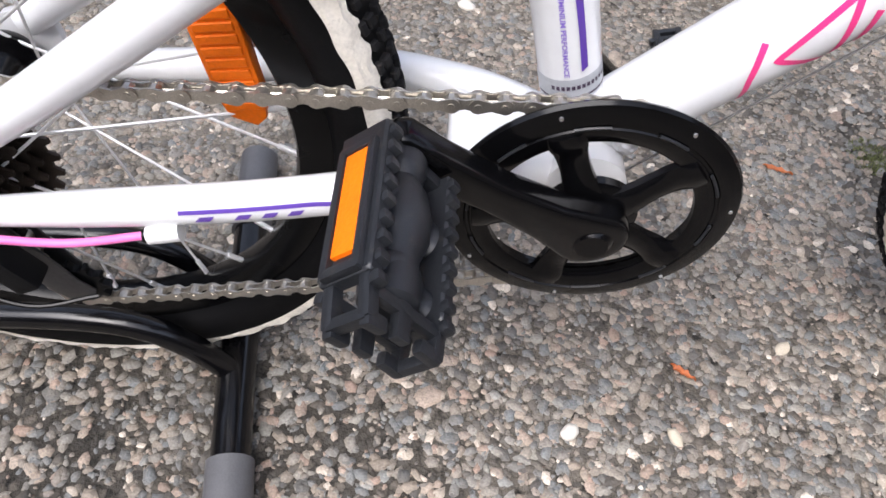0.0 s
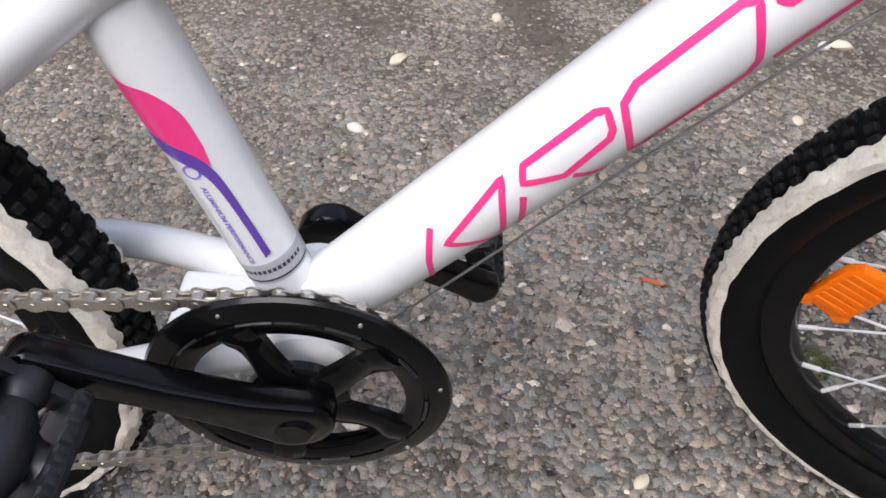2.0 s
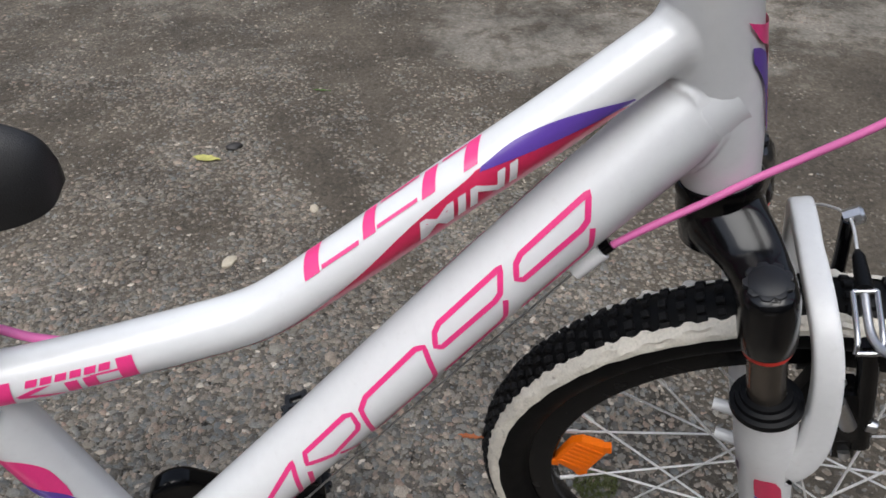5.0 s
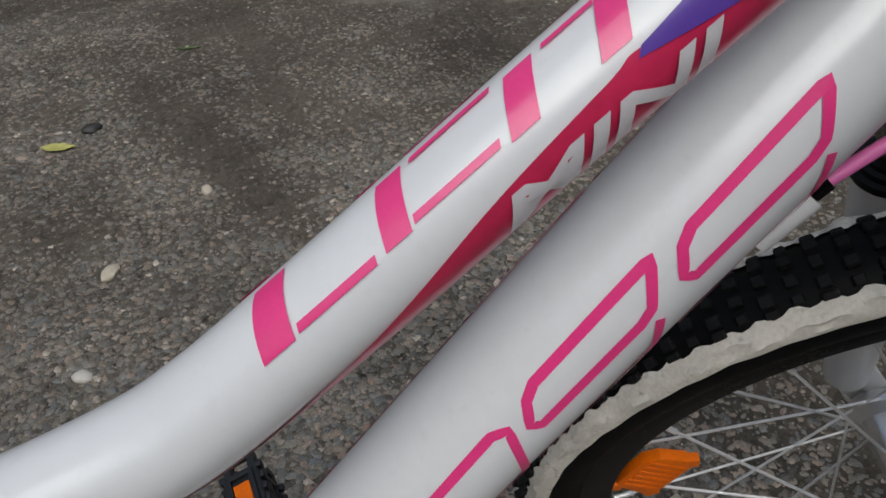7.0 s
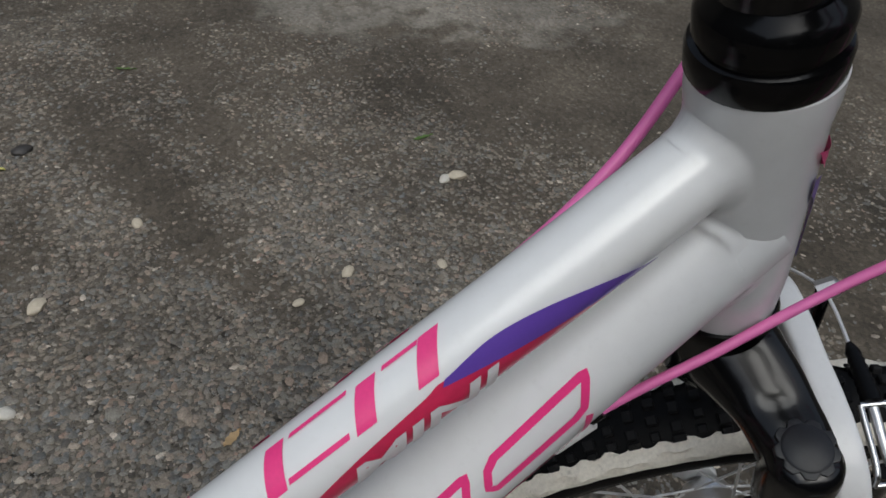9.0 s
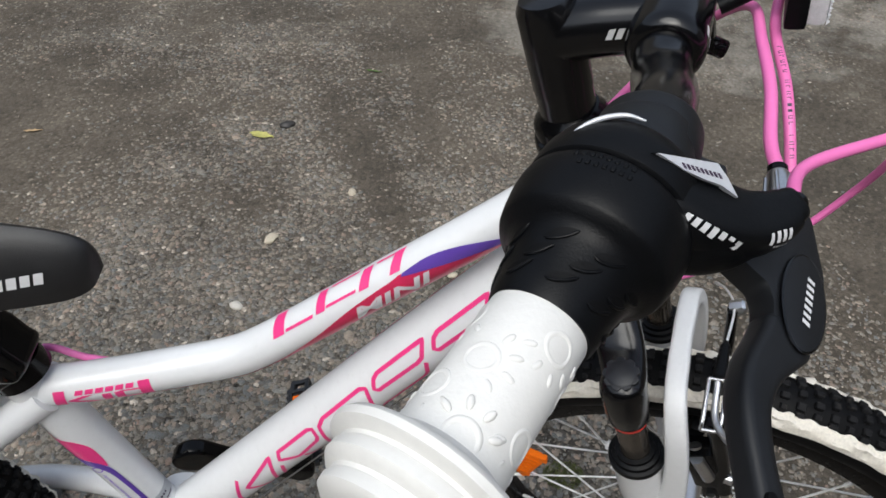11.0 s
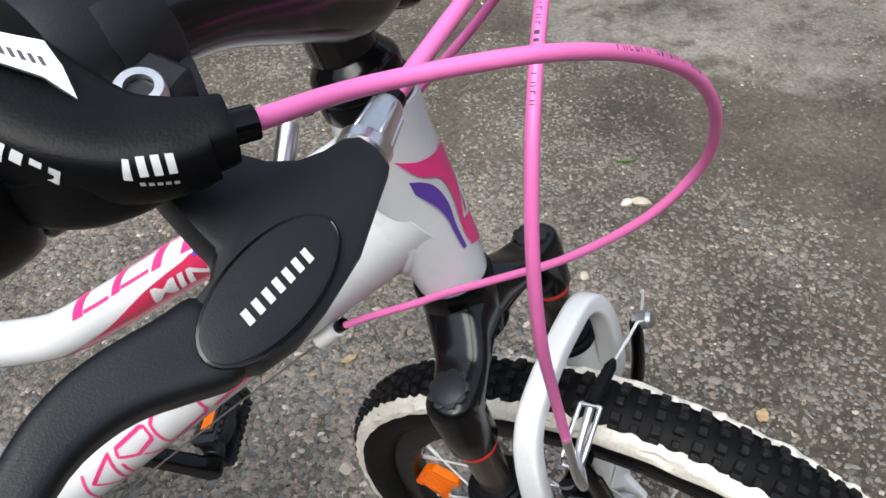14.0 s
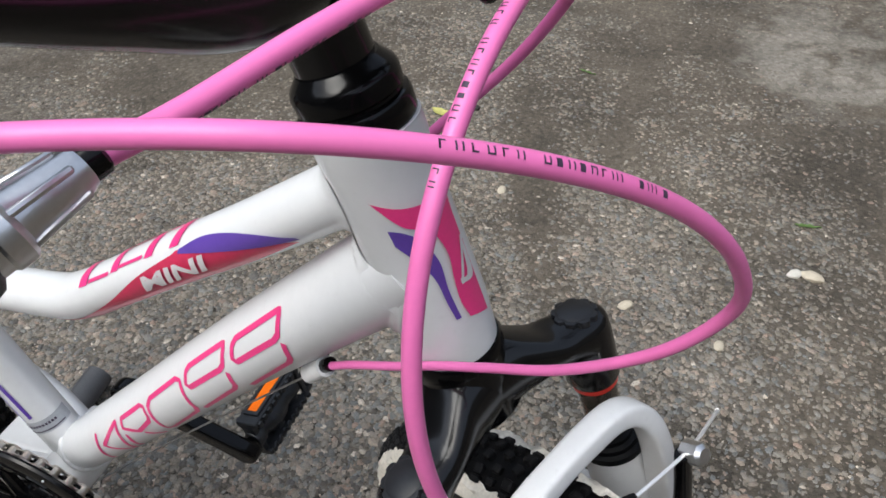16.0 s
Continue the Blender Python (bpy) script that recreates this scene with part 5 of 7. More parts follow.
def link_mesh(name, outer):
    """One chain link about the origin, along x: two waisted plates and the rollers or pins between."""
    b = bmesh.new()
    h = 0.00635
    r, waist = (0.0044, 0.0026) if outer else (0.0042, 0.0027)
    ol = circle2(-h, 0, r, 8, 90, 270) + [(-h, -r), (0, -waist)] + circle2(h, 0, r, 8, -90, 90) + [(h, r), (0, waist)]
    for yy in ((-0.0033, 0.0033) if outer else (-0.0021, 0.0021)):
        slab(b, ol, 0.0010, disc_pose(0, yy, 0), 0.0)
    for x in (-h, h):
        if outer:
            turned(b, [(0, -0.0042), (0.0016, -0.0042), (0.0018, 0.0042), (0, 0.0042)], disc_pose(x, 0, 0), 8)
        else:
            turned(b, [(0.0039, -0.0016), (0.0039, 0.0016)], disc_pose(x, 0, 0), 10)
    me = bpy.data.meshes.new(name)
    bmesh.ops.recalc_face_normals(b, faces=b.faces)
    b.to_mesh(me)
    b.free()
    me.materials.append(CHAIN_STEEL)
    return me


def chain_path():
    """The loop of the chain as world points, from the ring's top rearwards and back."""
    pts = []
    top0, top1 = np.array((BB[0] - 0.003, BB[1] + RING_R)), np.array((-0.3300, 0.3170))
    pts += [(*(top0 + (top1 - top0) * t), -0.0440 - 0.0015 * t) for t in np.linspace(0, 1, 30)]
    for a in np.linspace(95, 250, 20):
        pts.append((AX[0] + 0.0600 * math.cos(radians(a)), AX[1] + 0.0600 * math.sin(radians(a)), -0.0455))
    pts += [(-0.3370, 0.2250, -0.0455), (-0.3060, 0.1950, -0.0455), (-0.3085, 0.1650, -0.0455)]
    for a in np.linspace(200, 280, 8):
        pts.append((-0.2895 + 0.0190 * math.cos(radians(a)), 0.1520 + 0.0190 * math.sin(radians(a)), -0.0455))
    low0, low1 = np.array((-0.2850, 0.1335 + 0.0)), np.array((BB[0] + 0.012, BB[1] - RING_R + 0.001))
    pts += [(*(low0 + (low1 - low0) * t), -0.0455 + 0.0015 * t) for t in np.linspace(0, 1, 30)]
    for a in np.linspace(-80, 88, 24):
        pts.append((BB[0] + RING_R * math.cos(radians(a)), BB[1] + RING_R * math.sin(radians(a)), -0.0445))
    return [np.array((x, y, z)) for x, z, y in pts]


chain = part("chain", tube([(0.018, -0.0440, 0.3375), (-0.15, -0.0443, 0.3280), (-0.3290, -0.0450, 0.3170)], 0.0009, 6, 6), CHAIN_STEEL, bike,
             "oily brown-grey roller chain")
loop = chain_path()
loop.append(loop[0])
acc = np.concatenate([[0], np.cumsum([np.linalg.norm(b2 - a2) for a2, b2 in zip(loop, loop[1:])])])
number = int(round(acc[-1] / 0.0127))
pitch = acc[-1] / number
ends = [np.array([np.interp(k * pitch, acc, [q[i] for q in loop]) for i in range(3)]) for k in range(number + 1)]
kinds = (link_mesh("outer_link", True), link_mesh("inner_link", False))
for k in range(number):
    a, z = ends[k], ends[k + 1]
    mid, d = (a + z) / 2, z - a
    ob = new("link", kinds[k % 2])
    ob.parent = chain
    ob.matrix_world = Matrix.Translation(mid) @ pose(0, 0, 0, 0, -math.degrees(math.atan2(d[2], d[0])), 0)

# ---------------------------------------------------------------- bicycle: saddle
def saddle_shape():
    st = [(0.0395, 0.0020, 0.6035, 0.5960, 0.8), (0.034, 0.0110, 0.6145, 0.5890, 0.8), (0.020, 0.0165, 0.6225, 0.5850, 0.8), (-0.005, 0.0205, 0.6290, 0.5840, 0.8),
          (-0.038, 0.0265, 0.6330, 0.5835, 0.9), (-0.066, 0.0400, 0.6390, 0.5720, 1.3), (-0.095, 0.0560, 0.6450, 0.5560, 1.7), (-0.130, 0.0690, 0.6500, 0.5450, 2.0),
          (-0.175, 0.0780, 0.6540, 0.5450, 2.0), (-0.215, 0.0700, 0.6480, 0.5600, 1.8), (-0.232, 0.0500, 0.6350, 0.5850, 1.4)]
    b = bmesh.new()
    rows = []
    for x, w, zt, zb, full in smooth_line(st, 5):
        row = []
        for k in range(21):
            u = -1 + 2 * k / 20
            a = u * 105
            yy = w * math.sin(radians(max(-90, min(90, a)))) * (1 if abs(a) <= 90 else 0.97)
            zz = zt - (zt - zb) * (1 - math.cos(radians(min(abs(a), 90)))) ** full - (max(0, abs(a) - 90) / 15) * 0.004
            row.append(b.verts.new((x, yy, zz)))
        rows.append(row)
    for p, q in zip(rows, rows[1:]):
        for k in range(20):
            b.faces.new((p[k], q[k], q[k + 1], p[k + 1]))
    b.faces.new(rows[0])
    b.faces.new(rows[-1][::-1])
    for p, q in zip(rows, rows[1:]):
        b.faces.new((p[0], p[20], q[20], q[0]))
    return b, rows


b, rows = saddle_shape()


seat = part("saddle", b, SEAT, bike, "black vinyl saddle with white and red panels")


def saddle_patch(name, mat, corners, down, label="", n=8):
    """A four-cornered print on the saddle's skin: corners in (x, y) seen from above, or in (x, z) seen from the drive side."""
    bm = bmesh.new()
    g2 = []
    for u in range(n + 1):
        row = []
        for v in range(n + 1):
            c = [Vector(q) for q in corners]
            p = c[0].lerp(c[1], u / n).lerp(c[3].lerp(c[2], u / n), v / n)
            start, way = (Vector((p.x, p.y, 1.0)), Vector((0, 0, -1))) if down else (Vector((p.x, -1.0, p.y)), Vector((0, 1, 0)))
            found, q, nn, _ = seat.ray_cast(start, way)
            row.append(bm.verts.new(q - way * 0.0004 + nn * 0.0003))
        g2.append(row)
    for p, q in zip(g2, g2[1:]):
        for j in range(n):
            bm.faces.new((p[j], p[j + 1], q[j + 1], q[j]))
    return part(name, bm, mat, seat, label)


saddle_patch("white_panel", WHITE_PRINT, [(-0.0365, -0.0050), (-0.0115, -0.0010), (-0.0160, -0.0100), (-0.0420, -0.0130)], True, "white block of a maker's print")
for k in range(3):
    x0 = -0.0400 - 0.0165 * k
    saddle_patch("white_bar", WHITE_PRINT, [(x0 - 0.0125, -0.0058 - 0.0006 * k), (x0 + 0.0010, -0.0054 - 0.0006 * k), (x0 - 0.0006, -0.0080 - 0.0006 * k), (x0 - 0.0140, -0.0084 - 0.0006 * k)], True)
    saddle_patch("white_bar", WHITE_PRINT, [(x0 - 0.0170, -0.0106 - 0.0006 * k), (x0 - 0.0030, -0.0102 - 0.0006 * k), (x0 - 0.0045, -0.0130 - 0.0006 * k), (x0 - 0.0186, -0.0134 - 0.0006 * k)], True)
for k in range(5):
    x0, z0 = -0.0240 + 0.0074 * k, 0.5990 + 0.0004 * k
    saddle_patch("white_bar", WHITE_PRINT, [(x0 + 0.0012, z0 + 0.0036), (x0 + 0.0066, z0 + 0.0038), (x0 + 0.0054, z0 - 0.0036), (x0, z0 - 0.0038)], False, n=3)
saddle_patch("red_panel", SEAT_RED, [(-0.0450, 0.5955), (-0.0255, 0.6065), (-0.0350, 0.5875), (-0.0560, 0.5770)], False, "slanted red panel on the skirt")
saddle_patch("red_panel", SEAT_RED, [(-0.0730, 0.5830), (-0.0505, 0.5930), (-0.0590, 0.5765), (-0.0830, 0.5640)], False, "slanted red panel on the skirt")
saddle_patch("red_panel", SEAT_RED, [(-0.1030, 0.5720), (-0.0780, 0.5815), (-0.0880, 0.5625), (-0.1130, 0.5540)], False, "slanted red panel on the skirt")
b = bmesh.new()
sweep(b, [(-0.040, 0, 0.492), (-0.060, 0, 0.560)], 0.0135, 18, 4)
block(b, (0.060, 0.046, 0.022), Matrix.Translation((-0.068, 0, 0.562)) @ pose(0, 0, 0, 0, -10, 0), 0.006)
for yy in (-0.020, 0.020):
    sweep(b, [(-0.005, yy * 0.4, 0.595), (-0.030, yy, 0.574), (-0.070, yy, 0.568), (-0.120, yy, 0.570), (-0.160, yy * 1.6, 0.590)], 0.0036, 10, 6)
part("seat_post", b, SATIN_BLACK, bike, "black seat post and saddle rails")
b = slab(bmesh.new(), [(-0.1016, 0.528), (-0.0730, 0.550), (-0.0530, 0.5626), (-0.0340, 0.5437), (-0.0280, 0.530), (-0.0225, 0.523), (-0.0293, 0.511), (-0.0500, 0.4960),
                       (-0.0720, 0.484), (-0.1000, 0.4680), (-0.1090, 0.4700), (-0.1130, 0.482), (-0.0993, 0.505)][::-1], 0.034, Matrix.Translation((0, -0.004, 0)) @ pose(0, 0, 0, 90), 0.006, 3)
cover = part("clamp_cover", b, SATIN_BLACK, bike, "lumpy black cover over the saddle clamp")
for x0, z0, r0 in ((-0.088, 0.523, 0.0100), (-0.062, 0.541, 0.0120), (-0.045, 0.520, 0.0110), (-0.080, 0.496, 0.0105), (-0.104, 0.480, 0.0085)):
    b = bmesh.new()
    bmesh.ops.create_icosphere(b, subdivisions=3, radius=1.0, matrix=Matrix.Translation((x0, -0.019, z0)) @ pose(0, 0, 0, 0, 40, 0) @ Matrix.Diagonal((r0 * 1.5, 0.0045, r0, 1)))
    part("fold", b, SATIN_BLACK, cover)
b = bmesh.new()
turned(b, [(0.0170, 0), (0.0205, 0.001), (0.0205, 0.016), (0.0170, 0.017)], along((-0.0405, 0, 0.494), (-0.0450, 0, 0.510)), 32, True)
part("seat_clamp", b, SATIN_BLACK, bike, "black quick-release seat clamp")

# ---------------------------------------------------------------- bicycle: fork, turned to the drive side
STEER = Matrix(((0.8521, 0.4157, -0.3175, 0.3710), (-0.4383, 0.8988, 0.0, 0.0), (0.2854, 0.1392, 0.9483, 0.5485), (0, 0, 0, 1)))


def loc(x, y, z):
    return tuple(STEER @ Vector((x, y, z)))


def locs(pts):
    return [loc(*p) for p in pts]


LEG_X, LEG_Y = 0.0200, 0.0620
b = bmesh.new()
CROWN = [(0.000, 0.001, 0.0085, -0.034, 0.0232), (0.016, 0.004, 0.0070, -0.034, 0.0222), (0.028, 0.010, 0.0000, -0.031, 0.0198), (0.040, 0.0155, -0.0075, -0.030, 0.0172),
         (0.050, 0.0185, -0.0092, -0.034, 0.0160), (0.058, 0.0200, -0.0102, -0.040, 0.0154), (0.064, LEG_X, -0.0108, -0.036, 0.0152), (0.069, LEG_X, -0.0116, -0.032, 0.0136),
         (0.0735, LEG_X, -0.0135, -0.030, 0.0103), (0.0765, LEG_X, -0.0170, -0.028, 0.0055)]
for sy in (-1, 1):
    rings = []
    for y, xc, zt, zb, hw in smooth_line(CROWN, 4):
        ring = []
        for k in range(28):
            a = 2 * math.pi * k / 28
            c, s = math.cos(a), math.sin(a)
            ex = 0.72 if s > 0 else 0.9
            ring.append(b.verts.new(Vector(loc(xc + hw * math.copysign(abs(c) ** ex, c), sy * y, (zt + zb) / 2 + (zt - zb) / 2 * math.copysign(abs(s) ** ex, s)))))
        rings.append(ring)
    for p, q in zip(rings, rings[1:]):
        for k in range(28):
            quad = (p[k], p[(k + 1) % 28], q[(k + 1) % 28], q[k])
            b.faces.new(quad if sy > 0 else quad[::-1])
    b.faces.new(rings[-1] if sy > 0 else rings[-1][::-1])
    turned(b, [(0, -0.018), (0.0150, -0.018), (0.0158, -0.024), (0.0156, -0.042), (0.0152, -0.0560), (0.0142, -0.0582), (0.0105, -0.0582)],
           STEER @ Matrix.Translation((LEG_X, sy * LEG_Y, 0)), 32)
turned(b, [(0, -0.036), (0.018, -0.035), (0.0240, -0.027), (0.0242, -0.004), (0.0228, 0.0085), (0, 0.0085)], STEER, 36)
crown = part("fork_crown", b, GLOSS_BLACK, bike, "glossy black fork crown")
for sy in (-1, 1):
    b = bmesh.new()
    m = STEER @ Matrix.Translation((LEG_X, sy * (LEG_Y - 0.0015), -0.0116)) @ pose(0, 0, 0, -sy * 9, 0, 0)
    outline = []
    for k in range(72):
        a = 2 * math.pi * k / 72
        notch = max(0.0, math.cos(9 * a) - 0.35) / 0.65
        outline.append(((0.0122 - 0.0020 * notch) * math.cos(a), (0.0122 - 0.0020 * notch) * math.sin(a)))
    slab(b, outline, 0.0040, m, 0.0007, 2)
    turned(b, [(0.0098, 0.0022), (0.0086, 0.0030), (0, 0.0032)], m, 28)
    part("leg_cap", b, CAP_BLACK, crown, "round black leg cap with notches")
    b = turned(bmesh.new(), [(0.0128, 0.002), (0.0132, 0.001), (0.0132, -0.0036), (0.0105, -0.0046)], STEER @ Matrix.Translation((LEG_X, sy * LEG_Y, -0.0588)), 30)
    part("red_ring", b, RED, crown)
    b = turned(bmesh.new(), [(0.0110, 0), (0.0110, -0.080)], STEER @ Matrix.Translation((LEG_X, sy * LEG_Y, -0.057)), 28)
    part("stanchion", b, STANCHION, bike, "bronze-grey polished stanchion")
    b = turned(bmesh.new(), [(0.0112, 0.008), (0.0145, 0.0075), (0.0150, 0.005), (0.0175, 0.004), (0.0180, 0.001), (0.0206, 0.0), (0.0210, -0.004),
                             (0.0190, -0.005), (0.0190, -0.012)], STEER @ Matrix.Translation((LEG_X, sy * LEG_Y, -0.1112)), 32)
    part("dust_seal", b, MATT_BLACK, bike, "ribbed black dust seal")
    b = bmesh.new()
    turned(b, [(0.0180, 0.0), (0.0190, -0.001), (0.0193, -0.006), (0.0187, -0.012), (0.0190, -0.030), (0.0186, -0.048), (0.0176, -0.056), (0.0168, -0.10),
               (0.0160, -0.170), (0.0140, -0.200), (0, -0.203)], STEER @ Matrix.Translation((LEG_X, sy * LEG_Y, -0.1152)), 32)
    slab(b, [(-0.010, 0.030), (0.012, 0.030), (0.028, -0.008), (0.022, -0.020), (0.006, -0.020), (-0.006, 0.0)], 0.007,
         STEER @ Matrix.Translation((LEG_X, sy * 0.0575, -0.3250)) @ Matrix(((1, 0, 0, 0), (0, 0, -1, 0), (0, 1, 0, 0), (0, 0, 0, 1))), 0.0015)
    lower = part("fork_lower", b, PAINT_MATT, bike, "white lower fork leg")
    for zz in (-0.150, -0.185):
        b = sweep(bmesh.new(), locs([(LEG_X - 0.006, sy * 0.048, zz), (LEG_X - 0.030, sy * 0.042, zz + 0.004)]), [0.0055, 0.0040], 12, 4)
        part("cable_boss", b, PAINT_MATT, lower)
    if sy < 0:
        m = STEER @ Matrix.Translation((LEG_X, -LEG_Y, -0.112))

        def leg_strip(bm, rows):
            g2 = []
            for zz, a0, a1 in rows:
                g2.append([bm.verts.new(m @ Vector((0.0186 * math.cos(radians(a0 + (a1 - a0) * j / 5)), 0.0186 * math.sin(radians(a0 + (a1 - a0) * j / 5)), zz)))
                           for j in range(6)])
            for p, q in zip(g2, g2[1:]):
                for j in range(5):
                    bm.faces.new((p[j], p[j + 1], q[j + 1], q[j]))
            return bm

        b = leg_strip(bmesh.new(), [(-0.0640, -114, -92), (-0.0670, -116, -76), (-0.0760, -116, -64), (-0.0860, -114, -62), (-0.0910, -94, -62)])
        part("crimson_flash", b, CRIMSON, lower)
        b = leg_strip(bmesh.new(), [(-0.0865, -115, -113), (-0.0905, -114, -94), (-0.0960, -94, -62), (-0.112, -76, -60), (-0.150, -72, -60)])
        part("purple_flash", b, PURPLE, lower)
        b = bmesh.new()
        for k in range(4):
            leg_strip(b, [(-0.104 - k * 0.011, -96, -82), (-0.111 - k * 0.011, -96, -82)])
        part("dark_print", leg_strip(bmesh.new(), [(-0.0585, -168, -152), (-0.0680, -168, -152)]), DARK_PRINT, lower, "small dark label")
        part("pink_print", b, material("pale_pink_print", (0.72, 0.35, 0.48), 0.4, vary=0.1), lower, "faint pink blocks")
ARCH = [(0.0200, 0.0690, -0.186, 0.0125, 0.0046), (0.0330, 0.0700, -0.176, 0.0125, 0.0050), (0.0445, 0.0695, -0.152, 0.0108, 0.0052), (0.0495, 0.0675, -0.116, 0.0098, 0.0052),
        (0.0510, 0.0640, -0.086, 0.0092, 0.0052), (0.0505, 0.0560, -0.066, 0.0088, 0.0054), (0.0495, 0.0420, -0.0550, 0.0086, 0.0056), (0.0490, 0.0200, -0.0515, 0.0086, 0.0056)]
ARCH = [(x, y, z, w * 0.88, t * 1.2) for x, y, z, w, t in ARCH]
half = [(x, -y, z, w, t) for x, y, z, w, t in ARCH]
line = smooth_line(half + [(0.0488, 0.0, -0.0510, 0.0072, 0.0067)] + ARCH[::-1], 6)
b = bmesh.new()
rings = []
for i, (x, y, z, w, t) in enumerate(line):
    tang = (Vector(line[min(i + 1, len(line) - 1)][:3]) - Vector(line[max(i - 1, 0)][:3])).normalized()
    u = Vector((1, 0, 0)) - tang * tang.x
    if abs(tang.x) > 0.75:
        u = Vector((0.4, 0, 1)) - tang * tang.dot(Vector((0.4, 0, 1)))
    u.normalize()
    v = tang.cross(u)
    ring = []
    for k in range(20):
        a = 2 * math.pi * (k + 0.5) / 20
        c, s = math.cos(a), math.sin(a)
        ring.append(b.verts.new(Vector(loc(*(Vector((x, y, z)) + u * w * math.copysign(abs(c) ** 0.42, c) + v * t * math.copysign(abs(s) ** 0.42, s))))))
    rings.append(ring)
for p, q in zip(rings, rings[1:]):
    for k in range(20):
        b.faces.new((p[k], p[(k + 1) % 20], q[(k + 1) % 20], q[k]))
b.faces.new(rings[0][::-1])
b.faces.new(rings[-1])
bmesh.ops.recalc_face_normals(b, faces=b.faces)
part("fork_arch", b, PAINT_MATT, bike, "white arch joining the fork legs over the tyre")

front_wheel = make_wheel("front_wheel", STEER @ Matrix.Translation((0.0357, 0, -0.3330)) @ pose(0, 0, 0, 0, 11, 0), 0.11, 0.048, False)
b = bmesh.new()
RF = Matrix.Translation((0.3535, 0.0470, 0.2500)) @ STEER.to_3x3().to_4x4() @ pose(0, 0, 0, 90, 0, 0) @ pose(0, 0, 0, 0, 0, -36)
slab(b, [(-0.0130, -0.0230), (0.0105, -0.0270), (0.0165, -0.0200), (0.0155, 0.0190), (0.0090, 0.0265), (-0.0100, 0.0235), (-0.0165, 0.0150), (-0.0160, -0.0165)], 0.008, RF, 0.002)
part("wheel_reflector", b, ORANGE, front_wheel, "orange spoke reflector")
for k in range(6):
    part("reflector_rib", block(bmesh.new(), (0.0250, 0.0046, 0.0012), RF @ Matrix.Translation((0, -0.0160 + k * 0.0064, 0.0042)), 0.0005, 1), ORANGE, front_wheel)
for sx, sy in ((1, 1), (-1, -1), (1, -1)):
    clip = block(bmesh.new(), (0.0080, 0.0100, 0.0060), RF @ Matrix.Translation((sx * 0.0130, sy * 0.0240, 0.0010)) @ pose(0, 0, 0, 0, 0, 30 * sx * sy), 0.0018, 2)
    part("reflector_clip", clip, ORANGE, front_wheel)

# rear brake: two arms on the seat stays with an alloy noodle and link above the tyre
for sy in (-1, 1):
    b = sweep(bmesh.new(), [(-0.158, sy * 0.040, 0.392), (-0.152, sy * 0.043, 0.430), (-0.146, sy * 0.040, 0.468)], [0.0080, 0.0068, 0.0052], 14, 6, squash=0.75)
    arm = part("rear_brake_arm", b, SATIN_BLACK, bike, "black rear v-brake arm")
    b = block(bmesh.new(), (0.050, 0.011, 0.012), Matrix.Translation((-0.164, sy * 0.026, 0.422)) @ pose(0, 0, 0, 0, 40, 0), 0.003)
    part("brake_pad", b, RUBBER, arm, "black rubber brake pad")
part("rear_noodle", tube([(-0.1440, -0.010, 0.4770), (-0.1450, 0.010, 0.4710), (-0.1450, 0.027, 0.4650), (-0.1450, 0.040, 0.4625), (-0.1450, 0.0534, 0.4570)], 0.0034, 14, 6), ALLOY, bike, "bright alloy brake noodle")
b = block(bmesh.new(), (0.010, 0.022, 0.013), Matrix.Translation((-0.1450, 0.024, 0.4690)) @ pose(0, 0, 0, 18, 0, 0), 0.002)
part("rear_noodle_link", b, STEEL, bike, "bright brake link")

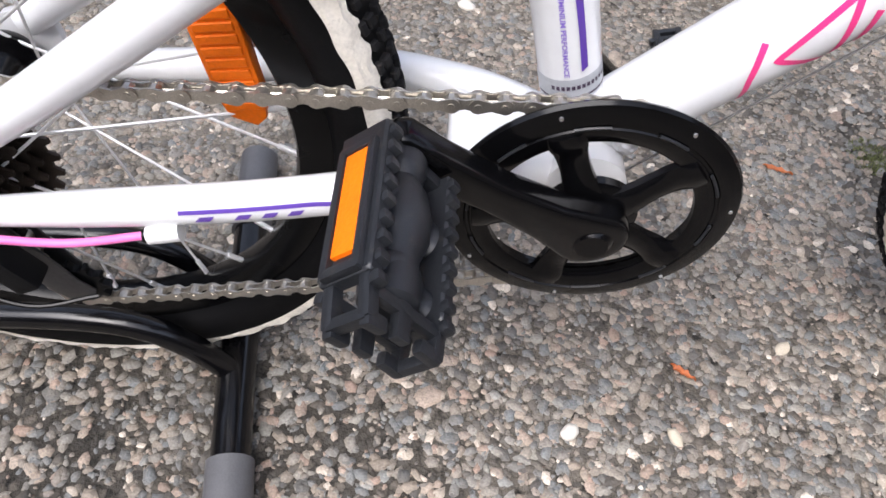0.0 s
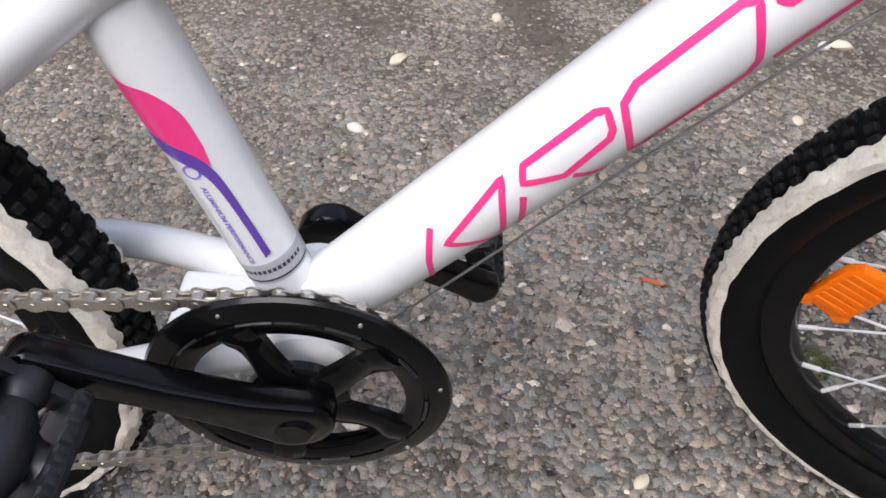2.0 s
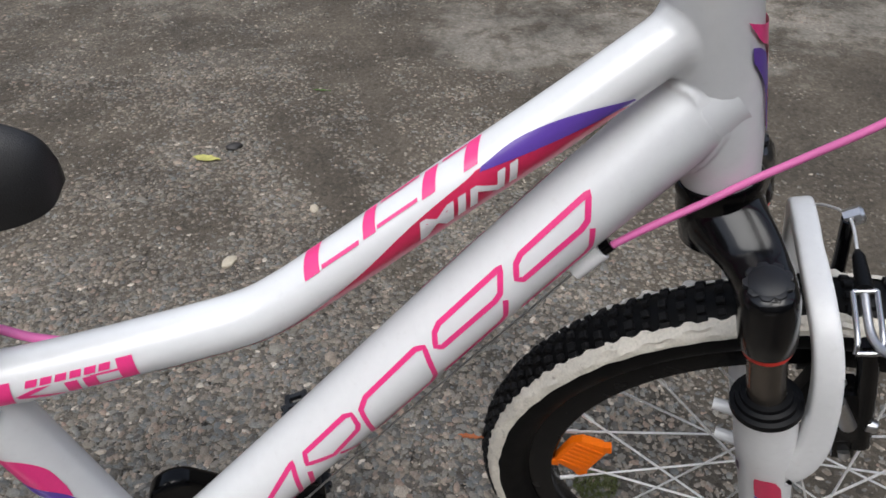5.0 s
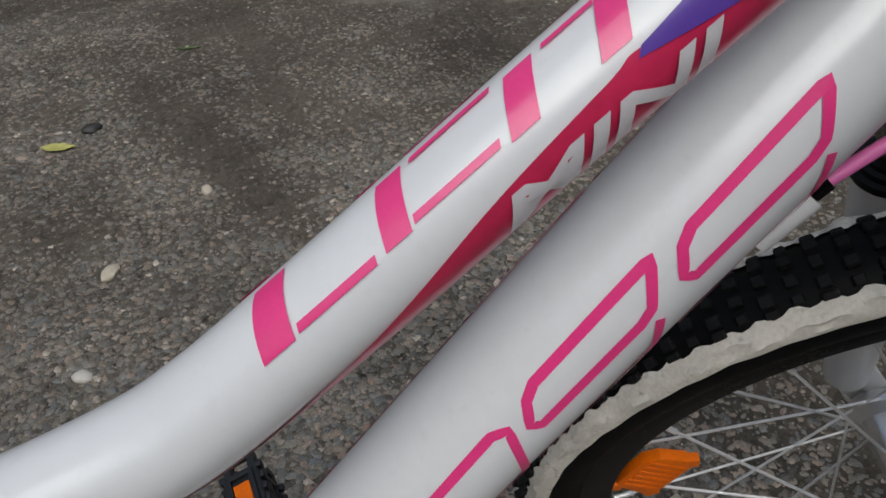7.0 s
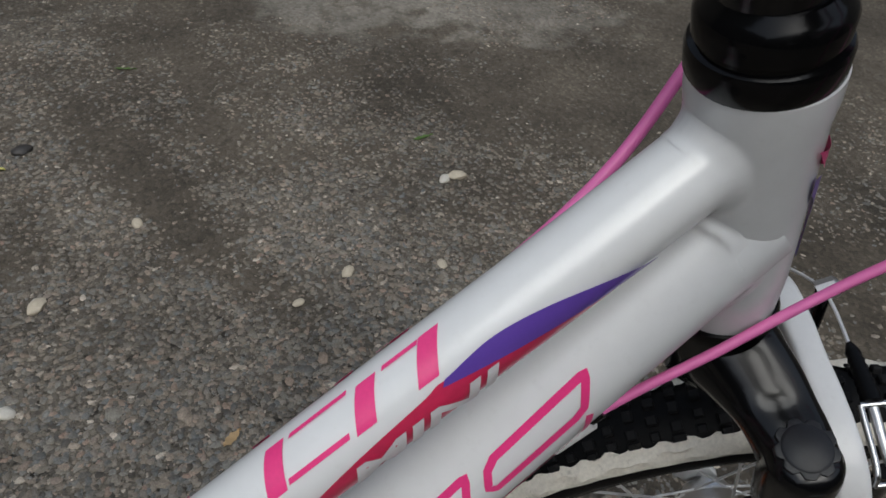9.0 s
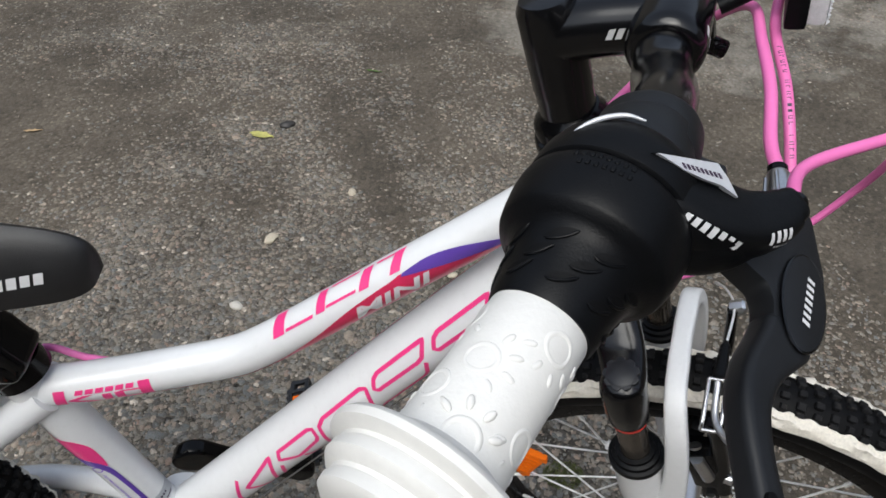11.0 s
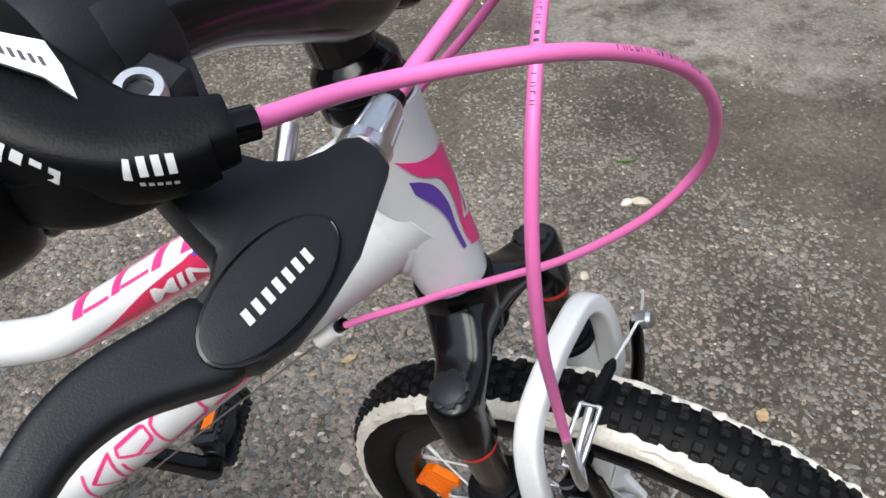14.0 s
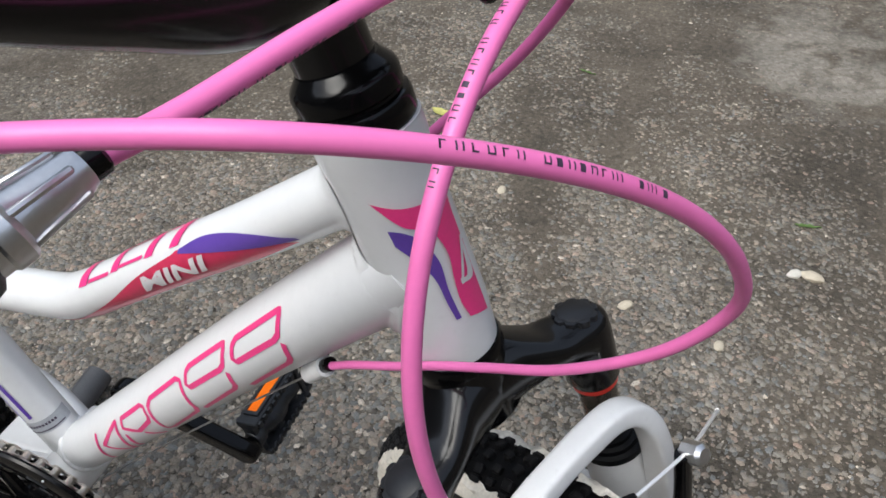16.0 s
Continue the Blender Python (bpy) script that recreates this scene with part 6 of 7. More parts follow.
# v-brake
for sy in (-1, 1):
    b = bmesh.new()
    sweep(b, locs([(0.056, sy * 0.036, -0.205), (0.066, sy * 0.041, -0.165), (0.075, sy * 0.050, -0.120), (0.079, sy * 0.054, -0.077)]),
          [0.0085, 0.0072, 0.0062, 0.0055], 14, 8, squash=0.75, ref=tuple(STEER.to_3x3() @ Vector((1, 0, 0))))
    turned(b, [(0, 0.030), (0.007, 0.030), (0.009, 0.027), (0.0095, 0.0), (0, 0)], STEER @ Matrix.Translation((0.050, sy * 0.037, -0.200)) @ pose(0, 0, 0, 0, 90, 0), 18)
    if sy < 0:
        b.free()
        b = sweep(bmesh.new(), locs([(0.0720, -0.0475, -0.0770), (0.0755, -0.0450, -0.1050), (0.0770, -0.0430, -0.1350), (0.0775, -0.0420, -0.1900)]), [0.0052, 0.0060, 0.0064, 0.0078], 14, 8,
                  squash=0.7, ref=tuple(STEER.to_3x3() @ Vector((0, 1, 0))))
        block(b, (0.024, 0.018, 0.052), STEER @ Matrix.Translation((0.0655, -0.0380, -0.1560)) @ pose(0, 0, 0, 0, -8, 0), 0.004)
        block(b, (0.014, 0.012, 0.030), STEER @ Matrix.Translation((0.0690, -0.0400, -0.1880)), 0.003)
    arm = part("brake_arm", b, SATIN_BLACK, bike, "black v-brake arm")
    if sy < 0:
        rows = ((0.0608, -0.0480, -0.1330), (0.0690, -0.0490, -0.1590), 0.0052), ((0.0600, -0.0480, -0.1130), (0.0604, -0.0492, -0.1150), 0.0050), ((0.0690, -0.0470, -0.1920), (0.0694, -0.0490, -0.1960), 0.0036), ((0.0800, -0.0440, -0.1640), (0.0860, -0.0450, -0.1650), 0.0045)
        for a, z, r in rows:
            long = (Vector(z) - Vector(a)).length
            bolt = turned(bmesh.new(), [(0, 0), (r, 0), (r, long - 0.001), (r * 0.85, long), (r * 0.5, long), (r * 0.5, long - r * 0.4), (0, long - r * 0.4)], along(loc(*a), loc(*z)), 16)
            part("bolt", bolt, ALLOY, arm, "bright alloy bolt")
    b = bmesh.new()
    block(b, (0.012, 0.012, 0.052), STEER @ Matrix.Translation((0.050, sy * 0.0235, -0.148)) @ pose(0, 0, 0, 0, 24, 0), 0.003)
    part("brake_pad", b, MATT_BLACK, arm)
    if sy < 0:
        continue
    b = sweep(bmesh.new(), locs([(0.062, sy * 0.026, -0.150), (0.070, sy * 0.048, -0.150)]), 0.0045, 12, 3)
    turned(b, [(0, 0.012), (0.0052, 0.012), (0.0058, 0.010), (0.0058, 0.0), (0, 0)], STEER @ Matrix.Translation((0.074, sy * 0.040, -0.150)) @ pose(0, 0, 0, 0, 90, 0), 12)
    part("pad_bolt", b, ALLOY, arm)
b = turned(bmesh.new(), [(0, 0.008), (0.004, 0.008), (0.0062, 0.006), (0.0062, -0.004), (0, -0.004)], STEER @ Matrix.Translation((0.0815, 0.0580, -0.0790)) @ pose(0, 0, 0, 0, 70, 0), 8)
part("clamp_nut", b, ALLOY, arm)
part("noodle", tube(locs([(0.0889, -0.0682, -0.0190), (0.0905, -0.0730, -0.044), (0.0885, -0.0690, -0.064), (0.0820, -0.0590, -0.0745), (0.0750, -0.0450, -0.0755), (0.0748, -0.0190, -0.0680)]),
                    0.0026, 14, 8), ALLOY, bike, "bent alloy brake noodle")
b = bmesh.new()
for dz in (-0.0062, 0.0062):
    sweep(b, locs([(0.0720 + dz, -0.0530, -0.0800), (0.0735 + dz, -0.0470, -0.0735), (0.0750 + dz, -0.0190, -0.0665)]), 0.0017, 10, 5)
sweep(b, locs([(0.0688, -0.0190, -0.0665), (0.0812, -0.0190, -0.0665)]), 0.0017, 10, 2)
sweep(b, locs([(0.0658, -0.0530, -0.0800), (0.0782, -0.0530, -0.0800)]), 0.0017, 10, 2)
part("noodle_link", b, STEEL, bike, "bright wire link")
b = turned(bmesh.new(), [(0.0020, 0), (0.0050, 0.001)] + [(0.0052 - 0.0001 * k if k % 2 else 0.0046 - 0.0001 * k, 0.002 + k * 0.0021) for k in range(14)] + [(0.0030, 0.0325), (0.0016, 0.036)],
           along(loc(0.0752, -0.0190, -0.0672), loc(0.0773, 0.0150, -0.0690)), 18)
part("noodle_boot", b, MATT_BLACK, bike, "ribbed black rubber boot")
part("brake_wire", tube(locs([(0.0770, 0.0100, -0.0690), (0.0800, 0.055, -0.0770), (0.0715, 0.088, -0.094), (0.0620, 0.1100, -0.1120)]), 0.0010, 8, 6), SPOKE, bike)
part("wire_end", sweep(bmesh.new(), locs([(0.0628, 0.1080, -0.1105), (0.0600, 0.1140, -0.1160)]), 0.0015, 8, 2), ALLOY, bike)

# ---------------------------------------------------------------- bicycle: headset, stem and bar
b = turned(bmesh.new(), [(0.020, -0.0015), (0.0268, -0.001), (0.0272, 0.004), (0.0258, 0.0065), (0.020, 0.007)], STEER @ Matrix.Translation((0, 0, 0.0085)) @ Matrix.Diagonal((0.88, 0.88, 1, 1)), 40, True)
part("lower_headset", b, SATIN_BLACK, bike, "black lower headset cup")
b = turned(bmesh.new(), [(0.019, 0), (0.0222, 0.0003), (0.0232, 0.0020), (0.0234, 0.0095), (0.0226, 0.0112), (0.0208, 0.0120), (0.0206, 0.0132), (0.0217, 0.0142),
                         (0.0219, 0.0200), (0.0208, 0.0226), (0.0190, 0.0246), (0.0176, 0.0262), (0.0166, 0.0275), (0.014, 0.028)],
           STEER @ Matrix.Translation((0, 0, 0.1330)), 48)
part("upper_headset", b, SATIN_BLACK, bike, "black stepped upper headset")
b = bmesh.new()
turned(b, [(0.0160, 0.155), (0.0160, 0.172), (0.0165, 0.176), (0.0165, 0.222), (0.0140, 0.2275), (0, 0.229)], STEER @ Matrix.Translation((-0.001, 0, 0)), 30)
sweep(b, locs([(-0.004, 0, 0.206), (0.018, 0, 0.2085), (0.040, 0, 0.2085), (0.060, 0, 0.207)]), [0.0165, 0.0160, 0.0155, 0.0165], 24, 6)
stem = part("handlebar_stem", b, GLOSS_BLACK, bike, "glossy black stem")
b = turned(bmesh.new(), [(0.0122, -0.0290), (0.0140, -0.0290), (0.0165, -0.0275), (0.0182, -0.0245), (0.0188, -0.0200), (0.0188, 0.0200), (0.0182, 0.0245), (0.0165, 0.0275), (0.0140, 0.0290), (0.0122, 0.0290)],
           STEER @ Matrix.Translation((0.058, 0, 0.207)) @ pose(0, 0, 0, 90), 36, True)
clamp = part("bar_clamp", b, GLOSS_BLACK, stem)
for lift, wide in ((8, 3.0), (-14, 4.0)):
    b = bmesh.new()
    g2 = [[b.verts.new(loc(0.058 + 0.0190 * math.cos(radians(lift + a + 500 * (y + 0.018))), y, 0.207 + 0.0190 * math.sin(radians(lift + a + 500 * (y + 0.018))))) for a in (0, wide * 1.5, wide * 3)]
          for y in (-0.0205, -0.0185, -0.0165, -0.0145)]
    for p, q in zip(g2, g2[1:]):
        for j in range(2):
            b.faces.new((p[j], p[j + 1], q[j + 1], q[j]))
    part("white_print", b, WHITE_PRINT, clamp, "white maker's patch")
b = bmesh.new()
for yy in (0.012,):
    turned(b, [(0, 0.008), (0.0040, 0.008), (0.0048, 0.007), (0.0048, 0.0), (0, 0)], STEER @ Matrix.Translation((0.074, yy, 0.186)) @ pose(0, 0, 0, 0, 120, 0), 14)
    block(b, (0.011, 0.011, 0.015), STEER @ Matrix.Translation((0.071, yy, 0.193)), 0.003)
part("clamp_bolt", b, SATIN_BLACK, stem)
b = flat_blocks(bmesh.new(), STEER @ Matrix.Translation((0.034, -0.0160, 0.2125)) @ pose(0, 0, 0, 90, 0, 0), 0.009, 0.0055, 2, 0.3, 0.5)
part("white_print", b, WHITE_PRINT, stem, "white maker's patch")
BAR = [(0.058, 0.0, 0.207), (0.058, -0.030, 0.207), (0.0605, -0.052, 0.2085), (0.067, -0.080, 0.2225), (0.0710, -0.112, 0.2385), (0.0705, -0.145, 0.2455),
       (0.0640, -0.181, 0.2480), (0.0535, -0.2166, 0.2500), (0.0445, -0.262, 0.2530)]
full = [(x, -y, z) for x, y, z in BAR[:0:-1]] + BAR
wide = [0.0111] * 3 + [0.0115, 0.0118, 0.0125, 0.0132, 0.0132, 0.0132, 0.0132, 0.0132, 0.0125, 0.0118, 0.0115] + [0.0111] * 3
part("handlebar", tube(locs(full), wide, 26, 8), GLOSS_BLACK, bike, "glossy black riser handlebar")


def make_grip(sign):
    """A pale rubber grip with a ribbed end flange and raised round marks; z runs outwards."""
    a, z = Vector((0.0556, -0.2130, 0.2472)), Vector((0.0425, -0.2687, 0.2527))
    if sign > 0:
        a.y, z.y = -a.y, -z.y
    m = STEER @ along(a, z)
    b = turned(bmesh.new(), [(0.0112, 0.0020), (0.0136, 0.0020), (0.0142, 0.0035), (0.0143, 0.0200), (0.0146, 0.0430), (0.0152, 0.0480), (0.0172, 0.0495), (0.0215, 0.0518),
                             (0.0252, 0.0532), (0.0261, 0.0546), (0.0258, 0.0564), (0.0238, 0.0574), (0.0221, 0.0576), (0.0219, 0.0586), (0.0228, 0.0600), (0.0229, 0.0620),
                             (0.0216, 0.0635), (0.0196, 0.0640), (0.0193, 0.0650), (0.0201, 0.0664), (0.0199, 0.0682), (0.0180, 0.0696), (0.0130, 0.0702), (0.0124, 0.0694),
                             (0.0030, 0.0694), (0.0014, 0.0688), (0, 0.0688)], m, 72)
    grip = part("grip", b, GRIP, bike, "white rubber grip with a ribbed flange and raised paw marks")
    marks = [(0.0129, 29, 0), (0.0375, 1, 10), (0.0465, 60, 180), (0.0182, -31, 160), (0.0270, 88, -100), (0.0400, -62, 20), (0.0130, 140, 10), (0.0370, 118, 0),
             (0.0440, 178, 180), (0.0180, 200, 150), (0.0330, 235, 0), (0.0120, 265, 20), (0.0430, 285, 190)]
    for h, a0, turn in marks:
        r = float(np.interp(h, [0.0, 0.020, 0.043, 0.048], [0.0142, 0.0143, 0.0146, 0.0152]))

        def skin(dh, da):
            return m @ Vector((r * math.cos(radians(a0) + da / r), r * math.sin(radians(a0) + da / r), h + dh))
        ring = [tuple(skin(0.0042 * math.cos(2 * math.pi * k / 24), 0.0042 * math.sin(2 * math.pi * k / 24))) for k in range(25)]
        ring = [tuple(Vector(q).lerp(m @ Vector((0, 0, h)), 0.058)) for q in ring]
        part("paw_mark", sweep(bmesh.new(), ring, 0.0011, 12, 1, caps=False), GRIP, grip)
        for k in range(4):
            t = radians(turn - 57 + 38 * k)
            mm = m @ pose(0, 0, 0, 0, 0, a0 + math.degrees(0.0082 * math.sin(t) / r)) @ Matrix.Translation((r - 0.0002, 0, h + 0.0082 * math.cos(t))) @ pose(0, 0, 0, -math.degrees(t), 0, 0) @ Matrix.Diagonal((0.0006, 0.0010, 0.0020, 1))
            b = bmesh.new()
            bmesh.ops.create_icosphere(b, subdivisions=2, radius=1.0, matrix=mm)
            part("toe_mark", b, GRIP, grip)
    return grip


make_grip(-1)
make_grip(1)

# twist shifter
ax_a, ax_b = Vector((0.0556, -0.2130, 0.2472)), Vector((0.0690, -0.1520, 0.2465))
SH = STEER @ along(ax_a, ax_b)       # z runs inwards along the bar
TWIST = [(0.0130, -0.0035), (0.0148, -0.0035), (0.0154, -0.0020), (0.0162, 0.0030), (0.0171, 0.0085), (0.0184, 0.0140), (0.0198, 0.0175), (0.0218, 0.0192), (0.0244, 0.0206),
         (0.0253, 0.0222), (0.0260, 0.0255), (0.0268, 0.0310), (0.0269, 0.0350), (0.0264, 0.0378), (0.0257, 0.0388), (0.0246, 0.0392)]
b = turned(bmesh.new(), TWIST, SH, 72)
twist = part("twist_grip", b, MATT_BLACK, bike, "matt black twist shifter grip")


def twist_radius(h):
    """The radius of the twist grip's skin at a place along the bar."""
    return float(np.interp(h, [q[1] for q in TWIST[2:14]], [q[0] for q in TWIST[2:14]]))


def leaf_groove(h0, a0, h1, a1):
    """A slanted lens-shaped hollow on the twist grip: its shadow as a flat dark patch, with a raised lip along its
    lower side.
    """
    def skin(h, a, off):
        r = twist_radius(h) + off
        return SH @ Vector((r * math.cos(radians(a)), r * math.sin(radians(a)), h))
    upper, lower = [], []
    for k in range(13):
        f = k / 12
        h, a = h0 + (h1 - h0) * f, a0 + (a1 - a0) * f
        wide = 0.0013 * math.sin(math.pi * f ** 0.8) ** 0.8 if 0 < k < 12 else 0.0
        upper.append(skin(h + wide * 0.9, a - math.degrees(wide * 0.45 / 0.017), 0.0002))
        lower.append(skin(h - wide * 0.9, a + math.degrees(wide * 0.45 / 0.017), 0.0002))
    bed = bmesh.new()
    up = [bed.verts.new(q) for q in upper]
    low = [up[0]] + [bed.verts.new(q) for q in lower[1:-1]] + [up[-1]]
    for k in range(12):
        bed.faces.new([v for i, v in enumerate((up[k], up[k + 1], low[k + 1], low[k])) if v not in (up[k], up[k + 1], low[k + 1], low[k])[:i]])
    lip = sweep(bmesh.new(), [tuple(q) for q in lower], [0.0002] + [0.0005] * 11 + [0.0002], 8, 1)
    return bed, lip


for k in range(8):
    for j in range(3):
        bed, lip = leaf_groove(0.0018 + 0.0054 * j, 100 + 45 * k + 13.5 * j, 0.0056 + 0.0054 * j, 126 + 45 * k + 13.5 * j)
        rib = part("grip_rib", lip, MATT_BLACK, twist)
        # the hollow's shadow, laid flat on the skin in a darker black
        part("groove_shade", bed, SIDEWALL, rib)
for row, (h, n) in enumerate(((0.0362, 8), (0.0330, 7))):
    for k in range(n):
        aa = radians(84 + 5 * row + k * 5.0)
        mm = SH @ Matrix.Translation((twist_radius(h) * math.cos(aa), twist_radius(h) * math.sin(aa), h)) @ pose(0, 0, 0, 0, 0, math.degrees(aa))
        part("raised_mark", block(bmesh.new(), (0.0008, 0.0013, 0.0016), mm, 0.0002, 1), MATT_BLACK, twist)


def tongue(bm, rows):
    """Adds a boxy tapering body along rows of local x, y, z, half width and half height."""
    line = smooth_line(rows, 8)
    rings = []
    for i, q in enumerate(line):
        t = (Vector(line[min(i + 1, len(line) - 1)][:3]) - Vector(line[max(i - 1, 0)][:3])).normalized()
        n = Vector((0.70, 0.10, 0.70))
        n = (n - t * t.dot(n)).normalized()
        side = t.cross(n)
        ring = []
        for k in range(32):
            a = 2 * math.pi * k / 32
            c, w = math.cos(a), math.sin(a)
            ring.append(bm.verts.new(Vector(loc(*(Vector(q[:3]) + side * q[3] * math.copysign(abs(c) ** 0.62, c) + n * q[4] * math.copysign(abs(w) ** 0.62, w))))))
        rings.append(ring)
    for p, q in zip(rings, rings[1:]):
        for k in range(32):
            bm.faces.new((p[k], p[(k + 1) % 32], q[(k + 1) % 32], q[k]))
    bm.faces.new(rings[0][::-1])
    bm.faces.new(rings[-1])
    return bm


b = turned(bmesh.new(), [(0.0120, 0.0394), (0.0250, 0.0394), (0.0262, 0.0404), (0.0265, 0.0425), (0.0262, 0.0490), (0.0246, 0.0545), (0.0212, 0.0585), (0.0172, 0.0615), (0.0150, 0.0700),
                         (0.0125, 0.0705)], SH, 64)
tongue(b, [(0.0690, -0.1680, 0.2570, 0.0135, 0.0125), (0.0815, -0.1695, 0.2510, 0.0130, 0.0098), (0.0920, -0.1690, 0.2440, 0.0118, 0.0080), (0.1005, -0.1660, 0.2378, 0.0098, 0.0074),
           (0.1068, -0.1612, 0.2345, 0.0084, 0.0070), (0.1108, -0.1565, 0.2330, 0.0070, 0.0064)])
tongue(b, [(0.0800, -0.1700, 0.2400, 0.0130, 0.0120), (0.0915, -0.1690, 0.2375, 0.0115, 0.0110), (0.0995, -0.1655, 0.2350, 0.0092, 0.0086), (0.1060, -0.1605, 0.2335, 0.0060, 0.0050)])
shift_body = part("shifter_body", b, MATT_BLACK, bike, "matt black shifter housing with a cable spout")
b = tongue(bmesh.new(), [(0.1100, -0.1572, 0.2336, 0.0062, 0.0062), (0.1118, -0.1545, 0.2328, 0.0060, 0.0060), (0.1128, -0.1530, 0.2323, 0.0056, 0.0056)])
part("spout_collar", b, MATT_BLACK, shift_body)
b = sweep(bmesh.new(), [loc(0.1122, -0.1538, 0.2326), loc(0.1148, -0.1490, 0.2308)], 0.0034, 16, 3)
part("cable_ferrule", b, SATIN_BLACK, shift_body)


def facing(place, normal, along_dir):
    """A pose at a local place of the steering, z along normal, x towards along_dir."""
    zz = Vector(normal).normalized()
    xx = Vector(along_dir)
    xx = (xx - zz * zz.dot(xx)).normalized()
    yy = zz.cross(xx)
    return STEER @ Matrix(((xx.x, yy.x, zz.x, place[0]), (xx.y, yy.y, zz.y, place[1]), (xx.z, yy.z, zz.z, place[2]), (0, 0, 0, 1)))


# v-brake levers
B_DIR, L_NRM = Vector((0.71, 0, -0.705)), Vector((0.705, 0, 0.71))


def make_lever(sign):
    """A brake lever: bracket, flat body with an oval cover, curved blade, barrel; outline in (y, reach)."""
    flip = -sign
    org = Vector((0.0705, 0, 0.245))
    base = Matrix(((0, B_DIR.x, L_NRM.x, org.x), (flip, B_DIR.y, L_NRM.y, org.y), (0, B_DIR.z, L_NRM.z, org.z), (0, 0, 0, 1)))
    m = STEER @ base
    b = bmesh.new()
    body = [(-0.1300, -0.006), (-0.1330, 0.018), (-0.1440, 0.0340), (-0.1462, 0.0385), (-0.1440, 0.0435), (-0.1395, 0.0482), (-0.1340, 0.0509), (-0.1284, 0.0524),
            (-0.1246, 0.0552), (-0.1248, 0.0600), (-0.1268, 0.0652), (-0.1390, 0.0682), (-0.1500, 0.0710), (-0.1620, 0.0716), (-0.1720, 0.0710), (-0.1800, 0.0682),
            (-0.1850, 0.0630), (-0.1842, 0.0550), (-0.1778, 0.0507), (-0.1722, 0.0504), (-0.1674, 0.0480), (-0.1664, 0.0430), (-0.1600, 0.0200), (-0.1500, -0.006)]
    slab(b, body, 0.0105, m, 0.0022)
    turned(b, [(0.0112, -0.008), (0.0165, -0.008), (0.0172, -0.006), (0.0172, 0.006), (0.0165, 0.008), (0.0112, 0.008)],
           STEER @ Matrix.Translation((0.0705, flip * -0.1400, 0.2447)) @ pose(0, 0, 0, 90), 30, True)
    lever = part("brake_lever", b, LEVER_BLACK, bike, "grained black plastic brake lever")
    b = bmesh.new()
    blade = [(-0.1765, 0.0496), (-0.1843, 0.0475), (-0.1940, 0.0440), (-0.2020, 0.0424), (-0.2100, 0.0426), (-0.2190, 0.0446), (-0.2290, 0.0480), (-0.2380, 0.0512),
             (-0.2470, 0.0550), (-0.2500, 0.0600), (-0.2475, 0.0645), (-0.2415, 0.0640), (-0.2360, 0.0605), (-0.2300, 0.0578), (-0.2225, 0.0550), (-0.2120, 0.0530),
             (-0.2040, 0.0540), (-0.1975, 0.0568), (-0.1915, 0.0612), (-0.1835, 0.0662), (-0.1770, 0.0600)]
    blade = [tuple(q) for q in smooth_line(blade, 3)]
    slab(b, blade, 0.0100, m @ Matrix.Translation((0, 0, 0.0008)), 0.0030, 3)
    part("lever_blade", b, LEVER_BLACK, lever, "curved black lever blade")
    b = bmesh.new()
    oval = [(-0.1675 + 0.0186 * math.cos(t) - 0.0012 * math.sin(t), 0.0607 + 0.0084 * math.sin(t) + 0.0012 * math.cos(t)) for t in [2 * math.pi * k / 40 for k in range(40)]]
    slab(b, oval, 0.0034, m @ Matrix.Translation((0, 0, 0.0054)), 0.0010)
    part("pivot_cover", b, LEVER_BLACK, lever, "raised oval pivot cover")
    b = sweep(bmesh.new(), [tuple(m @ Vector((x, y, 0.0063))) for x, y in oval + oval[:1]], 0.0006, 6, 1, caps=False)
    part("cover_groove", b, GLOSS_BLACK, lever)
    if sign < 0:
        tm = facing(tuple(base @ Vector((-0.1670, 0.0616, 0.0073))), L_NRM, base.to_3x3() @ Vector((1, 0.10, 0)))
        b = flat_blocks(bmesh.new(), tm, 0.0200, 0.0029, 7, 0.46, 0.2)
        part("white_print", b, WHITE_PRINT, lever, "row of seven white blocks")
        b = turned(bmesh.new(), [(0, 0.0002), (0.0016, 0.0002), (0.0017, -0.001)], m @ Matrix.Translation((-0.2349, 0.0525, 0.0066)), 14)
        part("blade_hole", b, MATT_BLACK, lever)
    b = bmesh.new()
    bm_ = m @ along(Vector((-0.1268, 0.0578, -0.0014)), Vector((-0.1068, 0.0550, -0.0014)))
    turned(b, [(0, -0.004), (0.0060, -0.004), (0.0060, 0.0016), (0.0066, 0.0022), (0.0067, 0.0052), (0.0060, 0.0060), (0.0053, 0.0064), (0.0050, 0.0080), (0.0041, 0.0185), (0.0036, 0.0196), (0, 0.0196)], bm_, 24)
    barrel = part("barrel_adjuster", b, ALLOY, lever, "fluted alloy barrel adjuster")
    part("ferrule", turned(bmesh.new(), [(0, 0.019), (0.0035, 0.019), (0.0036, 0.0225), (0.0028, 0.0232), (0, 0.0232)], bm_, 18), SATIN_BLACK, barrel)
    for k in range(5):
        b = block(bmesh.new(), (0.0016, 0.0014, 0.0120), bm_ @ pose(0, 0, 0, 0, 0, k * 72) @ Matrix.Translation((0.0047, 0, 0.0115)) @ pose(0, 0, 0, 0, -5, 0), 0.0004, 1)
        part("flute", b, ALLOY, barrel)
    b = sweep(bmesh.new(), [tuple(m @ Vector((-0.1400, 0.0460, -0.001))), tuple(m @ Vector((-0.1312, 0.0412, 0.0012)))], 0.0024, 12, 3)
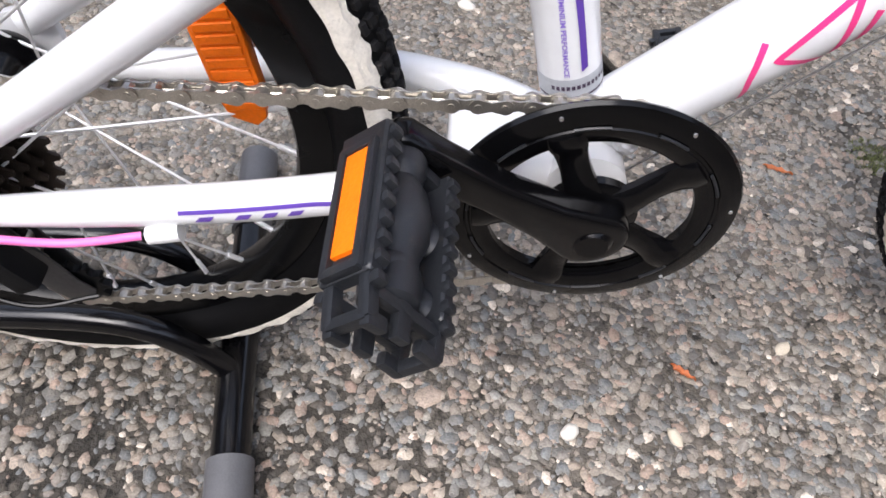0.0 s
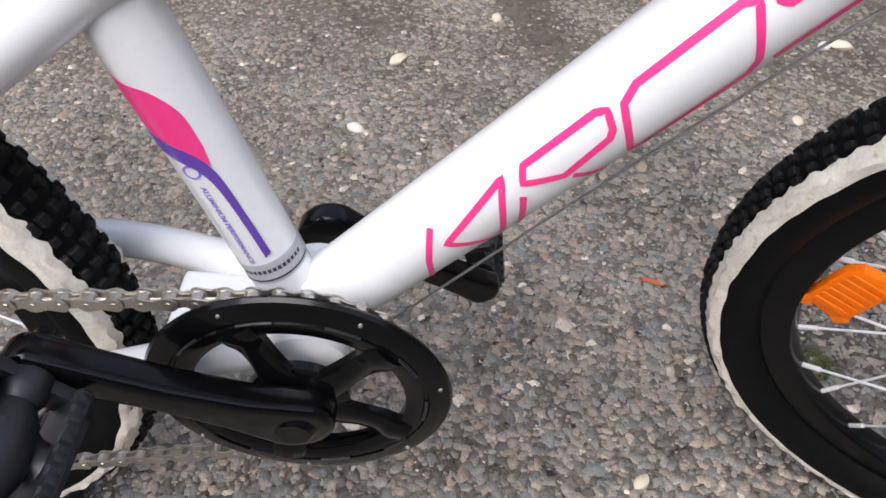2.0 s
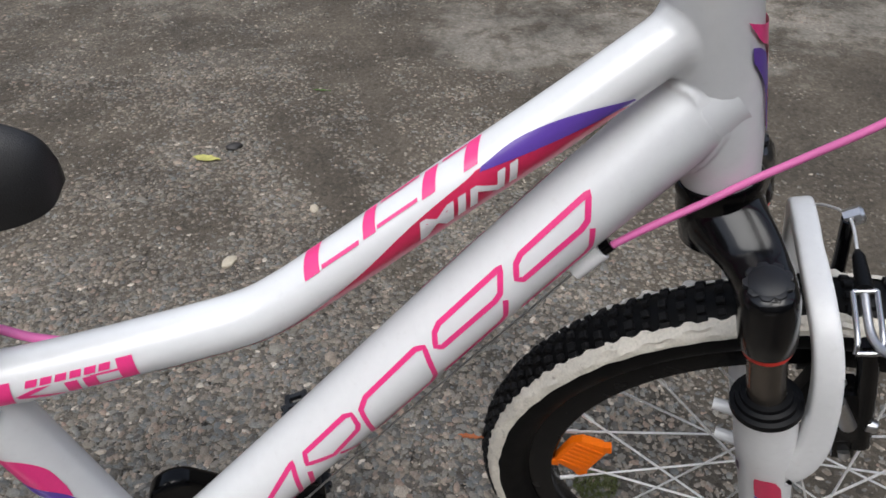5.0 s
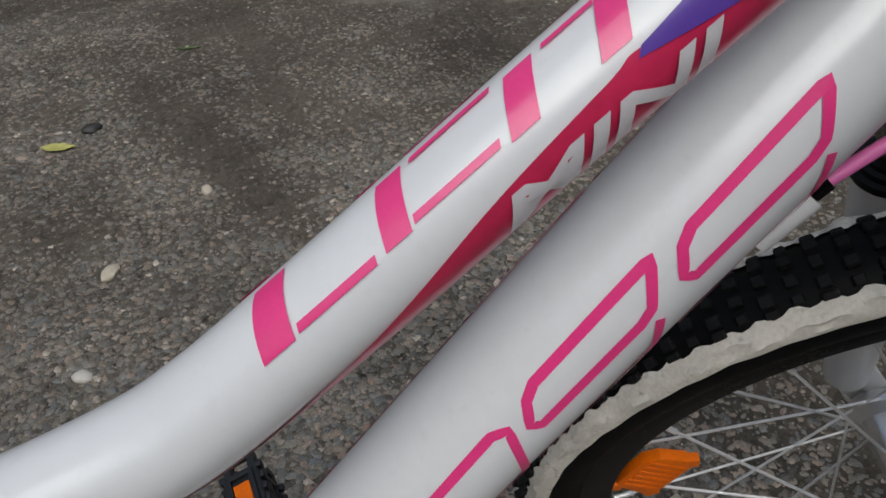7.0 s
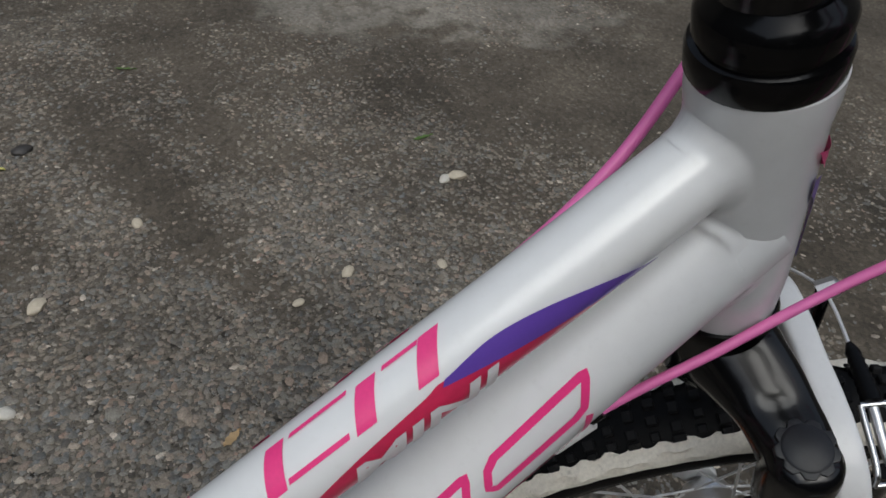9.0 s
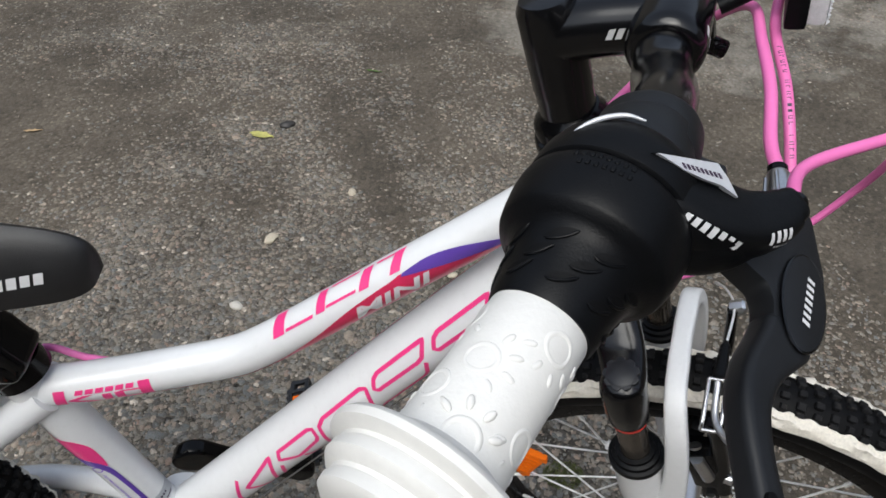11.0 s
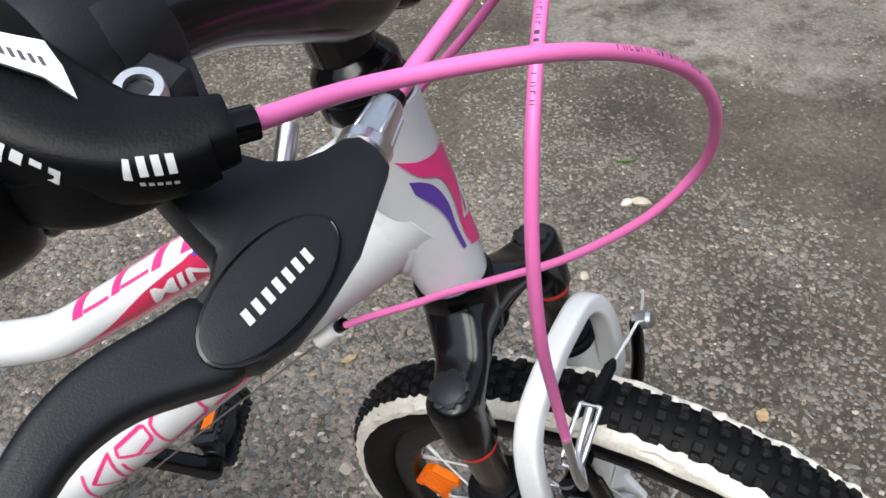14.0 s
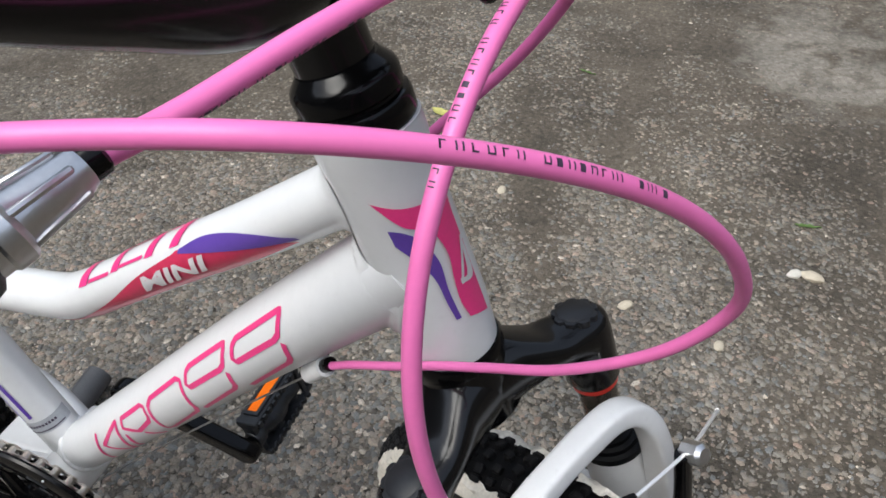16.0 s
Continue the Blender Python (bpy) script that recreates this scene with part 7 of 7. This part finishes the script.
    part("reach_screw", b, ALLOY, lever)
    return lever


make_lever(-1)
make_lever(1)

# ---------------------------------------------------------------- cables in front
gear = [loc(0.1130, -0.1522, 0.2320), (0.3529, -0.1573, 0.7723), (0.3919, -0.1420, 0.7718), (0.4238, -0.1170, 0.7577), (0.4473, -0.0935, 0.7368), (0.4636, -0.0733, 0.7094), (0.4697, -0.0552, 0.6767), (0.4544, -0.0478, 0.6433), (0.4240, -0.0392, 0.6105), (0.3910, -0.0301, 0.5866), (0.3681, -0.0261, 0.5732), (0.3450, -0.0221, 0.5581), (0.3191, -0.0163, 0.5410), (0.3010, -0.0126, 0.5279)]
gear_cable = part("gear_cable", tube(gear, 0.0022, 14, 10), CABLE, bike, "pink gear cable looping before the head tube")
line = [Vector(q) for q in smooth_line(gear, 10)]


def cable_marks(line, i0, i1, count, toward, seed, skin=0.00268):
    """Tiny uneven dark strokes printed along a cable, on the side that faces toward."""
    rng = random.Random(seed)
    b = bmesh.new()
    for k in range(count):
        if k % 9 == 6:
            continue
        f = i0 + (i1 - i0) * k / (count - 1)
        for a0, a1, w, shift in ((-20, 20, 0.00018, 0.0), (rng.choice((-20, 12)), rng.choice((-12, 20)), 0.00046, 0.0006), (-20, 20, 0.00018, 0.0012 if k % 2 else 0.0)):
            if a1 <= a0:
                continue
            i = int(f)
            t = (line[i + 1] - line[i]).normalized()
            p = line[i].lerp(line[i + 1], f - i) + t * shift
            nn = Vector(toward) - p
            nn = (nn - t * t.dot(nn)).normalized()
            s = t.cross(nn)
            rows2 = []
            for j in range(4):
                a = radians(a0 + (a1 - a0) * j / 3)
                d = nn * math.cos(a) + s * math.sin(a)
                rows2.append((b.verts.new(p - t * w + d * skin), b.verts.new(p + t * w + d * skin)))
            for r1, r2 in zip(rows2, rows2[1:]):
                b.faces.new((r1[0], r1[1], r2[1], r2[0]))
    return b


part("dark_print", cable_marks(line, 25, 37, 20, (0.42, -0.25, 0.95), 1, 0.00228), DARK_PRINT, gear_cable, "row of tiny dark marks")
P_BAR = tuple(STEER @ (Vector((0.0705, 0, 0.245)) + Vector((0, -0.1050, 0)) + B_DIR * 0.0548 + L_NRM * -0.0014))
brake = [P_BAR, (0.3599, -0.1244, 0.7597), (0.3727, -0.0929, 0.7642), (0.3862, -0.0532, 0.7656), (0.4007, -0.0136, 0.7632), (0.4052, 0.0192, 0.7466), (0.3966, 0.0417, 0.7207),
         (0.3768, 0.0487, 0.6886), (0.3472, 0.0408, 0.6556), (0.3135, 0.0310, 0.6203), (0.2700, 0.0240, 0.5910), (0.2147, 0.0220, 0.5570), (0.1557, 0.0200, 0.5160),
         (0.1028, 0.0180, 0.4880), (0.0300, 0.0180, 0.4780), (-0.0040, 0.0160, 0.4880), (-0.0300, 0.0200, 0.4970), (-0.0600, 0.0220, 0.4870), (-0.0900, 0.0220, 0.4700)]
rear_cable = part("rear_brake_cable", tube(brake, 0.0026, 14, 10), CABLE, bike, "pink rear brake cable")
line2 = [Vector(q) for q in smooth_line(brake, 10)]
part("dark_print", cable_marks(line2, 10, 22, 20, (0.46, -0.30, 0.60), 2), DARK_PRINT, rear_cable, "row of tiny dark marks")
front = [(0.4443, 0.0448, 0.7945), (0.4239, 0.0069, 0.7772), (0.4046, -0.0307, 0.7618), (0.3974, -0.0695, 0.7477), (0.3948, -0.1001, 0.7196), (0.3966, -0.1160, 0.6828),
         (0.4028, -0.1179, 0.6406), (0.4132, -0.1065, 0.5927), (0.4242, -0.0985, 0.5465)]
front_cable = part("front_brake_cable", tube(front, 0.0026, 14, 10), CABLE, bike, "pink front brake cable")
line3 = [Vector(q) for q in smooth_line(front, 10)]
part("dark_print", cable_marks(line3, 24, 37, 20, (0.30, -0.40, 0.80), 3), DARK_PRINT, front_cable, "row of tiny dark marks")

# front reflector
RM = STEER @ Matrix.Translation((0.1130, 0.0230, 0.2140)) @ pose(0, 0, 0, 0, 6, 0)
b = block(bmesh.new(), (0.010, 0.042, 0.036), RM, 0.003)
fr = part("front_reflector", b, MATT_BLACK, bike, "front reflector with a black back")
b = block(bmesh.new(), (0.009, 0.039, 0.033), RM @ Matrix.Translation((0.0085, 0, 0)), 0.0035)
lens = part("reflector_lens", b, CLEAR, fr, "clear prismatic lens")
b = bmesh.new()
for i in range(12):
    for j in range(10):
        turned(b, [(0.0017, 0), (0, 0.0016)], RM @ Matrix.Translation((0.0128, -0.0180 + i * 0.0033, -0.0148 + j * 0.0033)) @ pose(0, 0, 0, 0, 90, 0), 6)
part("prism_face", b, CLEAR, lens)
b = sweep(bmesh.new(), [loc(0.078, 0.014, 0.205), loc(0.094, 0.018, 0.210), loc(0.108, 0.022, 0.214)], 0.004, 10, 4)
part("reflector_bracket", b, MATT_BLACK, fr)

# prints on the shifter
def laid(ob, bm, corners, n=4, lift=0.0003):
    """Adds a four-cornered patch laid on the skin of an object."""
    c = [Vector(loc(*q)) for q in corners]
    g2 = []
    for u in range(n + 1):
        row = []
        for v in range(n + 1):
            p = c[0].lerp(c[1], u / n).lerp(c[3].lerp(c[2], u / n), v / n)
            found, q, nn, _ = ob.closest_point_on_mesh(p)
            row.append(bm.verts.new(q + nn * lift if (p - q).dot(nn) > -0.02 else q))
        g2.append(row)
    for p, q in zip(g2, g2[1:]):
        for j in range(n):
            bm.faces.new((p[j], p[j + 1], q[j + 1], q[j]))
    return bm


def laid_row(ob, bm, a, z, rise, count, gap, lean=0.0):
    """Adds a row of small printed blocks from a to z."""
    a, z, rise = Vector(a), Vector(z), Vector(rise)
    step = (z - a) / count
    for k in range(count):
        p = a + step * k
        w = step * (1 - gap)
        laid(ob, bm, [p - rise / 2, p + w - rise / 2, p + w + rise / 2 + step * lean, p + rise / 2 + step * lean], 3)
    return bm


b = laid_row(shift_body, bmesh.new(), (0.0886, -0.1818, 0.2560), (0.1012, -0.1776, 0.2402), (0.0024, 0.0004, 0.0023), 7, 0.36)
part("white_print", b, WHITE_PRINT, shift_body, "row of seven white blocks")
b = laid_row(shift_body, bmesh.new(), (0.1097, -0.1704, 0.2377), (0.1138, -0.1657, 0.2350), (0.0002, 0.0011, 0.0030), 3, 0.40)
laid_row(shift_body, b, (0.1090, -0.1716, 0.2349), (0.1124, -0.1668, 0.2317), (0.0001, 0.0003, 0.0009), 5, 0.35)
laid(shift_body, b, [(0.1074, -0.1722, 0.2370), (0.1083, -0.1715, 0.2362), (0.1090, -0.1706, 0.2392), (0.1084, -0.1712, 0.2398)], 4)
part("white_print", b, WHITE_PRINT, shift_body, "small white blocks")
# pale wedge plate on a black bed, its marks, and the clamp that it leans on
TIP, HIGH, LOW_ = Vector((0.0805, -0.1722, 0.2692)), Vector((0.0941, -0.1622, 0.2570)), Vector((0.0995, -0.1665, 0.2484))
P_N = (HIGH - TIP).cross(LOW_ - TIP).normalized()
P_N = P_N if P_N.z > 0 else -P_N
EDGE = [TIP, HIGH, (HIGH + LOW_) / 2 + Vector((0.0006, 0.0004, 0.0006)), LOW_, Vector((0.0955, -0.1690, 0.2515)), Vector((0.0914, -0.1708, 0.2558)), Vector((0.0868, -0.1722, 0.2616))]
EDGE = [q - P_N * P_N.dot(q - TIP) for q in EDGE]
RUN = (HIGH - TIP).normalized()
EDGE[4:] = [q.lerp(TIP + RUN * RUN.dot(q - TIP), 0.30) for q in EDGE[4:]]


def plate(edge, low, high):
    """A thin plate over an outline in the steering's own axes, between two heights along its normal."""
    bm = bmesh.new()
    a, z = [bm.verts.new(loc(*(q + P_N * low))) for q in edge], [bm.verts.new(loc(*(q + P_N * high))) for q in edge]
    bm.faces.new(z)
    bm.faces.new(a[::-1])
    for k in range(len(edge)):
        j = (k + 1) % len(edge)
        bm.faces.new((a[k], a[j], z[j], z[k]))
    bmesh.ops.recalc_face_normals(bm, faces=bm.faces)
    return bm


mid = sum(EDGE, Vector()) / len(EDGE)
part("plate_bed", plate([mid + (q - mid) * 1.06 for q in EDGE], -0.0080, -0.0006), MATT_BLACK, shift_body)
silver = part("silver_plate", plate(EDGE, -0.0012, 0.0004), SILVER, shift_body, "pale wedge plate")
run = (HIGH - TIP) * 0.62
rise = (LOW_ - HIGH) * 0.16
for k in range(9):
    p = TIP + (HIGH - TIP) * 0.32 + (LOW_ - HIGH) * 0.18 + run * (k / 9) + (LOW_ - HIGH) * 0.16 * (k / 9)
    part("dark_print", plate([p, p + run * 0.06, p + run * 0.06 + rise, p + rise], 0.0004, 0.0006), DARK_PRINT, silver)
SCREW, S_N = Vector((0.0918, -0.1514, 0.2402)), (0.55, -0.12, 0.83)
b = turned(bmesh.new(), [(0.0029, 0.0012), (0.0046, 0.0012), (0.0052, 0.0004), (0.0052, -0.008), (0.0029, -0.008)], facing(SCREW, S_N, (1, 0, 0)), 24, True)
screw = part("clamp_screw", b, ALLOY, shift_body, "bright hex clamp screw")
part("hex_socket", turned(bmesh.new(), [(0, -0.0004), (0.0031, -0.0004), (0.0031, -0.0020), (0, -0.0020)], facing(SCREW, S_N, (1, 0, 0)), 6), CAP_BLACK, screw)
b = block(bmesh.new(), (0.027, 0.022, 0.012), facing(SCREW, S_N, (1, 0, 0)) @ Matrix.Translation((-0.0080, 0, -0.0070)), 0.004, 3)
turned(b, [(0.0125, -0.0095), (0.0165, -0.0095), (0.0172, -0.0080), (0.0172, 0.0080), (0.0165, 0.0095), (0.0125, 0.0095)], STEER @ Matrix.Translation((0.0695, -0.1490, 0.2462)) @ pose(0, 0, 0, 90), 36, True)
part("clamp_band", b, LEVER_BLACK, shift_body, "dark grey clamp band round the bar")

b = tube(locs([(0.0550, -0.1664, 0.2700), (0.0598, -0.1631, 0.2718), (0.0653, -0.1605, 0.2724), (0.0708, -0.1588, 0.2716), (0.0760, -0.1600, 0.2705)]),
         [0.0003, 0.0007, 0.0008, 0.0007, 0.0003], 10, 6)
part("indicator_rim", b, SILVER, shift_body, "pale curved indicator rim")

# ---------------------------------------------------------------- stand under the rear wheel
stand = tagged(empty("bicycle_stand", (-0.22, 0.03, -0.004)), "black tubular steel display stand holding the rear wheel", "stand")
part("floor_bar", tube([(-0.1940, -0.145, 0.0155), (-0.2110, -0.030, 0.0155), (-0.2250, 0.090, 0.0155), (-0.2350, 0.180, 0.0155)], 0.0155, 22, 6), GLOSS_BLACK, stand)
for a, z in (((-0.1900, -0.170, 0.0155), (-0.1990, -0.112, 0.0155)), ((-0.2275, 0.110, 0.0155), (-0.2380, 0.205, 0.0155))):
    part("end_cap", sweep(bmesh.new(), [a, z], 0.0185, 22, 4), GREY_FOOT, stand, "grey plastic end cap")
for yy in (-0.038, 0.038):
    x1 = -0.2130 - 0.18 * yy
    part("wheel_hoop", tube([(x1 - 0.006, yy, 0.020), (x1 - 0.034, yy, 0.060), (x1 - 0.064, yy, 0.083), (x1 - 0.105, yy, 0.090), (x1 - 0.170, yy, 0.086), (x1 - 0.260, yy, 0.080),
                             (x1 - 0.320, yy, 0.060), (x1 - 0.350, yy, 0.015)], 0.0100, 20, 8), GLOSS_BLACK, stand)
part("floor_bar", tube([(-0.565, -0.130, 0.0125), (-0.575, 0.150, 0.0125)], 0.0125, 20, 6), GLOSS_BLACK, stand)


# ---------------------------------------------------------------- leaves, moss and litter
def leaf_mat(name, c):
    return material(name, c, 0.6, vary=0.3, scale=120, bump=0.3)


def make_leaf(name, x, y, length, width, turn, mat, label, curl=0.004):
    """A small curled leaf with a midrib, lying on the ground."""
    b = bmesh.new()
    n = 10
    rows3 = []
    for i in range(n + 1):
        f = i / n
        w = width * math.sin(math.pi * min(1, f * 1.02 + 0.02)) ** 0.8 * (1.0 - 0.25 * f)
        row = []
        for j in range(5):
            u = (j - 2) / 2
            zz = 0.0035 + curl * (u * u * 0.6 + 0.6 * (f - 0.5) ** 2) + 0.0008 * math.sin(i * 1.7 + j)
            row.append(b.verts.new((length * (f - 0.5), u * w / 2 + 0.0012 * math.sin(i * 2.3), zz)))
        rows3.append(row)
    for p, q in zip(rows3, rows3[1:]):
        for j in range(4):
            b.faces.new((p[j], p[j + 1], q[j + 1], q[j]))
    got = bmesh.ops.extrude_face_region(b, geom=b.faces[:])
    bmesh.ops.translate(b, vec=(0, 0, -0.0005), verts=[v for v in got["geom"] if isinstance(v, bmesh.types.BMVert)])
    ob = part(name, b, mat, None)
    ob.matrix_world = Matrix.Translation((x, y, -0.0045)) @ pose(0, 0, 0, 0, 0, turn)
    return tagged(ob, label, name.replace("_", " "))


YELLOW, RUST, TAN, GREEN = leaf_mat("yellow_leaf", (0.42, 0.40, 0.12)), leaf_mat("rust_leaf", (0.40, 0.11, 0.03)), leaf_mat("tan_leaf", (0.42, 0.29, 0.15)), \
    leaf_mat("green_leaf", (0.07, 0.13, 0.025))
make_leaf("leaf", -0.030, 1.046, 0.058, 0.026, -20, YELLOW, "small yellow-green leaf fallen on the silty asphalt")
make_leaf("leaf", 0.327, 0.2655, 0.034, 0.008, -20, RUST, "thin rust-red leaf scrap lying on the asphalt", 0.002)
make_leaf("leaf", 0.176, 0.001, 0.026, 0.007, -35, RUST, "curled orange leaf scrap lying among the stones", 0.003)
make_leaf("leaf", 0.2066, 0.388, 0.030, 0.013, 35, TAN, "dry tan leaf scrap lying on the asphalt", 0.003)
make_leaf("leaf", -0.5327, 1.0886, 0.040, 0.008, 5, TAN, "dry tan twig-like leaf on the silt", 0.002)
make_leaf("leaf", 0.7112, 0.9106, 0.046, 0.010, 8, GREEN, "narrow green leaf fallen on the asphalt", 0.002)
make_leaf("leaf", 0.7994, 0.2964, 0.026, 0.020, 60, TAN, "broken brown leaf lying among the stones", 0.003)
make_leaf("leaf", 0.3512, 2.048, 0.050, 0.009, -40, GREEN, "narrow green leaf far out on the yard", 0.002)
make_leaf("leaf", 0.23, 1.33, 0.045, 0.007, -18, GREEN, "thin green leaf on the silt", 0.002)


def make_pebble(x, y, size, mat, label, seed):
    rng = random.Random(seed)
    b = bmesh.new()
    bmesh.ops.create_icosphere(b, subdivisions=2, radius=1.0)
    for v in b.verts:
        k = 1 + 0.22 * noise.noise(v.co * 1.6 + Vector((seed, 0, 0)))
        v.co = Vector((v.co.x * size * 0.62, v.co.y * size * 0.42, v.co.z * size * 0.26)) * k
    ob = part("pebble", b, mat, None)
    ob.matrix_world = Matrix.Translation((x, y, -0.004 + size * 0.10)) @ pose(0, 0, 0, 0, 0, rng.uniform(0, 180))
    return tagged(ob, label, "pebble", group="loose pebbles in the yard")


PALE_STONE = material("pale_stone", (0.50, 0.44, 0.34), 0.6, vary=0.2, scale=120, bump=0.4, bump_scale=500)
DARK_STONE = material("dark_stone", (0.035, 0.032, 0.030), 0.5, vary=0.3, scale=120, bump=0.4, bump_scale=500)
WHITE_STONE = material("whitish_stone", (0.58, 0.55, 0.49), 0.55, vary=0.15, scale=120, bump=0.4, bump_scale=500)
for x, y, s, mt, lab, sd in [(0.0234, 1.0874, 0.030, DARK_STONE, "dark pebble lying beside a yellow leaf", 1), (0.7171, 0.7765, 0.030, PALE_STONE, "pale tan pebble on the asphalt", 2),
                             (0.070, -0.062, 0.016, WHITE_STONE, "whitish pebble bedded in the asphalt", 3), (0.276, 0.034, 0.014, PALE_STONE, "pale pebble bedded in the asphalt", 4),
                             (0.160, -0.060, 0.014, PALE_STONE, "tan pebble bedded in the asphalt", 5), (-0.0295, 0.524, 0.022, WHITE_STONE, "whitish pebble bedded in the asphalt", 6),
                             (0.017, 0.695, 0.026, PALE_STONE, "pale pebble bedded in the asphalt", 7), (0.69, 0.775, 0.022, WHITE_STONE, "whitish pebble bedded in the asphalt", 8),
                             (0.585, 0.575, 0.018, PALE_STONE, "pale pebble bedded in the asphalt", 9), (0.565, 0.078, 0.016, WHITE_STONE, "whitish pebble bedded in the asphalt", 10),
                             (0.016, 0.700, 0.018, WHITE_STONE, "whitish pebble bedded in the asphalt", 11), (0.17, 0.83, 0.020, PALE_STONE, "tan pebble bedded in the asphalt", 12),
                             (0.44, 0.61, 0.022, PALE_STONE, "tan pebble bedded in the asphalt", 13), (0.35, 0.575, 0.016, PALE_STONE, "tan pebble bedded in the asphalt", 14)]:
    make_pebble(x, y, s, mt, lab, sd)


def make_moss(x, y, rx, ry, count, seed):
    """A cushion of tiny moss blades as one mesh."""
    rng = np.random.default_rng(seed)
    vs, fs = [], []
    for k in range(count):
        r, a = rng.random() ** 0.6, rng.uniform(0, 6.283)
        px, py = x + rx * r * math.cos(a), y + ry * r * math.sin(a)
        h, w, t = rng.uniform(0.002, 0.006), rng.uniform(0.0006, 0.0014), rng.uniform(0, 6.283)
        lx, ly = rng.normal(0, 0.002, 2)
        c, s = w * math.cos(t), w * math.sin(t)
        i = len(vs)
        vs += [(px - c, py - s, -0.004), (px + c, py + s, -0.004), (px - s, py + c, -0.004), (px + lx, py + ly, -0.004 + h)]
        fs += [(i, i + 1, i + 3), (i + 1, i + 2, i + 3), (i + 2, i, i + 3)]
    me = bpy.data.meshes.new("moss")
    me.from_pydata(vs, [], fs)
    me.materials.append(leaf_mat("moss_green", (0.085, 0.10, 0.030)))
    return tagged(new("moss", me), "thin patch of green moss on the asphalt", "moss", kind="stuff")


make_moss(0.462, 0.165, 0.030, 0.022, 900, 3)
make_moss(0.445, 0.300, 0.026, 0.030, 700, 4)
